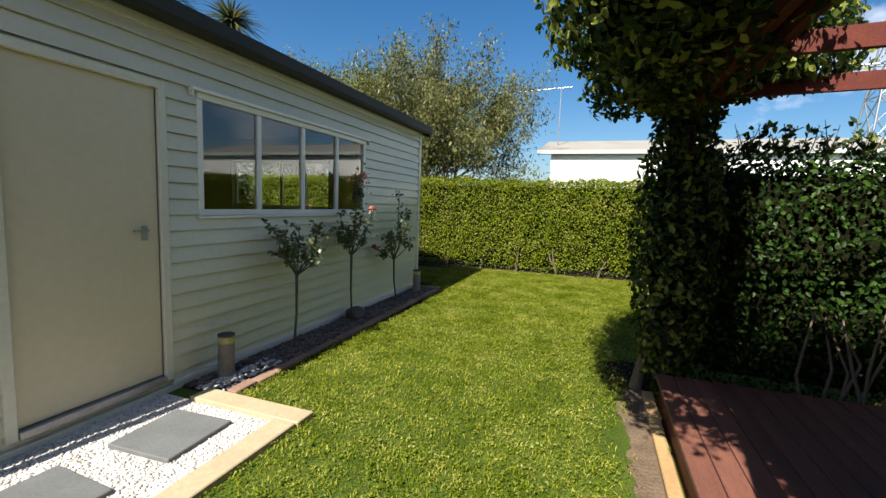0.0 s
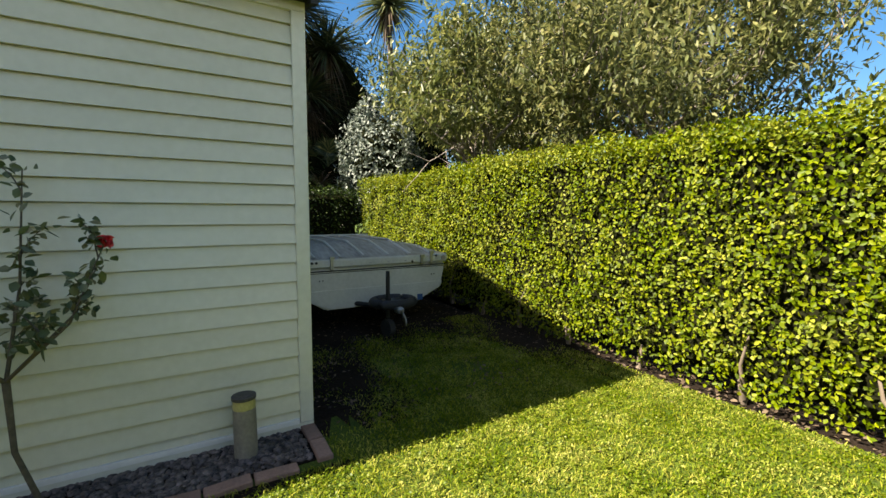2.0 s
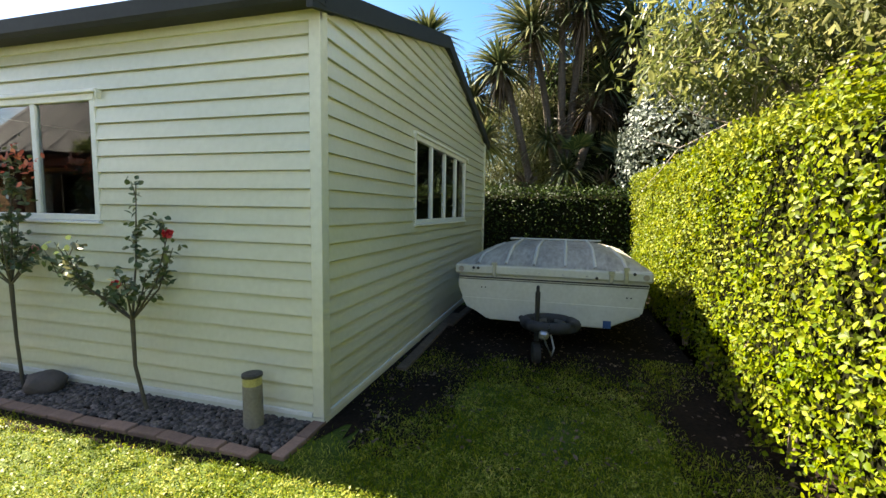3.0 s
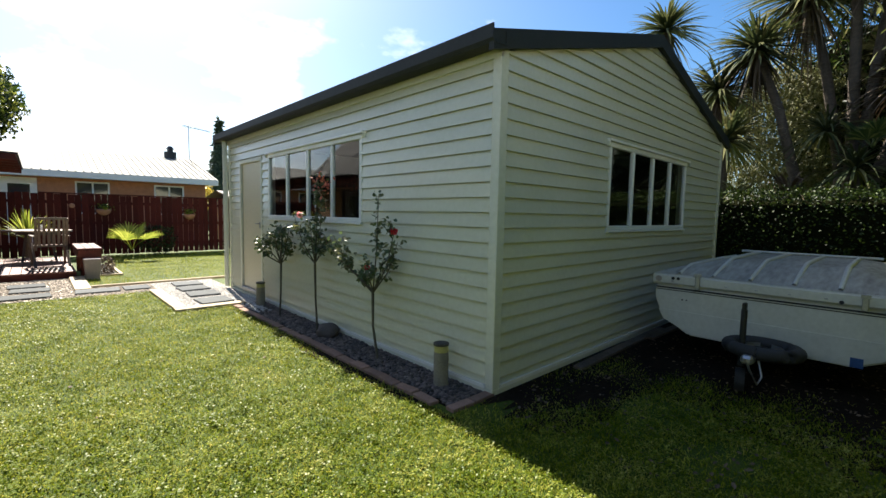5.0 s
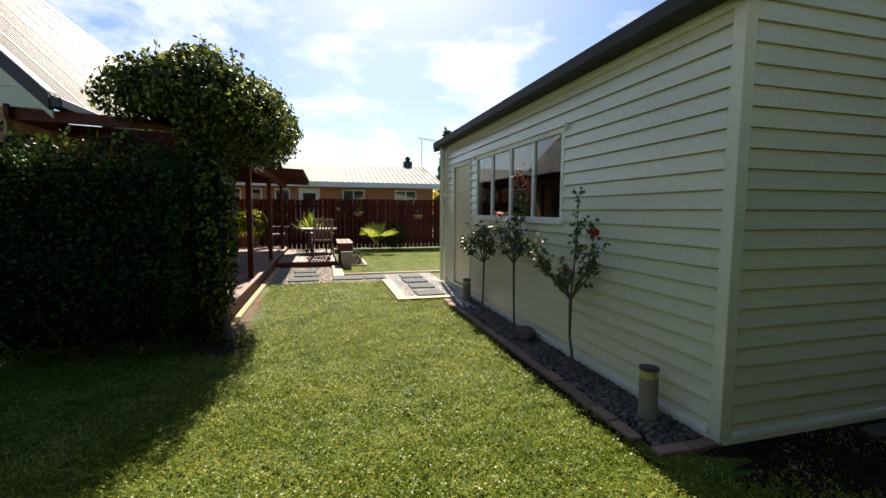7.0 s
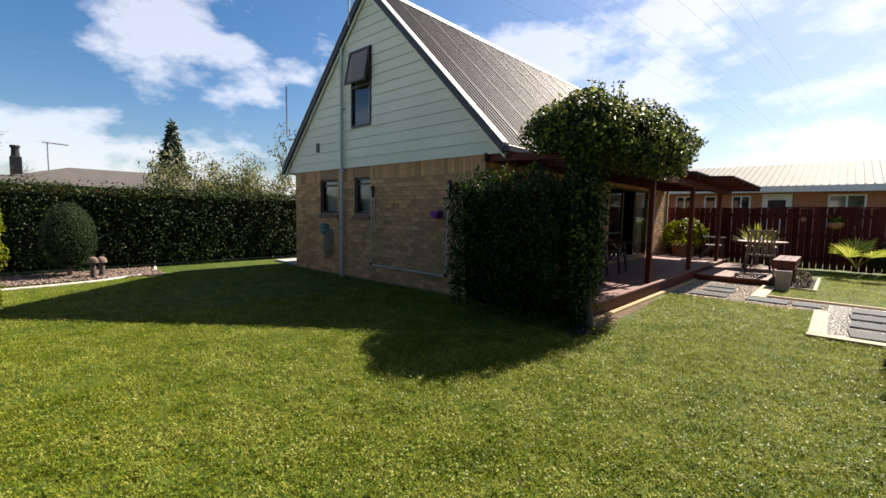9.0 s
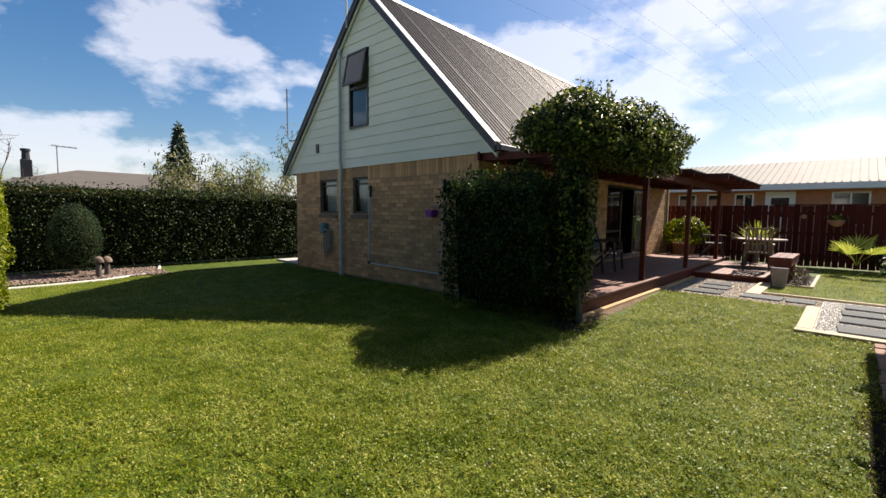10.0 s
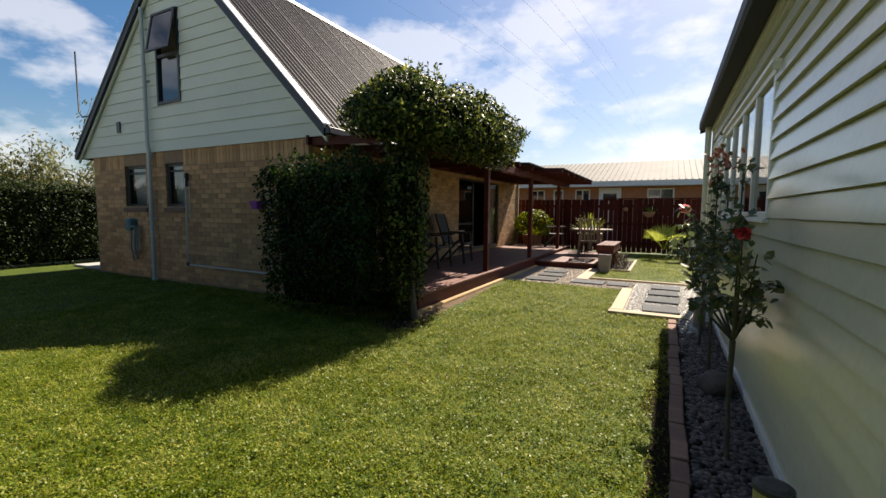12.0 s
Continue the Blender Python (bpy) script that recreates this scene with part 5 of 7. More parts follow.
M["orange_leaf"] = leaf_mat("new_growth_leaf", (0.35, 0.09, 0.05), (0.5, 0.15, 0.08), (0.6, 0.25, 0.12), 0.45, 0.35)
rose(-2.62, 3.86, 0.74, 1.28, 0.36, 41, [], 0.0, 0.05)
r2 = rose(-2.62, 4.96, 0.84, 1.42, 0.36, 42, [("pink_petal", 6), ("pink_petal", 14)], 0.95)
rose(-2.62, 6.22, 0.66, 1.32, 0.46, 47, [("red_petal", 9), ("red_petal", 21)], 0.95, -0.11, 0.5)
rng = np.random.default_rng(6)
Pn = np.array([-2.6, 5.1, 1.78]) + rng.normal(0, 1, (46, 3)) * np.array([0.05, 0.07, 0.06])
leaves("young_leaves", Pn, np.repeat([[0.2, 0, 0.7]], 46, 0), 0.05, 0.026, M["orange_leaf"], r2, 8, wild=0.8, droop=0.1, label="coppery new shoots")
Pn = np.array([-2.6, 5.06, 1.55]) + rng.normal(0, 1, (60, 3)) * np.array([0.04, 0.06, 0.14])
leaves("foliage", Pn, np.repeat([[0.2, 0, 0.7]], 60, 0), 0.055, 0.034, M["rose_leaf"], r2, 9, wild=0.8, droop=0.3)

# ---- camper trailer ----
trailer = thing("folding_camper_trailer", (-6.5, 8.87, 0), "white fibreglass folding camper trailer with a grubby lid, parked on soil", "trailer")
TX, TB, TY0, TY1 = -5.03, -7.95, 7.87, 9.89
M["fibre"] = mat("white_fibreglass", (0.6, 0.595, 0.53), 0.42, (0.5, 0.495, 0.43), 2, 30, 0.05)
M["lid"] = mat("grubby_lid", (0.44, 0.42, 0.36), 0.55, (0.19, 0.175, 0.145), 2.6, 14, 0.15, dist=0.006, stretch=(0.5, 2, 1))
M["stripe"] = mat("black_stripe", (0.02, 0.02, 0.025), 0.5, (0.015, 0.015, 0.02), 5, 50, 0.05)
M["rubber"] = mat("tyre_rubber", (0.025, 0.025, 0.026), 0.75, (0.015, 0.015, 0.016), 10, 60, 0.3)
M["red_lens"] = mat("amber_reflector", (0.34, 0.3, 0.26), 0.3, (0.28, 0.24, 0.2), 20, 80, 0.1)
M["blue_tag"] = mat("blue_tag", (0.03, 0.09, 0.25), 0.4, (0.02, 0.06, 0.18), 20, 80, 0.05)
bm = bmesh.new()
outline = [(TY0 + 0.36, 0.26), (TY1 - 0.42, 0.26), (TY1 - 0.08, 0.42), (TY1 - 0.02, 0.72), (TY1 - 0.02, 0.76), (TY0 + 0.02, 0.76), (TY0 + 0.02, 0.62), (TY0 + 0.10, 0.42)]
rings = []
for x, f in ((TX, 1.0), (TX - 0.12, 1.0), (TB + 0.1, 1.0), (TB, 0.97)):
    cy = (TY0 + TY1) / 2
    rings.append([bm.verts.new((x, cy + (yy - cy) * f, 0.5 + (zz - 0.5) * f)) for yy, zz in outline])
for a, b in zip(rings, rings[1:]):
    for i in range(len(outline)):
        j = (i + 1) % len(outline)
        bm.faces.new([a[i], a[j], b[j], b[i]])
bm.faces.new(rings[0][::-1]), bm.faces.new(rings[-1])
bmesh.ops.recalc_face_normals(bm, faces=bm.faces)
bmesh.ops.bevel(bm, geom=[e for e in bm.edges if e.calc_face_angle(0) > 0.5], offset=0.02, segments=2, affect="EDGES")
part("body", bm, M["fibre"], trailer)
part("stripe", box(TX, TX + 0.004, TY0 + 0.03, TY1 - 0.03, 0.722, 0.738), M["stripe"], trailer)
part("stripe", box(TX, TX + 0.004, TY0 + 0.03, TY1 - 0.03, 0.704, 0.712), M["stripe"], trailer)
part("rim", box(TB - 0.02, TX + 0.025, TY0 - 0.01, TY1 + 0.01, 0.762, 0.875, 0.02), M["fibre"], trailer, "white lid rim")
bm = bmesh.new()
nx, ny = 26, 20
grid = [[None] * (ny + 1) for _ in range(nx + 1)]
for i in range(nx + 1):
    for j in range(ny + 1):
        u, v = i / nx, j / ny
        e = min(min(u, 1 - u) / 0.24, min(v, 1 - v) / 0.24, 1)
        z = 0.872 + 0.15 * e ** 0.85 + 0.008 * noise.noise(Vector((u * 5, v * 5, 0)))
        grid[i][j] = bm.verts.new((TX + 0.015 + (TB - TX) * u, TY0 + (TY1 - TY0) * v, z))
for i in range(nx):
    for j in range(ny):
        bm.faces.new([grid[i][j], grid[i + 1][j], grid[i + 1][j + 1], grid[i][j + 1]])
bmesh.ops.recalc_face_normals(bm, faces=bm.faces)
part("lid", bm, M["lid"], trailer, "domed grey-white lid stained with dirt", True)
for v in (0.12, 0.27, 0.42, 0.58, 0.73, 0.88):
    yy = TY0 + (TY1 - TY0) * v
    tubes("lid_rib", [([(TX - 0.02, yy, 0.885), (TX - 0.35, yy, 0.875 + 0.15 * min(0.56, min(v, 1 - v) / 0.24)), (TX - 0.7, yy, 0.88 + 0.15 * min(1, min(v, 1 - v) / 0.24)), (TX - 1.5, yy, 0.885 + 0.15 * min(1, min(v, 1 - v) / 0.24)), (TB + 0.7, yy, 0.88 + 0.15 * min(1, min(v, 1 - v) / 0.24))], (0.018, 0.022, 0.022, 0.022, 0.018))], M["fibre"], trailer, 6)
tubes("lid_rail", [([(TB + 0.9, TY0 + 0.35, 1.045), (TB + 0.9, TY1 - 0.35, 1.045)], (0.014, 0.014))], M["fibre"], trailer, 6)
for yy, h in ((8.3, 0.13), (9.5, 0.1), (9.64, 0.14)):
    lb = box(TX + 0.026, TX + 0.045, yy - 0.02, yy + 0.02, 0.745, 0.745 + h, 0.004)
    add_box(lb, TX + 0.03, TX + 0.055, yy - 0.03, yy + 0.03, 0.745 + h, 0.775 + h)
    part("latch", lb, M["steel"], trailer, "steel over-centre latch")
for yy in (7.93, 9.83):
    part("reflector", cyl(bmesh.new(), 0, 0, 0, 0.012, 0.032, 0.03, 18), M["red_lens"], trailer).matrix_basis = pose(TX + 0.026, yy, 0.82, 0, 90, 0)
for k in range(7):
    part("clip", box(TX + 0.026, TX + 0.034, 8.05 + 0.24 * k, 8.075 + 0.24 * k, 0.80, 0.812), M["steel"], trailer)
part("belly_panel", prism([(TY0 + 0.07, 0.5), (TY0 + 0.12, 0.4), (TY0 + 0.4, 0.275), (TY1 - 0.44, 0.275), (TY1 - 0.1, 0.43), (TY1 - 0.07, 0.5)], "x", TX - 0.01, TX + 0.012), M["fibre"], trailer, "stepped lower front panel")
for yy, zz in ((8.07, 0.835), (8.12, 0.835), (9.36, 0.79), (9.72, 0.85)):
    part("rim_hole", cyl(bmesh.new(), 0, 0, 0, 0.008, 0.016, 0.016, 12), M["black"], trailer).matrix_basis = pose(TX + 0.026, yy, zz, 0, 90, 0)
for yy, zz in ((8.16, 0.62), (8.2, 0.62), (9.66, 0.6), (9.7, 0.6)):
    part("bolt_head", cyl(bmesh.new(), 0, 0, 0, 0.006, 0.008, 0.008, 10), M["black"], trailer).matrix_basis = pose(TX, yy, zz, 0, 90, 0)
part("blue_label", box(TX + 0.012, TX + 0.016, 9.44, 9.52, 0.27, 0.35), M["blue_tag"], trailer)
for yy in (TY0 + 0.2, TY1 - 0.2):
    w = bmesh.new()
    bmesh.ops.create_cone(w, cap_ends=True, segments=28, radius1=0.27, radius2=0.27, depth=0.16)
    bmesh.ops.bevel(w, geom=[e for e in w.edges if len(e.link_faces) == 2 and e.calc_face_angle(0) > 1], offset=0.03, segments=2, affect="EDGES")
    part("wheel", w, M["rubber"], trailer).matrix_basis = pose(-6.9, yy, 0.27, 90, 0, 0)
for s in (-1, 1):
    part("drawbar", tubes_bm([(TX - 0.3, 8.87 + s * 0.42, 0.3), (-4.5, 8.87, 0.33)], 0.03), M["black"], trailer)
part("jockey_post", cyl(bmesh.new(), -4.52, 8.80, 0.22, 0.70, 0.024, 0.024, 12), M["black"], trailer)
part("jockey_handle", box(-4.55, -4.49, 8.785, 8.815, 0.69, 0.76, 0.008), M["black"], trailer)
w = bmesh.new()
bmesh.ops.create_cone(w, cap_ends=True, segments=24, radius1=0.10, radius2=0.10, depth=0.07)
part("jockey_wheel", w, M["rubber"], trailer).matrix_basis = pose(-4.52, 8.8, 0.10, 90, 0, 12)
bm = bmesh.new()
add_box(bm, -4.44, -4.32, 8.83, 8.92, 0.29, 0.36, 0.02)
part("coupling", bm, M["steel"], trailer)
rng_s = []
for i in range(40):
    t = i / 39 * 2 * math.pi
    rng_s.append((-4.64 + 0.2 * math.cos(t), 8.92 + 0.24 * math.sin(t), 0.37))
tubes("spare_tyre", [(rng_s, [0.055] * 40)], M["rubber"], trailer, 12, "spare tyre lying flat on the drawbar")
tubes("spare_rim", [([(-4.64, 8.92, 0.35), (-4.64, 8.92, 0.385)], (0.15, 0.15))], M["steel"], trailer, 20)
tubes("safety_chain", [([(-4.45, 8.93, 0.33), (-4.4, 8.97, 0.2), (-4.36, 8.95, 0.14), (-4.33, 8.9, 0.25), (-4.32, 8.87, 0.34)], [0.009] * 5)], M["steel"], trailer, 6)
# planks and litter on the soil
ob = part("plank", box(-1.1, 1.1, -0.05, 0.05, 0, 0.03, 0.004), M["palm_bark"])
ob.matrix_basis = pose(-5.0, 7.62, 0.008, 0, 0, 1.5)
tagged(ob, "weathered timber plank lying along the shed foot", "plank")
ob = part("plank", box(-0.8, 0.8, -0.05, 0.05, 0, 0.03, 0.004), M["palm_bark"])
ob.matrix_basis = pose(-6.3, 7.7, 0.008, 0, 0, -2)
tagged(ob, "weathered timber plank lying along the shed foot", "plank")


def litter(name, x0, x1, y0, y1, n, size, seed, label):
    rng = np.random.default_rng(seed)
    P = np.stack([rng.uniform(x0, x1, n), rng.uniform(y0, y1, n), rng.uniform(0.008, 0.03, n)], 1)
    ob = leaves(name, P, np.repeat([[0, 0, 1.0]], n, 0), size, size * 0.6, M["dead_leaf"], None, seed, wild=0.3, droop=0)
    return tagged(ob, label, "leaf litter", kind="stuff")


litter("leaf_litter", -7.0, -2.6, 7.6, 10.3, 1100, 0.036, 51, "dry brown leaves on the soil under the hedge")
litter("leaf_litter", -3.0, 8.0, 10.22, 10.55, 900, 0.05, 52, "dry brown leaves along the hedge foot")
litter("leaf_litter", 0.3, 1.0, 4.2, 5.0, 60, 0.035, 54, "dry leaves and twigs under the climber")
litter("leaf_litter", -2.2, 3.0, 3.0, 10.0, 60, 0.045, 53, "a few dry leaves on the lawn")


# ---- house joinery and wall fittings ----
M["bronze"] = mat("dark_bronze_joinery", (0.035, 0.03, 0.028), 0.4, (0.025, 0.022, 0.02), 5, 50, 0.05)
M["net"] = mat("net_curtain", (0.38, 0.38, 0.37), 0.9, (0.28, 0.28, 0.28), 3, 40, 0.3, stretch=(6, 1, 0.5))
M["purple"] = mat("purple_plastic", (0.22, 0.04, 0.3), 0.45, (0.17, 0.03, 0.24), 6, 50, 0.05)
M["teal"] = mat("teal_plastic", (0.1, 0.22, 0.22), 0.5, (0.07, 0.16, 0.16), 6, 50, 0.05)
M["hose"] = mat("pale_hose", (0.38, 0.36, 0.3), 0.5, (0.3, 0.28, 0.23), 10, 60, 0.05)


def frame_y(parent, hole, y, t, d, material, name="frame"):
    """A rectangular frame in a wall facing +y."""
    u0, u1, z0, z1 = hole
    part(name, box(u0, u1, y - d, y, z0, z0 + t, 0.003), material, parent)
    part(name, box(u0, u1, y - d, y, z1 - t, z1, 0.003), material, parent)
    part(name, box(u0, u0 + t, y - d, y, z0 + t + 0.001, z1 - t - 0.001, 0.003), material, parent)
    part(name, box(u1 - t, u1, y - d, y, z0 + t + 0.001, z1 - t - 0.001, 0.003), material, parent)


def brick_window(hole):
    u0, u1, z0, z1 = hole
    w = part("window", box(u0 + 0.002, u1 - 0.002, GABLE_Y - 0.1, GABLE_Y - 0.07, z1 - 0.16, z1 - 0.12, 0.003), M["bronze"], house, "small dark-framed window")
    frame_y(w, (u0 + 0.002, u1 - 0.002, z0 + 0.002, z1 - 0.002), GABLE_Y - 0.055, 0.05, 0.06, M["bronze"])
    part("pane", box(u0 + 0.05, u1 - 0.05, GABLE_Y - 0.09, GABLE_Y - 0.084, z0 + 0.05, z1 - 0.05), M["glass"], w)
    part("blind", box(u0 + 0.03, u1 - 0.03, GABLE_Y - 0.2, GABLE_Y - 0.19, z0 - 0.05, z1 + 0.05), M["net"], w, "pale frosted blind")
    part("sill", prism([(GABLE_Y - 0.06, z0 - 0.005), (GABLE_Y + 0.035, z0 - 0.04), (GABLE_Y + 0.035, z0 - 0.11), (GABLE_Y - 0.06, z0 - 0.11)], "x", u0 - 0.04, u1 + 0.04), M["edging_sill"], w, "brown brick sill")


M["edging_sill"] = mat("brown_brick_sill", (0.2, 0.12, 0.08), 0.85, (0.13, 0.08, 0.055), 8, 80, 0.4)
brick_window(W1)
brick_window(W2)
u0, u1, z0, z1 = GW
MID = 4.2
gw = part("window", box(u0 + 0.002, u1 - 0.002, GABLE_Y - 0.03, GABLE_Y + 0.04, MID - 0.03, MID + 0.03, 0.004), M["bronze"], house, "tall dark-framed window, its upper sash pushed open")
frame_y(gw, (u0 + 0.002, u1 - 0.002, z0 + 0.002, z1 - 0.002), GABLE_Y + 0.05, 0.05, 0.09, M["bronze"])
part("pane", box(u0 + 0.05, u1 - 0.05, GABLE_Y + 0.0, GABLE_Y + 0.006, z0 + 0.05, MID - 0.03), M["glass"], gw)
part("curtain", box(u0 + 0.01, u0 + 0.3, GABLE_Y - 0.16, GABLE_Y - 0.13, z0, MID), M["net"], gw, "pale curtain behind the glass")
sh = MID - z1 + 0.04
sb = bmesh.new()
wd = u1 - u0
for a in ((0, wd, -0.03, 0.0, sh, sh + 0.045), (0, wd, -0.03, 0.0, -0.045, 0), (0, 0.045, -0.03, 0.0, sh + 0.046, -0.046), (wd - 0.045, wd, -0.03, 0.0, sh + 0.046, -0.046)):
    add_box(sb, *a)
ob = part("sash", sb, M["bronze"], gw)
ob.matrix_basis = pose(u0, GABLE_Y + 0.09, z1 - 0.02, 11, 0, 0)
ob2 = part("pane", box(0.045, wd - 0.045, -0.018, -0.012, sh + 0.045, -0.045), M["sash_glass"], gw)
ob2.matrix_basis = pose(u0, GABLE_Y + 0.09, z1 - 0.02, 11, 0, 0)
part("downpipe", tubes_bm([(6.62, GABLE_Y + 0.085, 0.05), (6.62, GABLE_Y + 0.085, 2.5), (6.62, GABLE_Y + 0.10, 2.6), (6.62, GABLE_Y + 0.10, 5.12)], 0.036, 12), M["pipe"], house, "grey-green round vent pipe")
part("pipe_foot", cyl(bmesh.new(), 6.62, GABLE_Y + 0.085, 0.0, 0.06, 0.055, 0.045, 14), M["pipe"], house)
for z in (1.2, 2.44, 3.8):
    part("pipe_bracket", box(6.57, 6.67, GABLE_Y + 0.0, GABLE_Y + 0.06, z - 0.015, z + 0.015), M["pipe"], house)
vb = box(7.64, 7.76, GABLE_Y + 0.035, GABLE_Y + 0.06, 2.92, 3.14, 0.004)
part("vent", vb, M["bronze"], house, "small grey wall vent")
tubes("aerial", [([(8.5, GABLE_Y + 0.13, 3.32), (8.9, GABLE_Y + 0.14, 3.33), (9.02, GABLE_Y + 0.14, 3.45), (9.04, GABLE_Y + 0.14, 4.7)], [0.016] * 4)], M["black"], house, 6, "thin dark whip aerial bracketed to the bargeboard")
tubes("flue", [([(6.28, GABLE_Y + 0.13, 5.5), (6.28, GABLE_Y + 0.13, 6.35)], (0.02, 0.02))], M["pipe"], house, 8)

reel = thing("hose_reel", (7.4, GABLE_Y + 0.1, 1.0), "teal hose box with pale garden hose looped below, on brick wall", "hose reel")
part("box", box(7.28, 7.46, GABLE_Y + 0.002, GABLE_Y + 0.16, 0.95, 1.2, 0.03), M["teal"], reel)
rh = random.Random(3)
loops = []
for k in range(6):
    w, b = rh.uniform(0.06, 0.11), rh.uniform(0.22, 0.5)
    c = 7.24 + rh.uniform(-0.05, 0.05)
    loops.append(([(c - w, GABLE_Y + 0.05 + 0.012 * k, 1.02), (c - w * 0.9, GABLE_Y + 0.06 + 0.012 * k, 0.6), (c, GABLE_Y + 0.06 + 0.012 * k, b), (c + w * 0.9, GABLE_Y + 0.06 + 0.012 * k, 0.6), (c + w * 0.8, GABLE_Y + 0.05 + 0.012 * k, 1.03)], [0.011] * 5))
tubes("hose", loops, M["hose"], reel, 6, "pale coiled hose")
part("hook", box(7.14, 7.34, GABLE_Y + 0.002, GABLE_Y + 0.14, 1.02, 1.05, 0.004), M["steel"], reel)

line = thing("fold_down_clothesline", (4.4, GABLE_Y + 0.05, 0.4), "grey folding clothesline frame hanging flat on brick wall", "clothesline")
part("frame_tube", tubes_bm([(5.56, GABLE_Y + 0.06, 1.95), (5.56, GABLE_Y + 0.07, 0.42), (5.5, GABLE_Y + 0.07, 0.37), (3.44, GABLE_Y + 0.07, 0.35), (3.38, GABLE_Y + 0.07, 0.4), (3.36, GABLE_Y + 0.06, 2.0)], 0.014, 8), M["pipe"], line)
for x, z in ((5.56, 1.98), (3.36, 2.02)):
    bb = box(x - 0.025, x + 0.025, GABLE_Y + 0.002, GABLE_Y + 0.07, z - 0.18, z + 0.06, 0.004)
    part("bracket", bb, M["bronze"], line)
for x, z in ((5.55, 0.38), (3.39, 0.37)):
    part("corner_cap", box(x - 0.03, x + 0.03, GABLE_Y + 0.045, GABLE_Y + 0.095, z - 0.03, z + 0.03, 0.008), M["black"], line)
part("strut", tubes_bm([(5.5, GABLE_Y + 0.03, 1.9), (5.5, GABLE_Y + 0.03, 1.2)], 0.009, 6), M["pipe"], line)
peg = thing("peg_basket", (3.6, GABLE_Y, 1.45), "small purple plastic peg basket on brick wall", "basket")
pb2 = bmesh.new()
bmesh.ops.create_cone(pb2, cap_ends=True, segments=4, radius1=0.1, radius2=0.14, depth=0.13, matrix=Matrix.Translation((3.6, GABLE_Y + 0.11, 1.46)) @ Matrix.Rotation(radians(45), 4, "Z"))
bmesh.ops.bevel(pb2, geom=pb2.edges[:], offset=0.012, segments=2, affect="EDGES")
part("basket", pb2, M["purple"], peg)
part("handle", tubes_bm([(3.51, GABLE_Y + 0.11, 1.52), (3.54, GABLE_Y + 0.05, 1.6), (3.66, GABLE_Y + 0.05, 1.6), (3.69, GABLE_Y + 0.11, 1.52)], 0.008, 6), M["purple"], peg)
ob = tagged(part("step_pad", box(9.0, 10.4, 3.2, 3.9, -0.05, 0.05, 0.01), M["conc"]), "pale concrete pad at the house corner", "concrete pad")

# ---- sliding door onto the deck ----
a, b, z0, z1 = SLIDER
sd = part("sliding_door", box(HOUSE_X0 + 0.02, HOUSE_X0 + 0.09, a, b, z1 - 0.06, z1, 0.004), M["bronze"], house, "dark-framed glass sliding door, partly open")
part("frame", box(HOUSE_X0 + 0.02, HOUSE_X0 + 0.09, a, b, z0, z0 + 0.06, 0.004), M["bronze"], sd)
for y in (a, a + 1.0, a + 1.95, b - 0.07):
    part("stile", box(HOUSE_X0 + 0.025, HOUSE_X0 + 0.08, y, y + 0.07, z0 + 0.061, z1 - 0.061, 0.003), M["bronze"], sd)
for y0, y1 in ((a + 0.07, a + 1.0), (a + 2.02, b - 0.07)):
    part("pane", box(HOUSE_X0 + 0.05, HOUSE_X0 + 0.056, y0, y1, z0 + 0.06, z1 - 0.06), M["glass"], sd)
part("mid_rail", box(HOUSE_X0 + 0.03, HOUSE_X0 + 0.075, a + 2.02, b - 0.07, 1.02, 1.08, 0.003), M["bronze"], sd)
part("curtain", box(HOUSE_X0 + 0.15, HOUSE_X0 + 0.18, a, a + 0.5, 0.3, 2.35), M["net"], sd, "pale drawn curtain")
part("wall_trim", box(HOUSE_X0 - 0.04, HOUSE_X0 - 0.002, HOUSE_Y0 - 0.02, HOUSE_Y0 + 0.06, 0.0, 2.45, 0.004), M["timber"], house)

# ---- deck furniture ----
M["dark_wood"] = mat("dark_stained_wood", (0.06, 0.034, 0.023), 0.55, (0.035, 0.02, 0.014), 5, 50, 0.25, stretch=(3, 3, 3), by="object", vary=0.15)
M["grey_wood"] = mat("weathered_wood", (0.21, 0.155, 0.11), 0.75, (0.13, 0.095, 0.068), 5, 50, 0.3, stretch=(3, 3, 3), by="object", vary=0.15)
M["sling"] = mat("dark_sling", (0.06, 0.062, 0.06), 0.8, (0.04, 0.042, 0.04), 30, 120, 0.2)
M["terracotta"] = mat("terracotta", (0.42, 0.2, 0.11), 0.8, (0.32, 0.15, 0.085), 8, 60, 0.2)
M["pot_grey"] = mat("grey_pot", (0.24, 0.2, 0.195), 0.7, (0.17, 0.145, 0.14), 6, 60, 0.2)


def stick(x0, y0, z0, x1, y1, z1, w=0.045):
    """A square bar between two points."""
    return tubes_bm([(x0, y0, z0), (x1, y1, z1)], w * 0.66, 4)


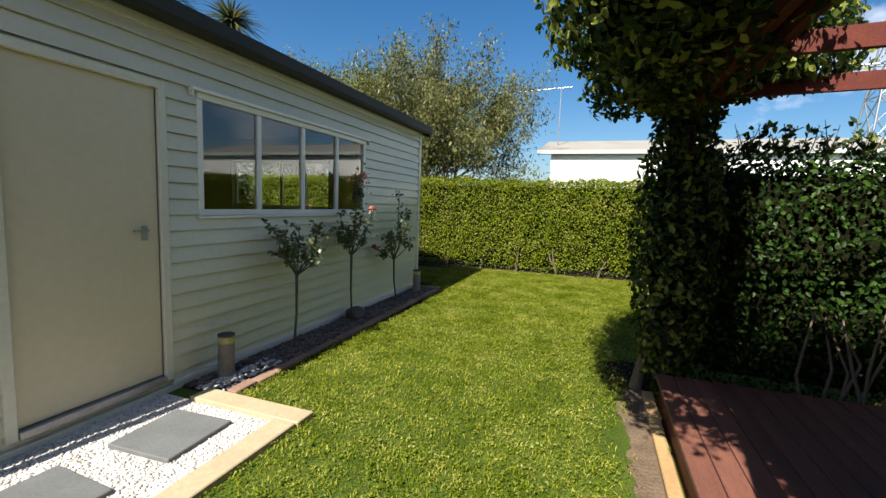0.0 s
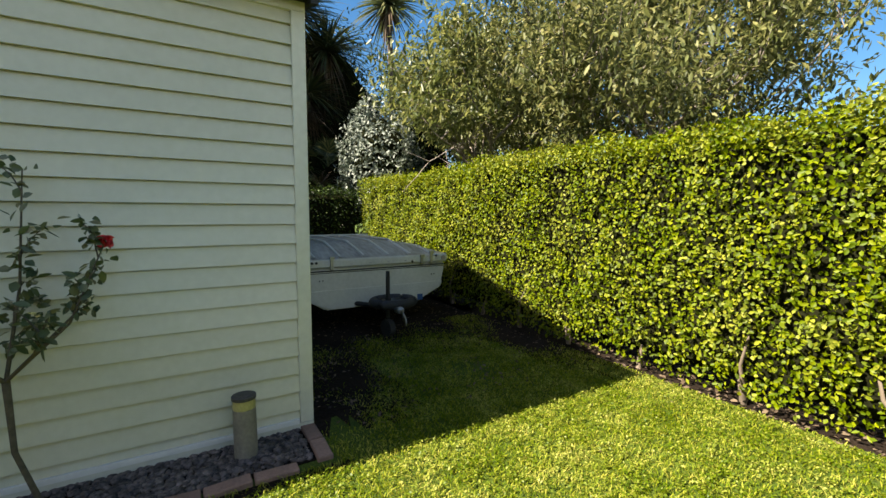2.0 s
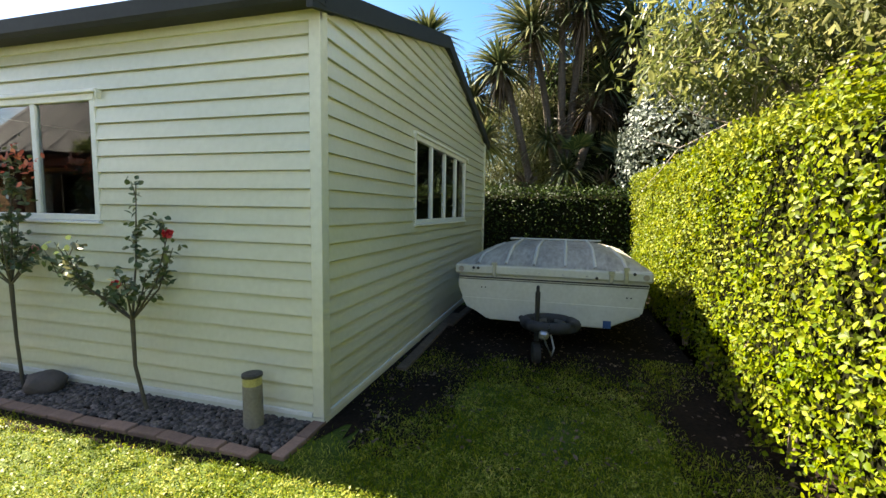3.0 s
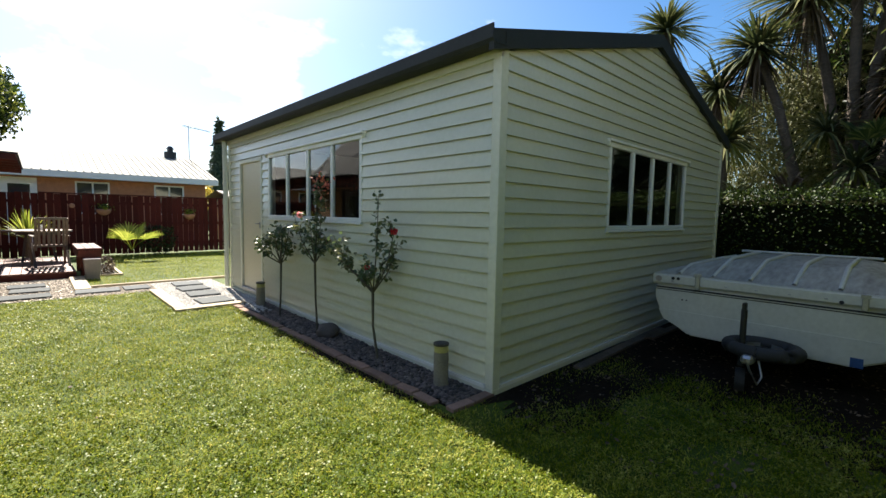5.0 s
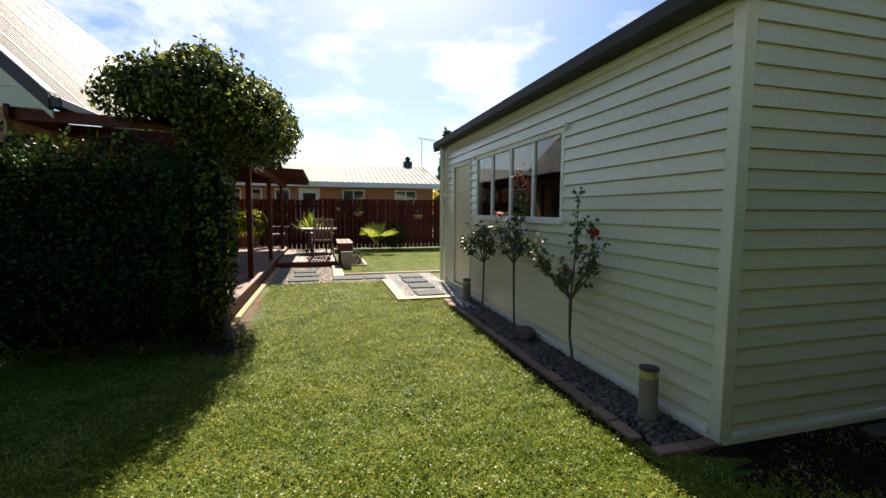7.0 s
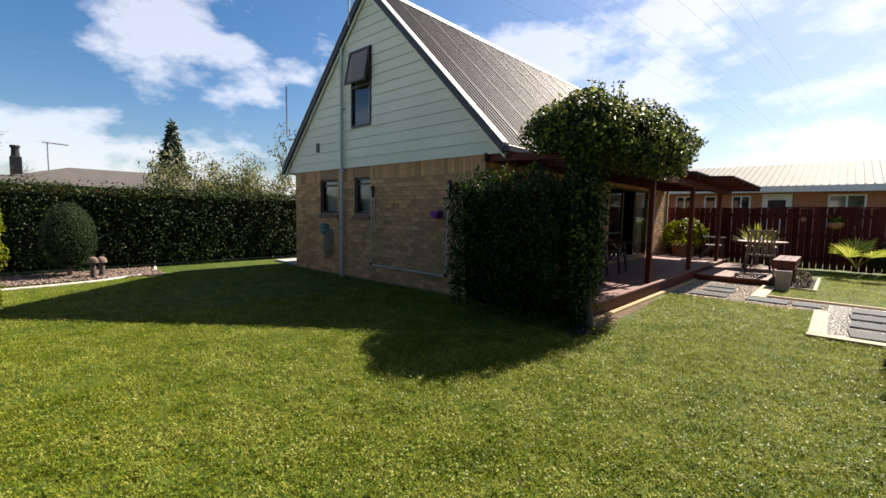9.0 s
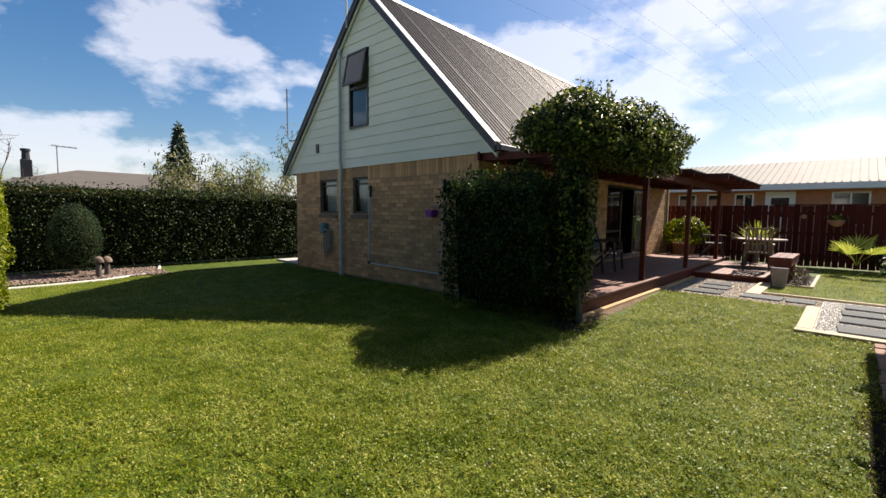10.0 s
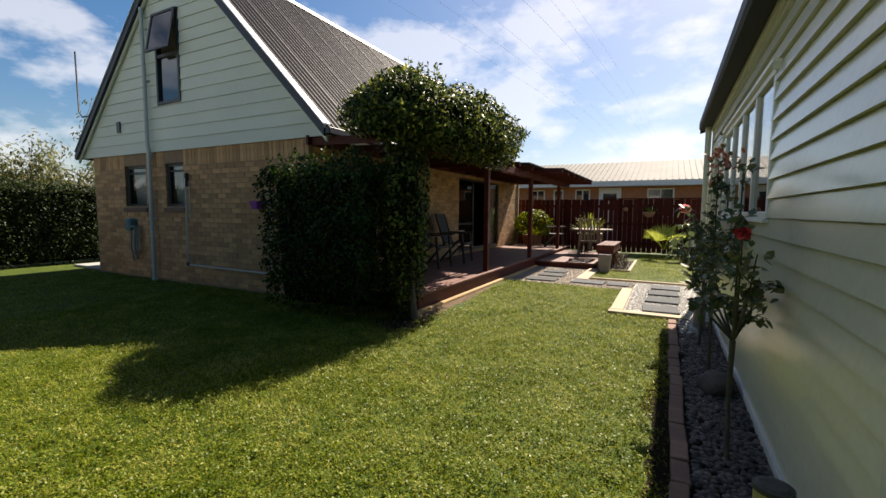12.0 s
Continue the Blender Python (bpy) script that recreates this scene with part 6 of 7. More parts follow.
def armchair(label, group, sling):
    """An outdoor armchair facing -y, its origin on the ground under the seat."""
    wood = M["dark_wood"] if sling else M["grey_wood"]
    c = thing("garden_armchair", (0, 0, 0), label, "chair", group)
    for s in (-1, 1):
        x = s * 0.28
        part("leg", stick(x, -0.27, 0, x, -0.2, 0.64), wood, c)
        part("leg", stick(x, 0.34, 0, x, -0.12, 0.5), wood, c)
        part("back_post", stick(x * 0.9, 0.2, 0.36, x * 0.9, 0.42, 1.06), wood, c)
        part("armrest", box(x - 0.03, x + 0.03, -0.32, 0.3, 0.65, 0.675, 0.005), wood, c)
    part("seat_rail", stick(-0.28, -0.24, 0.42, 0.28, -0.24, 0.42), wood, c)
    part("top_rail", stick(-0.25, 0.42, 1.05, 0.25, 0.42, 1.05, 0.05), wood, c)
    part("cross_rail", stick(-0.25, 0.24, 0.46, 0.25, 0.24, 0.46), wood, c)
    if sling:
        sl = prism([(0.235, 0.47), (0.405, 1.03), (0.411, 1.028), (0.241, 0.468)], "x", -0.235, 0.235)
        part("back_sling", sl, M["sling"], c, "dark woven sling back")
        part("seat_sling", box(-0.25, 0.25, -0.24, 0.23, 0.43, 0.436), M["sling"], c, "dark woven sling seat")
    else:
        for k in range(6):
            part("back_slat", stick(-0.2 + 0.08 * k, 0.25, 0.48, -0.2 + 0.08 * k, 0.41, 1.03, 0.042), wood, c)
        for k in range(6):
            part("seat_slat", box(-0.26, 0.26, -0.25 + 0.08 * k, -0.19 + 0.08 * k, 0.435, 0.453, 0.003), wood, c)
    return c


sc = armchair("dark folding sling armchair on the deck by the wall", "sling chairs", True)
sc.matrix_basis = pose(1.92, 1.3, DECK_Z, 0, 0, -90)
copy_thing(sc, pose(1.92, 0.2, DECK_Z, 0, 0, -84))
copy_thing(sc, pose(1.0, -5.4, DECK_Z, 0, 0, -75))
wc = armchair("weathered slatted wooden armchair at the outdoor table", "table chairs", False)
wc.matrix_basis = pose(-0.42, -3.25, 0.15, 0, 0, 6)
table = thing("round_table", (-0.25, -4.5, 0.15), "round weathered timber outdoor table on the low deck", "table")
part("tabletop", cyl(bmesh.new(), -0.25, -4.5, 0.86, 0.895, 0.62, 0.62, 40), M["grey_wood"], table)
part("apron", cyl(bmesh.new(), -0.25, -4.5, 0.79, 0.858, 0.4, 0.4, 24), M["dark_wood"], table)
for k in range(4):
    t = radians(45 + 90 * k)
    part("leg", stick(-0.25 + 0.42 * math.cos(t), -4.5 + 0.42 * math.sin(t), 0.15, -0.25 + 0.3 * math.cos(t), -4.5 + 0.3 * math.sin(t), 0.8, 0.05), M["dark_wood"], table)
jar = thing("citronella_jar", (-0.3, -4.3, 0.895), "small pale jar standing on the outdoor table", "jar")
part("jar", cyl(cyl(bmesh.new(), -0.3, -4.3, 0.896, 0.99, 0.05, 0.045, 18), -0.3, -4.3, 0.99, 1.02, 0.03, 0.03, 14), M["white"], jar)
bench = thing("bench_seat", (-1.0, -2.6, 0), "thick red-brown timber bench top on square legs", "bench")
for k in range(3):
    part("seat_board", box(-1.2 + 0.135 * k, -1.07 + 0.135 * k, -3.4, -1.72, 0.575, 0.62, 0.005), M["redwood"], bench)
part("apron", box(-1.19, -0.81, -1.75, -1.725, 0.43, 0.573, 0.004), M["redwood"], bench)
part("apron", box(-0.835, -0.81, -3.38, -1.752, 0.43, 0.573, 0.004), M["redwood"], bench)
part("apron", box(-1.19, -1.165, -3.38, -1.752, 0.43, 0.573, 0.004), M["redwood"], bench)
for yy in (-3.3, -2.05):
    part("leg", box(-1.14, -0.86, yy - 0.04, yy + 0.04, 0.0, 0.428, 0.004), M["redwood"], bench)
pl = thing("square_planter", (-1.02, -1.62, 0), "tapered square grey planter at the bench end", "planter")
pbm = bmesh.new()
bmesh.ops.create_cone(pbm, cap_ends=True, segments=4, radius1=0.155, radius2=0.2, depth=0.42, matrix=Matrix.Translation((-1.02, -1.6, 0.21)) @ Matrix.Rotation(radians(45), 4, "Z"))
bmesh.ops.bevel(pbm, geom=pbm.edges[:], offset=0.008, segments=1, affect="EDGES")
part("pot", pbm, M["pot_grey"], pl)
mt = thing("slatted_mat", (-0.35, -2.3, 0.15), "small dark slatted door mat on the low deck", "mat")
for k in range(8):
    part("slat", box(-0.62 + 0.07 * k, -0.58 + 0.07 * k, -2.55, -2.1, 0.151, 0.168, 0.003), M["black"], mt)



def fence_pot(x, z, size, seed):
    p = thing("wall_pot", (x, FENCE_Y + 0.1, z), "terracotta half pot with a green plant on the fence", "pot", "fence pots")
    b = bmesh.new()
    bmesh.ops.create_uvsphere(b, u_segments=20, v_segments=12, radius=size, matrix=Matrix.Translation((x, FENCE_Y + 0.02 + size * 0.6, z)) @ Matrix.Diagonal((1, 0.6, 1, 1)))
    bmesh.ops.bisect_plane(b, geom=b.verts[:] + b.edges[:] + b.faces[:], plane_co=(0, 0, z), plane_no=(0, 0, 1), clear_outer=True)
    bmesh.ops.holes_fill(b, edges=b.edges)
    part("pot", b, M["terracotta"], p, "", True)
    rng = np.random.default_rng(seed)
    P = np.array([x, FENCE_Y + 0.02 + size * 0.6, z + 0.06]) + rng.normal(0, 1, (90, 3)) * np.array([size * 0.5, size * 0.3, 0.06])
    leaves("foliage", P, np.repeat([[0, 0.3, 0.8]], 90, 0), 0.07, 0.045, M["hedge"], p, seed, wild=0.7, droop=0)


fence_pot(-1.72, 1.42, 0.19, 61)
fence_pot(-4.0, 1.3, 0.18, 62)
orn = thing("wall_ornament", (-1.0, FENCE_Y + 0.03, 1.5), "small pale round ornament on the fence", "ornament")
part("disc", cyl(bmesh.new(), 0, 0, 0, 0.03, 0.07, 0.05, 16), M["terracotta"], orn).matrix_basis = pose(-1.0, FENCE_Y + 0.02, 1.5, -90, 0, 0)


# ---- plants ----
def blade_plant(name, x, y, z, n, length, width, spread, material, seed, label, category, up=0.5, parent=None, droop=0.35, trunk=0.0):
    """Strap or fan leaves arching out of one crown."""
    rng = np.random.default_rng(seed)
    t = parent or thing(name, (x, y, z if not trunk else 0), label, category)
    a = rng.uniform(0, 6.283, n)
    e = rng.uniform(up - 0.7, up + 0.75, n)
    L = length * rng.uniform(0.7, 1.15, n)
    d = np.stack([np.cos(a) * np.cos(e), np.sin(a) * np.cos(e), np.sin(e)], 1)
    side = np.stack([-np.sin(a), np.cos(a), np.zeros(n)], 1)
    segs = 5
    V = np.zeros((n, (segs + 1) * 2, 3))
    for i in range(segs + 1):
        f = i / segs
        c = np.array([x, y, z]) + d * (L * f * spread)[:, None] + np.array([0, 0, -1]) * (droop * L * f * f)[:, None]
        w = width * (0.5 + 0.9 * f - 1.38 * f * f) * 1.2 + 0.002
        V[:, 2 * i], V[:, 2 * i + 1] = c + side * w / 2, c - side * w / 2
    base = (np.arange(n) * (segs + 1) * 2)[:, None]
    F = np.concatenate([base + np.array([[2 * i, 2 * i + 1, 2 * i + 3, 2 * i + 2]]) for i in range(segs)])
    tagged(hang(new("fronds", np_mesh("fronds", V.reshape(-1, 3), F, material)), t), kind="stuff")
    return t


M["yucca"] = leaf_mat("yucca_leaf", (0.09, 0.13, 0.016), (0.17, 0.21, 0.03), (0.32, 0.34, 0.07), 0.55, 0.4, 0.12)


def fan_palm(x, y, z, n, length, seed, label, material, parent=None):
    """Fan leaves: stalks that each end in a spread of pointed fingers."""
    rng = random.Random(seed)
    t = parent or thing("fan_palm", (x, y, 0), label, "palm")
    lines, V, F = [], [], []
    for k in range(n):
        a = k * 2.4 + rng.uniform(-0.3, 0.3)
        e = rng.uniform(0.55, 1.25)
        d = Vector((math.cos(a) * math.cos(e), math.sin(a) * math.cos(e), math.sin(e)))
        L = length * rng.uniform(0.4, 0.75)
        c = Vector((x, y, z)) + d * L
        lines.append(([(x, y, z), tuple((Vector((x, y, z)) + c) / 2 + Vector((0, 0, 0.03))), tuple(c)], (0.012, 0.01, 0.008)))
        s = d.cross(Vector((0, 0, 1))).normalized()
        nn = 17
        for j in range(nn):
            t2 = radians(-70 + 140 * j / (nn - 1))
            q = (d * math.cos(t2) + s * math.sin(t2)).normalized()
            w = d.cross(s).normalized().cross(q) * 0.022
            fl = length * rng.uniform(0.7, 0.85) * (0.75 + 0.25 * math.cos(t2))
            o = len(V)
            tip = c + q * fl + Vector((0, 0, -0.12 * fl))
            mid = c + q * fl * 0.55
            V += [tuple(c), tuple(mid + w), tuple(tip), tuple(mid - w)]
            F.append((o, o + 1, o + 2, o + 3))
    tubes("stalk", lines, material, t, 5)
    tagged(hang(new("fronds", np_mesh("fronds", V, F, material)), t), kind="stuff")
    return t


M["fan"] = leaf_mat("fan_leaf", (0.0308, 0.0615, 0.0192), (0.0692, 0.108, 0.0346), (0.208, 0.223, 0.0769), 0.5, 0.25)
fan_palm(-2.2, -5.5, 0.25, 5, 0.75, 71, "low green fan palm in front of the fence", M["yucca"])
yuc = blade_plant("yucca", -0.05, -5.7, 0.62, 90, 0.85, 0.045, 1.0, M["yucca"], 72, "spiky yellow-green yucca in front of the fence", "yucca", 1.0, None, 0.12)
tubes("stem", [([(-0.05, -5.7, -0.02), (-0.06, -5.69, 0.35), (-0.05, -5.7, 0.66)], (0.08, 0.075, 0.07))], M["bark"], yuc, 9)
P, N = blob_points(-3.0, -6.4, 0.5, 0.5, 0.35, 0.45, 700, 73)
sh1 = thing("fence_shrub", (-3.0, -6.4, 0), "loose dark green shrub at the fence foot", "shrub")
leaves("foliage", P, N, 0.09, 0.04, M["hedge_shaded"], sh1, 74)
sh2 = thing("deck_shrub", (1.9, -5.9, DECK_Z), "leafy green shrub with pale flowers in a tub by the deck", "shrub")
P, N = blob_points(1.95, -6.0, 0.95, 0.6, 0.4, 0.5, 1800, 75)
leaves("foliage", P, N, 0.09, 0.05, M["hedge"], sh2, 76)
part("tub", cyl(bmesh.new(), 1.95, -6.0, DECK_Z, 0.6, 0.3, 0.36, 24), M["terracotta"], sh2)
sh3 = thing("small_shrub", (-1.22, -2.4, 0), "small dry brownish shrub beside the bench", "shrub")
P, N = blob_points(-1.3, -2.3, 0.2, 0.16, 0.25, 0.2, 500, 77)
leaves("foliage", P, N, 0.07, 0.02, M["dead_leaf"], sh3, 78)
scatter_stones("bed_stones", -1.49, -1.05, -4.3, -1.87, 0.004, 800, 0.018, M["stone"], 79, "dark stones in the small shrub bed")


# ---- far end of the lawn ----
rbush = thing("round_bush", (10.35, 8.5, 0), "grey-green clipped round bush in the stony bed", "bush")
P, N = blob_points(10.35, 8.5, 0.85, 0.5, 0.48, 0.72, 7000, 81, 0.07)
leaves("foliage", P, N, 0.06, 0.012, M["rosemary"], rbush, 82, wild=0.5, droop=-0.6)
# inner shade of the bush, painted on an added dark body
part("shaded_core", blob_core(10.35, 8.5, 0.85, 0.5, 0.48, 0.72, 0.8), M["core"], rbush)
tubes("trunk", [([(10.35, 8.5, -0.02), (10.3, 8.53, 0.3), (10.4, 8.45, 0.7)], (0.05, 0.04, 0.03))], M["bark"], rbush, 7)
patch("far_bed", 9.3, 10.9, 6.9, 10.0, 0.006, M["soil"], "stony garden bed at the hedge foot", "bed")
scatter_stones("bed_stones", 9.35, 10.95, 6.95, 9.95, 0.006, 3000, 0.03, M["mulch"], 83, "brown stones in the far bed")
kerb_pts = [(8.9, 9.9, 0.0), (8.95, 9.0, 0.0), (9.1, 8.2, 0.0), (9.6, 7.4, 0.0), (10.3, 6.95, 0.0), (10.9, 6.8, 0.0)]
tagged(tubes("concrete_kerb", [(kerb_pts, [0.035] * 6)], M["white_stone"], None, 8), "curved white painted mowing kerb around the far bed", "kerb")


def mushroom(x, y, h):
    m = thing("garden_mushroom", (x, y, 0), "weathered brown mushroom ornament in the bed", "ornament", "mushrooms")
    part("stalk", cyl(bmesh.new(), x, y, 0, h, 0.065, 0.045, 16), M["rock"], m)
    b = bmesh.new()
    bmesh.ops.create_uvsphere(b, u_segments=20, v_segments=10, radius=1, matrix=Matrix.Translation((x, y, h)) @ Matrix.Diagonal((0.1, 0.1, 0.13, 1)))
    bmesh.ops.bisect_plane(b, geom=b.verts[:] + b.edges[:] + b.faces[:], plane_co=(x, y, h - 0.005), plane_no=(0, 0, -1), clear_outer=True)
    bmesh.ops.holes_fill(b, edges=b.edges)
    part("cap", b, M["mulch"], m, "brown domed cap", True)


mushroom(9.75, 8.2, 0.32)
mushroom(9.95, 8.02, 0.3)


# ---- trees ----
def grow(rs, p, d, length, r, depth, lines, ends, bend=0.35, kids=(2, 3), shrink=0.74, up=0.12):
    n = 4
    pts, rad = [tuple(p)], [r]
    q = Vector(p)
    for i in range(n):
        d = (d + Vector((rs.uniform(-bend, bend), rs.uniform(-bend, bend), rs.uniform(-bend, bend) + up)) * 0.35).normalized()
        q = q + d * length / n
        pts.append(tuple(q))
        rad.append(r * (1 - 0.45 * (i + 1) / n))
    lines.append((pts, rad))
    if depth <= 1:
        ends.extend(Vector(a).lerp(Vector(b), f) for a, b in zip(pts[1:], pts[2:]) for f in (0, 0.5))
    if depth == 0:
        ends.append(q.copy())
        return
    for k in range(rs.randint(*kids)):
        a = rs.uniform(0.35, 0.95)
        ax = Vector((rs.gauss(0, 1), rs.gauss(0, 1), rs.gauss(0, 0.6))).normalized()
        nd = (d * math.cos(a) + ax * math.sin(a)).normalized()
        s = Vector(pts[rs.randint(2, n)])
        grow(rs, s, nd, length * shrink * rs.uniform(0.8, 1.15), r * 0.55, depth - 1, lines, ends, bend, kids, shrink, up)


def tree(name, x, y, label, stems, height, r, depth, material, leaf, per_end, seed, jitter=0.18, droop=0.7, bark="greybark", kids=(2, 3), spread=0.5, wild=0.7, low=0.0):
    rs = random.Random(seed)
    t = thing(name, (x, y, 0), label, "tree")
    lines, ends = [], []
    for k in range(stems):
        a = k / max(stems, 1) * 6.28 + rs.uniform(-0.4, 0.4)
        d = Vector((math.cos(a) * spread * rs.uniform(0.4, 1), math.sin(a) * spread * rs.uniform(0.4, 1), 1)).normalized()
        grow(rs, Vector((x + 0.15 * math.cos(a) * (stems > 1), y + 0.15 * math.sin(a) * (stems > 1), -0.05)), d, height * 0.42, r, depth, lines, ends, kids=kids)
    tubes("trunk", lines, M[bark], t, 5)
    rng = np.random.default_rng(seed)
    E = np.array([tuple(e) for e in ends])
    P = np.repeat(E, per_end, 0) + rng.normal(0, jitter, (len(E) * per_end, 3))
    P = P[P[:, 2] > low]
    leaves("crown", P, np.repeat([[0, 0, 0.6]], len(P), 0), leaf[0], leaf[1], M[material], t, seed, wild=wild, droop=droop)
    return t


# big sparse tree behind the hedge
tree("fruit_tree", -4.8, 13.5, "large sparse tree with drooping yellow-green leaves behind the hedge", 10, 6.1, 0.065, 4, "tree_leaf", (0.12, 0.042), 11, 94, 0.18, 1.0, spread=0.42, low=2.2)
tree("fruit_tree", -7.5, 13.6, "large sparse tree with drooping yellow-green leaves behind the hedge", 6, 5.8, 0.09, 4, "hang_leaf", (0.14, 0.042), 18, 92, 0.22, 1.0, spread=0.55, low=2.9)
tree("fruit_tree", -11.0, 15.5, "large sparse tree with drooping yellow-green leaves behind the hedge", 6, 6.8, 0.10, 4, "hang_leaf", (0.15, 0.045), 13, 93, 0.24, 1.0, spread=0.5, low=2.2)


def cabbage_tree(x, y, stems, seed, label, skirt=True):
    """Cabbage tree: bare leaning stems, each with a head of sword leaves over a dead skirt."""
    rs = random.Random(seed)
    t = thing("cabbage_tree", (x, y, 0), label, "palm")
    lines = []
    for hx, hy, hz, n, L in stems:
        lines.append(([(x, y, -0.05), (x + (hx - x) * 0.25, y + (hy - y) * 0.2, hz * 0.4), (x + (hx - x) * 0.6, y + (hy - y) * 0.6, hz * 0.75), (hx, hy, hz)], (0.12, 0.1, 0.085, 0.07)))
        blade_plant("", hx, hy, hz, int(n * 1.5), L, 0.065, 1.0, M["palm_leaf"], rs.randint(1, 999), "", "", 0.35, t, 0.35)
        if skirt:
            blade_plant("", hx, hy, hz - 0.1, n // 3 + 10, L * 0.8, 0.05, 0.75, M["dead_leaf"], rs.randint(1, 999), "", "", -0.75, t, 0.6)
    tubes("trunk", lines, M["palm_bark"], t, 9)
    return t


cabbage_tree(-11.4, 8.4, [(-11.2, 7.35, 4.95, 190, 1.15)], 101, "single-headed cabbage tree with sword leaves")
cabbage_tree(-12.0, 8.9, [(-12.0, 8.0, 6.1, 230, 1.6), (-11.9, 9.3, 6.5, 240, 1.7), (-12.4, 10.5, 5.9, 220, 1.6), (-11.6, 8.7, 7.3, 220, 1.6), (-12.3, 9.9, 4.6, 170, 1.3)], 102, "tall many-headed cabbage tree with dead leaf skirts")
cabbage_tree(-12.2, 5.6, [(-12.1, 5.2, 6.2, 170, 1.15), (-11.6, 6.6, 4.3, 190, 1.3)], 103, "cabbage tree with sword leaves behind the shed")
cabbage_tree(-10.9, 6.9, [(-10.9, 7.0, 3.1, 170, 1.15)], 104, "young cabbage tree beside the shed", False)
cabbage_tree(-11.6, 12.2, [(-11.6, 12.0, 7.2, 160, 1.15)], 105, "tall cabbage tree behind the hedge")
for k, (x, y, z) in enumerate(((-10.9, 8.1, 1.9), (-11.1, 9.0, 2.4), (-11.3, 9.9, 2.0), (-11.6, 8.5, 3.2), (-11.7, 9.5, 3.9), (-10.8, 7.3, 1.8))):
    blade_plant("flax_bush", x, y, z, 120, 1.15, 0.05, 1.0, M["palm_leaf"] if k % 2 else M["dead_leaf"], 190 + k, "shaggy strap-leaved plant among the palms", "shrub", 0.5, None, 0.55, 1.0)
fan_palm(-10.9, 9.2, 2.75, 9, 0.5, 111, "yellow-green fan palm above the end hedge", M["fan"])
fan_palm(-11.2, 10.1, 2.6, 8, 0.6, 112, "yellowing fan palm above the end hedge", M["palm_leaf"])
for k, (x, y, z, r, c, sz) in enumerate(((-9.9, 11.0, 2.75, (1.0, 0.9, 1.25), "silver_leaf", (0.1, 0.045)), (-13.4, 10.4, 3.4, (0.9, 3.0, 4.2), "hedge_shaded", (0.16, 0.05)), (-14.5, 6.4, 2.6, (1.0, 2.2, 2.6), "willow_leaf", (0.24, 0.02)), (-13.2, 7.6, 2.6, (0.7, 1.5, 2.6), "willow_leaf", (0.26, 0.028)), (-12.5, 13.2, 2.6, (1.6, 1.6, 2.6), "hedge_shaded", (0.14, 0.05)), (-14.6, 8.7, 3.4, (0.8, 2.0, 3.6), "hedge_shaded", (0.18, 0.05)))):
    s = thing("background_shrub", (x, y, 0), ("silvery grey-leaved shrub behind the hedge", "dark green tall shrub among the palms", "pale feathery tree behind the shed", "pale feathery tree among the palms", "dark green shrub under the trees", "tall dark shrub filling the gap behind the palms")[k], "shrub")
    P, N = blob_points(x, y, z, *r, 12000 if "willow" in c else 7000, 120 + k, 0.3)
    leaves("crown", P, N, sz[0], sz[1], M[c], s, 130 + k, wild=0.7, droop=0.8 if "willow" in c else 0.2)
    if "willow" not in c:
        # added dark body paints the shade within the crown
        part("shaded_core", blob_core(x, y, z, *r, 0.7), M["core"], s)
    tubes("trunk", [([(x, y, -0.05), (x + 0.05, y, z * 0.5), (x, y + 0.05, z)], (0.12, 0.09, 0.05))], M["bark"], s, 7)


def conifer(x, y, h, r, seed, label):
    t = thing("conifer", (x, y, 0), label, "tree")
    rng = np.random.default_rng(seed)
    n = 4500
    f = rng.uniform(0, 1, n) ** 0.7
    z = h * (1 - f) + 0.2
    a = rng.uniform(0, 6.283, n)
    rr = r * f * (0.75 + 0.3 * np.sin(z * 9) * 0.5 + 0.25 * wob(np.stack([np.cos(a), np.sin(a), z], 1), 3, seed)) * rng.uniform(0.6, 1.05, n)
    P = np.stack([x + rr * np.cos(a), y + rr * np.sin(a), z], 1)
    N = np.stack([np.cos(a), np.sin(a), np.full(n, 0.4)], 1)
    leaves("crown", P, N, 0.4, 0.12, M["conifer"], t, seed, wild=0.4, droop=0.3)
    tubes("trunk", [([(x, y, -0.05), (x, y, h * 0.9)], (0.2, 0.03))], M["bark"], t, 8)


conifer(-10.5, -26.0, 8.0, 1.9, 141, "dark conifer beyond the neighbouring house")
conifer(30.0, 1.0, 6.8, 2.3, 142, "dark pointed conifer beyond the side hedge")
for k, (x, y, h) in enumerate(((14.5, 3.0, 3.9), (14.2, 4.9, 3.6), (13.5, 0.9, 4.3), (15.0, 4.0, 4.0))):
    tree("orchard_tree", x, y, "thin yellowing fruit tree beyond the side hedge", 3, h, 0.05, 3, "tree_leaf", (0.16, 0.05), 4, 150 + k, 0.13, 1.0, spread=0.4)
tree("bare_tree", 22.0, 10.5, "leafless reddish twiggy tree beyond the hedge", 4, 4.6, 0.09, 4, "dead_leaf", (0.05, 0.02), 1, 160, 0.15, 0.3, "bark", spread=0.6)


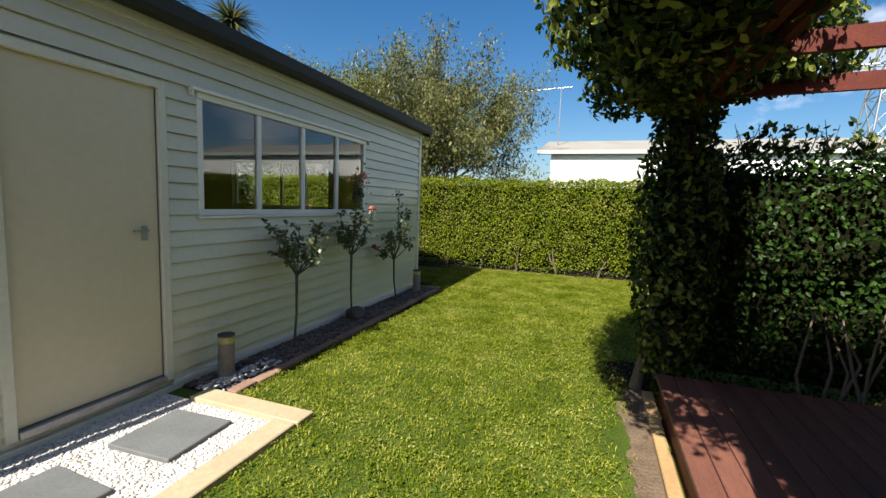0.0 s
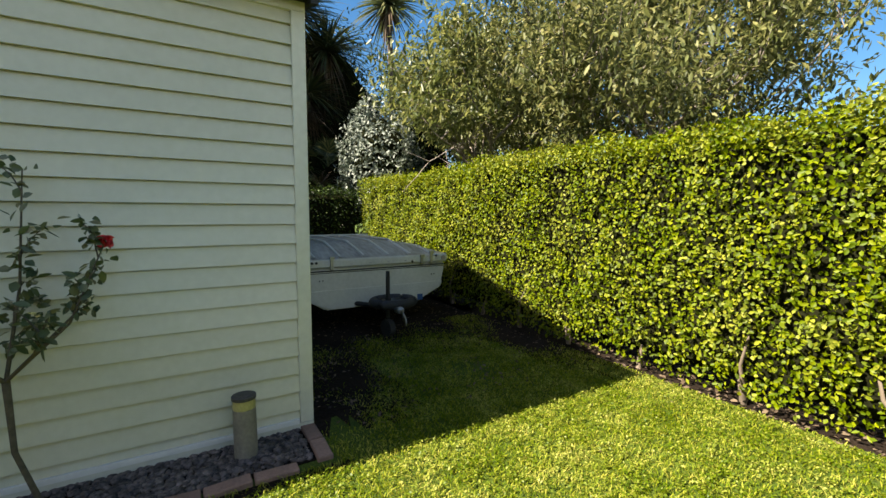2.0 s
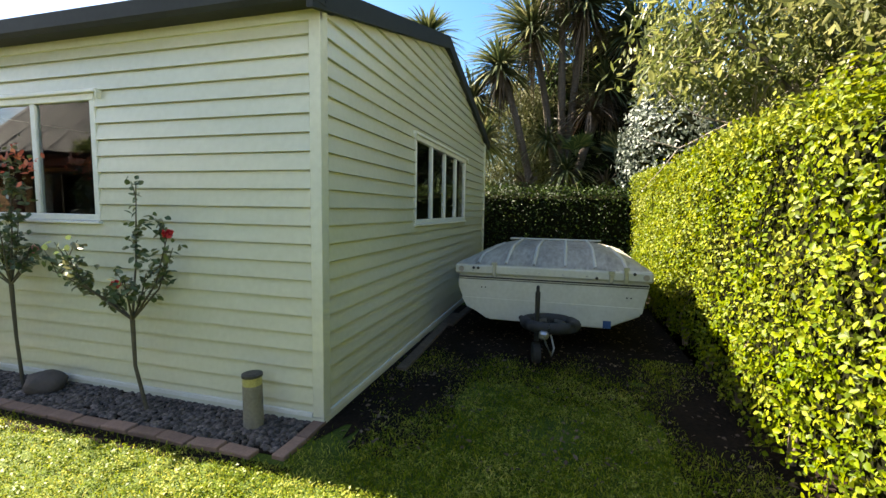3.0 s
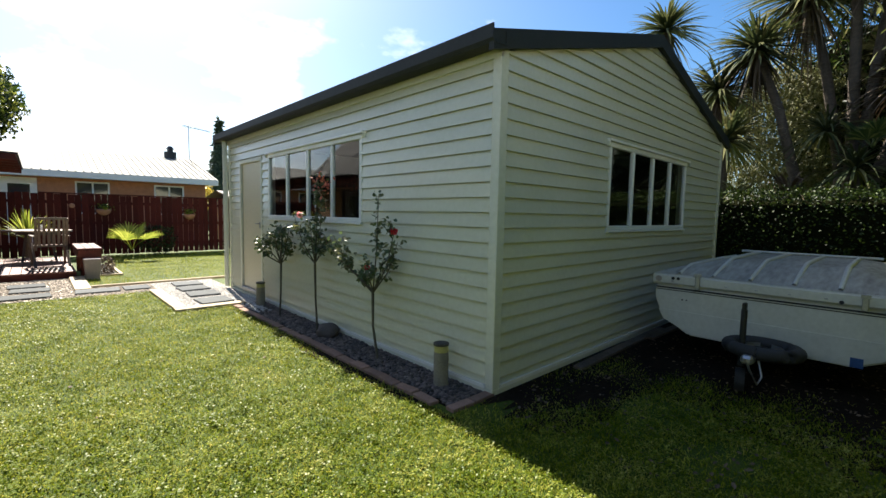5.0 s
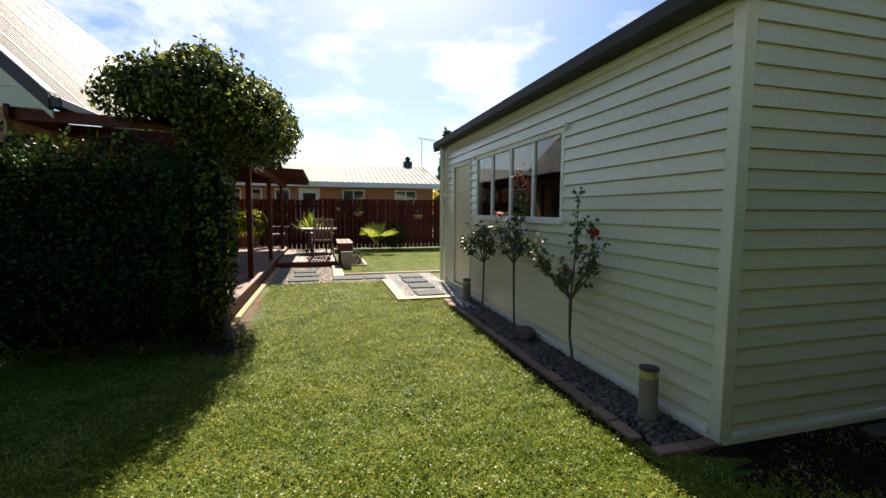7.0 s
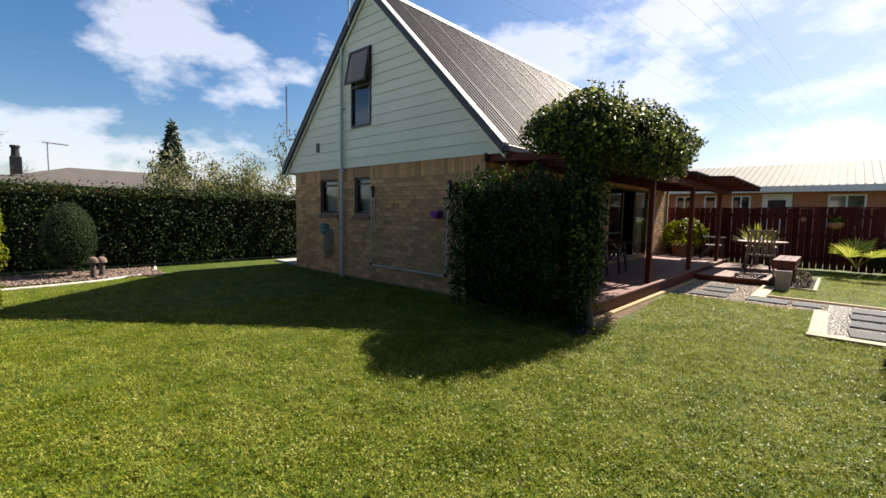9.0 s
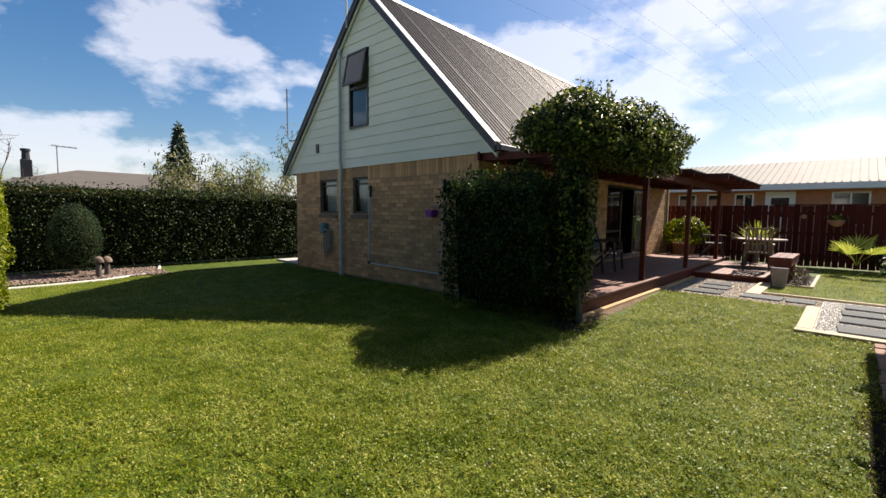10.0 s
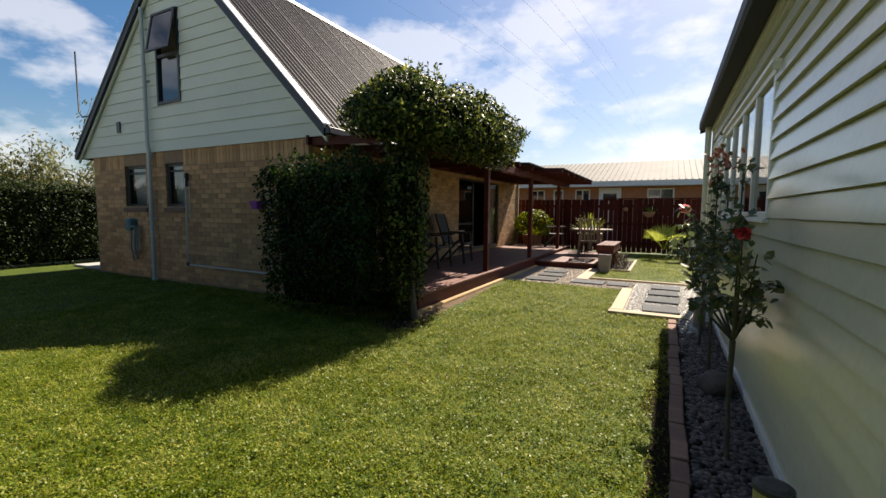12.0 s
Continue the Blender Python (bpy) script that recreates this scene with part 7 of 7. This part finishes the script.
# ---- neighbouring houses ----
def neighbour_window(h, axis, c, out, u0, u1, z0, z1, panes=2):
    def b(ua, ub, ca, cb, za, zb):
        lo, hi = sorted((c + out * ca, c + out * cb))
        return box(lo, hi, ua, ub, za, zb) if axis == "x" else box(ua, ub, lo, hi, za, zb)
    w = part("window", b(u0, u1, 0.0, 0.04, z0, z0 + 0.06), M["white"], h, "white-framed window")
    part("frame", b(u0, u1, 0.0, 0.04, z1 - 0.06, z1), M["white"], w)
    s = (u1 - u0 - 0.06) / panes
    for i in range(panes + 1):
        part("mullion", b(u0 + i * s, u0 + i * s + 0.06, 0.0, 0.04, z0 + 0.061, z1 - 0.061), M["white"], w)
    for i in range(panes):
        part("pane", b(u0 + i * s + 0.06, u0 + i * s + s, 0.012, 0.016, z0 + 0.06, z1 - 0.06), M["dark_glass"], w)


M["dark_glass"] = mat("dark_window_glass", (0.03, 0.035, 0.04), 0.05, (0.02, 0.023, 0.027), 1, 5, 0.0, spec=0.8)
sn = thing("brick_bungalow", (2.0, -17, 0), "low orange brick bungalow with a pale iron roof behind the fence", "house")
part("wall", box(-6.1, 14.0, -21.0, -13.0, 0, 2.72), M["brick_orange"], sn)
part("roof", prism([(-12.4, 2.74), (-17.0, 4.06), (-21.6, 2.74), (-21.6, 2.84), (-17.0, 4.16), (-12.4, 2.84)], "x", -6.5, 14.5), M["light_roof"], sn, "pale grey corrugated roof")
for k in range(84):
    x = -6.4 + 0.248 * k
    part("roof_rib", prism([(-12.41, 2.845), (-17.0, 4.165), (-17.0, 4.195), (-12.41, 2.875)], "x", x, x + 0.04), M["light_roof"], sn)
part("fascia", box(-6.5, 14.5, -12.42, -12.38, 2.6, 2.84), M["white"], sn)
part("soffit", box(-6.5, 14.5, -12.96, -12.425, 2.6, 2.63), M["white"], sn)
for u0, u1, p in ((-5.2, -4.05, 2), (-2.5, -1.4, 2), (1.1, 1.8, 2), (2.38, 2.86, 1), (3.3, 4.05, 2), (5.0, 6.4, 3), (8.0, 9.5, 3)):
    neighbour_window(sn, "y", -13.0, 1, u0, u1, 1.2, 2.5, p)
part("door", box(-0.3, 0.7, -12.99, -12.95, 0.1, 2.55), M["white"], sn, "white back door with a patterned glass panel")
part("door_glass", box(-0.1, 0.5, -12.949, -12.945, 1.5, 2.3), M["dark_glass"], sn)
part("flue_base", cyl(bmesh.new(), -5.5, -17.0, 3.9, 4.45, 0.28, 0.28, 14), M["black"], sn)
part("flue", cyl(cyl(bmesh.new(), -5.5, -17.0, 4.45, 4.6, 0.14, 0.14, 12), -5.5, -17.0, 4.6, 4.75, 0.2, 0.08, 12), M["black"], sn, "black stove flue")


def tv_aerial(x, y, z0, z1, boom, n, label, turn=0.0):
    a = thing("tv_aerial", (x, y, z0), label, "aerial")
    c, s = math.cos(radians(turn)), math.sin(radians(turn))
    lines = [([(x, y, z0), (x, y, z1)], (0.025, 0.022)), ([(x - boom * 0.8 * c, y - boom * 0.8 * s, z1 - 0.1), (x + boom * 0.2 * c, y + boom * 0.2 * s, z1)], (0.02, 0.02))]
    tubes("mast", lines[:1], M["steel"], a, 6)
    tubes("boom", lines[1:], M["steel"], a, 6)
    els = []
    for k in range(n):
        f = -0.75 * boom + k / max(n - 1, 1) * boom * 0.9
        l = 0.2 + 0.25 * k / n
        px, py = x + f * c, y + f * s
        els.append(([(px + s * l, py - c * l, z1 - 0.05), (px - s * l, py + c * l, z1 - 0.05)], (0.008, 0.008)))
    tubes("element", els, M["steel"], a, 4)


tv_aerial(-6.5, -17.5, 3.9, 6.0, 1.6, 7, "tv aerial on a mast behind the bungalow", 20)
nn = thing("white_house", (4, 20, 0), "white house with a pale grey roof behind the boundary hedge", "house")
part("wall", box(-1.6, 14.0, 17.1, 24.0, 0, 3.45), M["white"], nn)
part("roof", prism([(17.0, 3.5), (20.7, 4.35), (24.7, 3.5), (24.7, 3.62), (20.7, 4.47), (17.0, 3.62)], "x", -2.1, 14.5), M["light_roof"], nn, "pale grey low-pitched roof")
part("gutter", box(-2.1, 14.5, 16.9, 17.0, 3.46, 3.6, 0.02), M["pipe"], nn)
part("roof_vent", cyl(bmesh.new(), 2.6, 17.6, 3.7, 3.98, 0.2, 0.18, 14), M["steel"], nn)
neighbour_window(nn, "y", 17.1, -1, 2.2, 3.6, 2.2, 3.15, 2)
tv_aerial(-1.55, 18.9, 3.9, 6.35, 2.2, 4, "long tv aerial on a thin mast above the white house", 0)
ne = thing("brown_roof_house", (26, 4, 0), "low house with a brown-grey hip roof beyond the side hedge", "house")
part("wall", box(21.0, 31.0, -2.0, 9.5, 0, 2.3), M["brick_orange"], ne)
rbm = bmesh.new()
base = [rbm.verts.new(p) for p in ((20.4, -2.6, 2.3), (31.6, -2.6, 2.3), (31.6, 10.1, 2.3), (20.4, 10.1, 2.3))]
r1, r2v = rbm.verts.new((26, 2.6, 3.4)), rbm.verts.new((26, 6.6, 3.4))
for f in ((base[0], base[1], r1), (base[1], base[2], r2v, r1), (base[2], base[3], r2v), (base[3], base[0], r1, r2v), (base[3], base[2], base[1], base[0])):
    rbm.faces.new(f)
part("roof", rbm, M["tile_roof"], ne, "brown-grey hip roof")
cbm = box(22.9, 23.26, 8.4, 8.76, 2.4, 3.5, 0.02)
part("chimney", cbm, M["black"], ne, "dark brick chimney")
part("chimney_pot", cyl(cyl(bmesh.new(), 23.08, 8.58, 3.5, 3.85, 0.14, 0.12, 12), 23.08, 8.58, 3.85, 3.95, 0.16, 0.16, 12), M["black"], ne)
tv_aerial(23.0, 7.6, 3.0, 4.2, 0.9, 6, "small tv aerial above the brown roof", 60)
bb = thing("grey_shed", (-7.6, -14, 0), "low pale roofed shed behind the fence", "shed")
part("wall", box(-10.5, -6.9, -15.5, -11.5, 0, 1.9), M["white"], bb)
part("roof", prism([(-11.2, 1.95), (-13.5, 2.35), (-15.8, 1.95), (-15.8, 2.02), (-13.5, 2.42), (-11.2, 2.02)], "x", -10.8, -6.7), M["light_roof"], bb)
ytree = thing("yellow_tree", (-7.0, -20, 0), "yellow autumn tree beyond the bungalow", "tree")
P, N = blob_points(-7.4, -20.0, 2.2, 0.9, 0.9, 1.0, 900, 171, 0.25)
M["yellow_leaf"] = leaf_mat("yellow_leaf", (0.35, 0.28, 0.04), (0.5, 0.4, 0.06), (0.6, 0.52, 0.12), 0.6, 0.3)
leaves("crown", P, N, 0.25, 0.12, M["yellow_leaf"], ytree, 172)
tubes("trunk", [([(-7.4, -20, -0.05), (-7.4, -20, 2.2)], (0.1, 0.05))], M["bark"], ytree, 7)
M["wire"] = mat("dull_wire", (0.16, 0.16, 0.17), 0.9, (0.12, 0.12, 0.13), 3, 20, 0, spec=0.0)
pyl = thing("lattice_pylon", (32, 68, 0), "tall pale steel lattice power pylon in the distance", "pylon")
pl_lines = []
for sx in (-1, 1):
    for sy in (-1, 1):
        pl_lines.append(([(32 + sx * 3.2, 68 + sy * 3.2, 0), (32 + sx * 1.6, 68 + sy * 1.6, 16), (32 + sx * 0.5, 68 + sy * 0.5, 30)], (0.14, 0.12, 0.08)))
levels = [(0, 3.2), (5.3, 2.67), (10.6, 2.13), (16, 1.6), (20, 1.29), (24, 0.97), (28, 0.66)]
for (za, ra), (zb, rb2) in zip(levels, levels[1:]):
    for k in range(4):
        c0, c1 = [(-1, -1), (1, -1), (1, 1), (-1, 1)][k], [(1, -1), (1, 1), (-1, 1), (-1, -1)][k]
        pl_lines.append(([(32 + c0[0] * ra, 68 + c0[1] * ra, za), (32 + c1[0] * rb2, 68 + c1[1] * rb2, zb)], (0.07, 0.07)))
        pl_lines.append(([(32 + c1[0] * ra, 68 + c1[1] * ra, za), (32 + c0[0] * rb2, 68 + c0[1] * rb2, zb)], (0.07, 0.07)))
        pl_lines.append(([(32 + c0[0] * ra, 68 + c0[1] * ra, za), (32 + c1[0] * ra, 68 + c1[1] * ra, za)], (0.07, 0.07)))
for z in (20, 24, 28):
    pl_lines.append(([(25, 70, z + 0.6), (32, 68, z), (39, 66, z + 0.6)], (0.05, 0.12, 0.05)))
tubes("lattice", pl_lines, M["steel"], pyl, 4)
for k, (dx, z) in enumerate(((-7, 20), (7, 20), (-7, 24), (7, 24), (-7, 28), (7, 28))):
    pts = []
    for i in range(13):
        f = i / 12
        pts.append((32 + dx - 30 * f, 68 - dx * 0.28 - 380 * f, z + 0.6 + (10 - 14 * f) * f + 8 * math.sin(math.pi * f)))
    tubes("wire", [(pts, [0.01] * 13)], M["wire"], pyl, 4)


# ---- worn soil along the deck ----
M["dry_soil"] = mat("dry_soil", (0.162, 0.119, 0.0808), 0.95, (0.0846, 0.0615, 0.0423), 7, 60, 0.6, dist=0.012, spec=0.1)


def worn_strip(edge, side, y0, y1, least, most, z, material, label, seed):
    """A thin uneven strip of bare soil along an edge that runs in y."""
    b = bmesh.new()
    rw = random.Random(seed)
    rows = []
    n = 60
    for i in range(n + 1):
        y = y0 + (y1 - y0) * i / n
        w = least + (most - least) * (0.5 + 0.5 * noise.noise(Vector((y * 1.7, seed, 0)))) * math.sin(math.pi * i / n) ** 0.5 + rw.uniform(-0.02, 0.02)
        rows.append((b.verts.new((edge, y, z)), b.verts.new((edge + side * w, y, z))))
    for p, q in zip(rows, rows[1:]):
        b.faces.new([p[0], p[1], q[1], q[0]])
    bmesh.ops.recalc_face_normals(b, faces=b.faces)
    return tagged(part("worn_soil", b, material), label, "soil", kind="structure")


worn_strip(0.62, -1, 1.6, 4.9, 0.05, 0.32, 0.003, M["dry_soil"], "worn bare dry soil along the deck edge", 12)
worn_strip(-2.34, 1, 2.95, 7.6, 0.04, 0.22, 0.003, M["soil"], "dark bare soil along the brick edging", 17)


# ---- grass ----
def grass(name, x0, x1, y0, y1, n, h, seed, skip, shape=None):
    rng = np.random.default_rng(seed)
    P = np.stack([rng.uniform(x0, x1, n), rng.uniform(y0, y1, n), np.zeros(n)], 1)
    for a, b, c, d in skip:
        P = P[~((P[:, 0] > a) & (P[:, 0] < b) & (P[:, 1] > c) & (P[:, 1] < d))]
    thin = wob(P, 0.9, seed) + 0.6 * wob(P, 3.5, seed + 1)
    P = P[rng.uniform(-1.6, 1.2, len(P)) < thin * 0.6 + 0.6]
    for cx, cy, rx, ry in THIN:
        f = 0.92 - 0.75 * ((P[:, 0] - cx) / rx) ** 2 - 0.75 * ((P[:, 1] - cy) / ry) ** 2
        P = P[rng.uniform(0, 1, len(P)) > f + 0.5 * wob(P, 3.0, seed + 2)]
    n = len(P)
    a = rng.uniform(0, 6.283, n)
    lean = rng.uniform(0.3, 1.6, n)
    hh = h * rng.uniform(0.5, 1.2, n)
    w = 0.0027 * rng.uniform(0.6, 1.5, n)
    d = np.stack([np.cos(a), np.sin(a), np.zeros(n)], 1)
    s = np.stack([-np.sin(a), np.cos(a), np.zeros(n)], 1)
    mid = P + d * (hh * lean * 0.35)[:, None] + np.array([0, 0, 1]) * (hh * 0.62)[:, None]
    tip = P + d * (hh * lean)[:, None] + np.array([0, 0, 1]) * (hh * 0.85)[:, None]
    V = np.stack([P, mid + s * w[:, None], tip, mid - s * w[:, None]], 1)
    base = (np.arange(n) * 4)[:, None]
    me = np_mesh(name, V.reshape(-1, 3), base + np.array([[0, 1, 2, 3]]), M["grass"])
    return tagged(new(name, me), "short mown grass blades", "grass", kind="stuff")


def broadleaf(name, x0, x1, y0, y1, tufts, seed, skip):
    """Low clumps of small round leaves among the grass."""
    rng = np.random.default_rng(seed)
    C = np.stack([rng.uniform(x0, x1, tufts), rng.uniform(y0, y1, tufts), np.zeros(tufts)], 1)
    C = C[rng.uniform(-1.0, 1.0, tufts) < wob(C, 1.3, seed) + 0.7 * wob(C, 4.5, seed + 1) + 0.15]
    for cx, cy, rx, ry in THIN:
        C = C[((C[:, 0] - cx) / rx) ** 2 + ((C[:, 1] - cy) / ry) ** 2 > rng.uniform(0.5, 1.3, len(C))]
    k = 13
    r = np.repeat(rng.uniform(0.015, 0.055, len(C)), k)
    P = np.repeat(C, k, 0)
    n = len(P)
    P[:, :2] += rng.normal(0, 0.6, (n, 2)) * r[:, None]
    for a, b, c, d in skip:
        keep = ~((P[:, 0] > a) & (P[:, 0] < b) & (P[:, 1] > c) & (P[:, 1] < d))
        P, r = P[keep], r[keep]
    n = len(P)
    P[:, 2] = rng.uniform(0.012, 0.034, n) + r * 0.15
    nrm = unit(np.stack([rng.normal(0, 0.5, n), rng.normal(0, 0.5, n), np.ones(n)], 1))
    t = rng.normal(0, 1, (n, 3))
    t = unit(t - nrm * (t * nrm).sum(1, keepdims=True))
    q = np.cross(nrm, t)
    L = rng.uniform(0.005, 0.011, n)[:, None]
    V = np.stack([P - t * L, P + q * L * 0.62 + nrm * L * 0.2, P + t * L, P - q * L * 0.62 + nrm * L * 0.2], 1)
    me = np_mesh(name, V.reshape(-1, 3), (np.arange(n) * 4)[:, None] + np.array([[0, 1, 2, 3]]), M["clover"])
    return tagged(new(name, me), "low tufts of small round lawn weeds", "lawn weeds", kind="stuff")


M["clover"] = leaf_mat("clover_leaf", (0.052, 0.1, 0.008), (0.13, 0.18, 0.016), (0.27, 0.295, 0.065), 0.45, 0.35, 0.2, 0.35)
NO_GRASS = [(0.5, 0.66, 0.9, 4.6), (SHED_X - 6, -2.33, 0.0, 7.53), (-2.9, -1.6, -0.4, 2.8), (-1.8, 0.7, -0.36, 0.72), (-0.9, 3.0, -8, 0.6), (0.58, 9, -8, GABLE_Y), (-8.0, -5.6, 7.5, 11)]
THIN = [(0.52, 3.4, 0.2, 1.2), (-4.7, 8.8, 0.8, 0.8), (-4.9, 8.2, 1.0, 0.7), (-4.3, 7.8, 1.8, 0.7), (-3.7, 10.1, 1.3, 0.5), (-4.6, 9.5, 0.7, 0.5), (-3.1, 9.0, 0.3, 0.25), (-5.6, 8.9, 1.4, 1.8), (-6.8, 9.0, 1.4, 1.8), (-3.0, 7.6, 0.8, 0.3), (-2.3, 6.2, 0.1, 1.6), (0.6, 4.6, 0.32, 0.4)]
grass("grass", -4.9, 2.6, 5.6, 10.25, 300000, 0.03, 181, NO_GRASS)
grass("grass", -2.4, 2.6, 0.6, 5.6, 150000, 0.03, 182, NO_GRASS)
grass("grass", 2.6, 5.0, 4.1, 10.2, 85000, 0.032, 183, NO_GRASS)
grass("grass", 5.0, 9.2, 4.1, 10.2, 70000, 0.032, 185, NO_GRASS)
grass("grass", -6.0, -1.57, -6.9, -0.36, 70000, 0.036, 184, NO_GRASS)
grass("grass", -1.57, -0.92, -1.84, -0.36, 3500, 0.034, 189, NO_GRASS)
broadleaf("lawn_weeds", -4.9, 2.6, 5.6, 10.2, 13000, 186, NO_GRASS)
broadleaf("lawn_weeds", -2.4, 2.6, 0.7, 5.6, 6500, 187, NO_GRASS)
broadleaf("lawn_weeds", 2.6, 7.0, 4.3, 10.2, 5000, 188, NO_GRASS)

# ---- the plan above is drawn in units of 0.86 m: bring it to metres ----
UNIT = 0.86
for me in bpy.data.meshes:
    me.transform(Matrix.Scale(UNIT, 4))
for ob in bpy.data.objects:
    if ob.type in ("MESH", "EMPTY"):
        ob.location = ob.location * UNIT
        inv = ob.matrix_parent_inverse.copy()
        inv.translation = inv.translation * UNIT
        ob.matrix_parent_inverse = inv
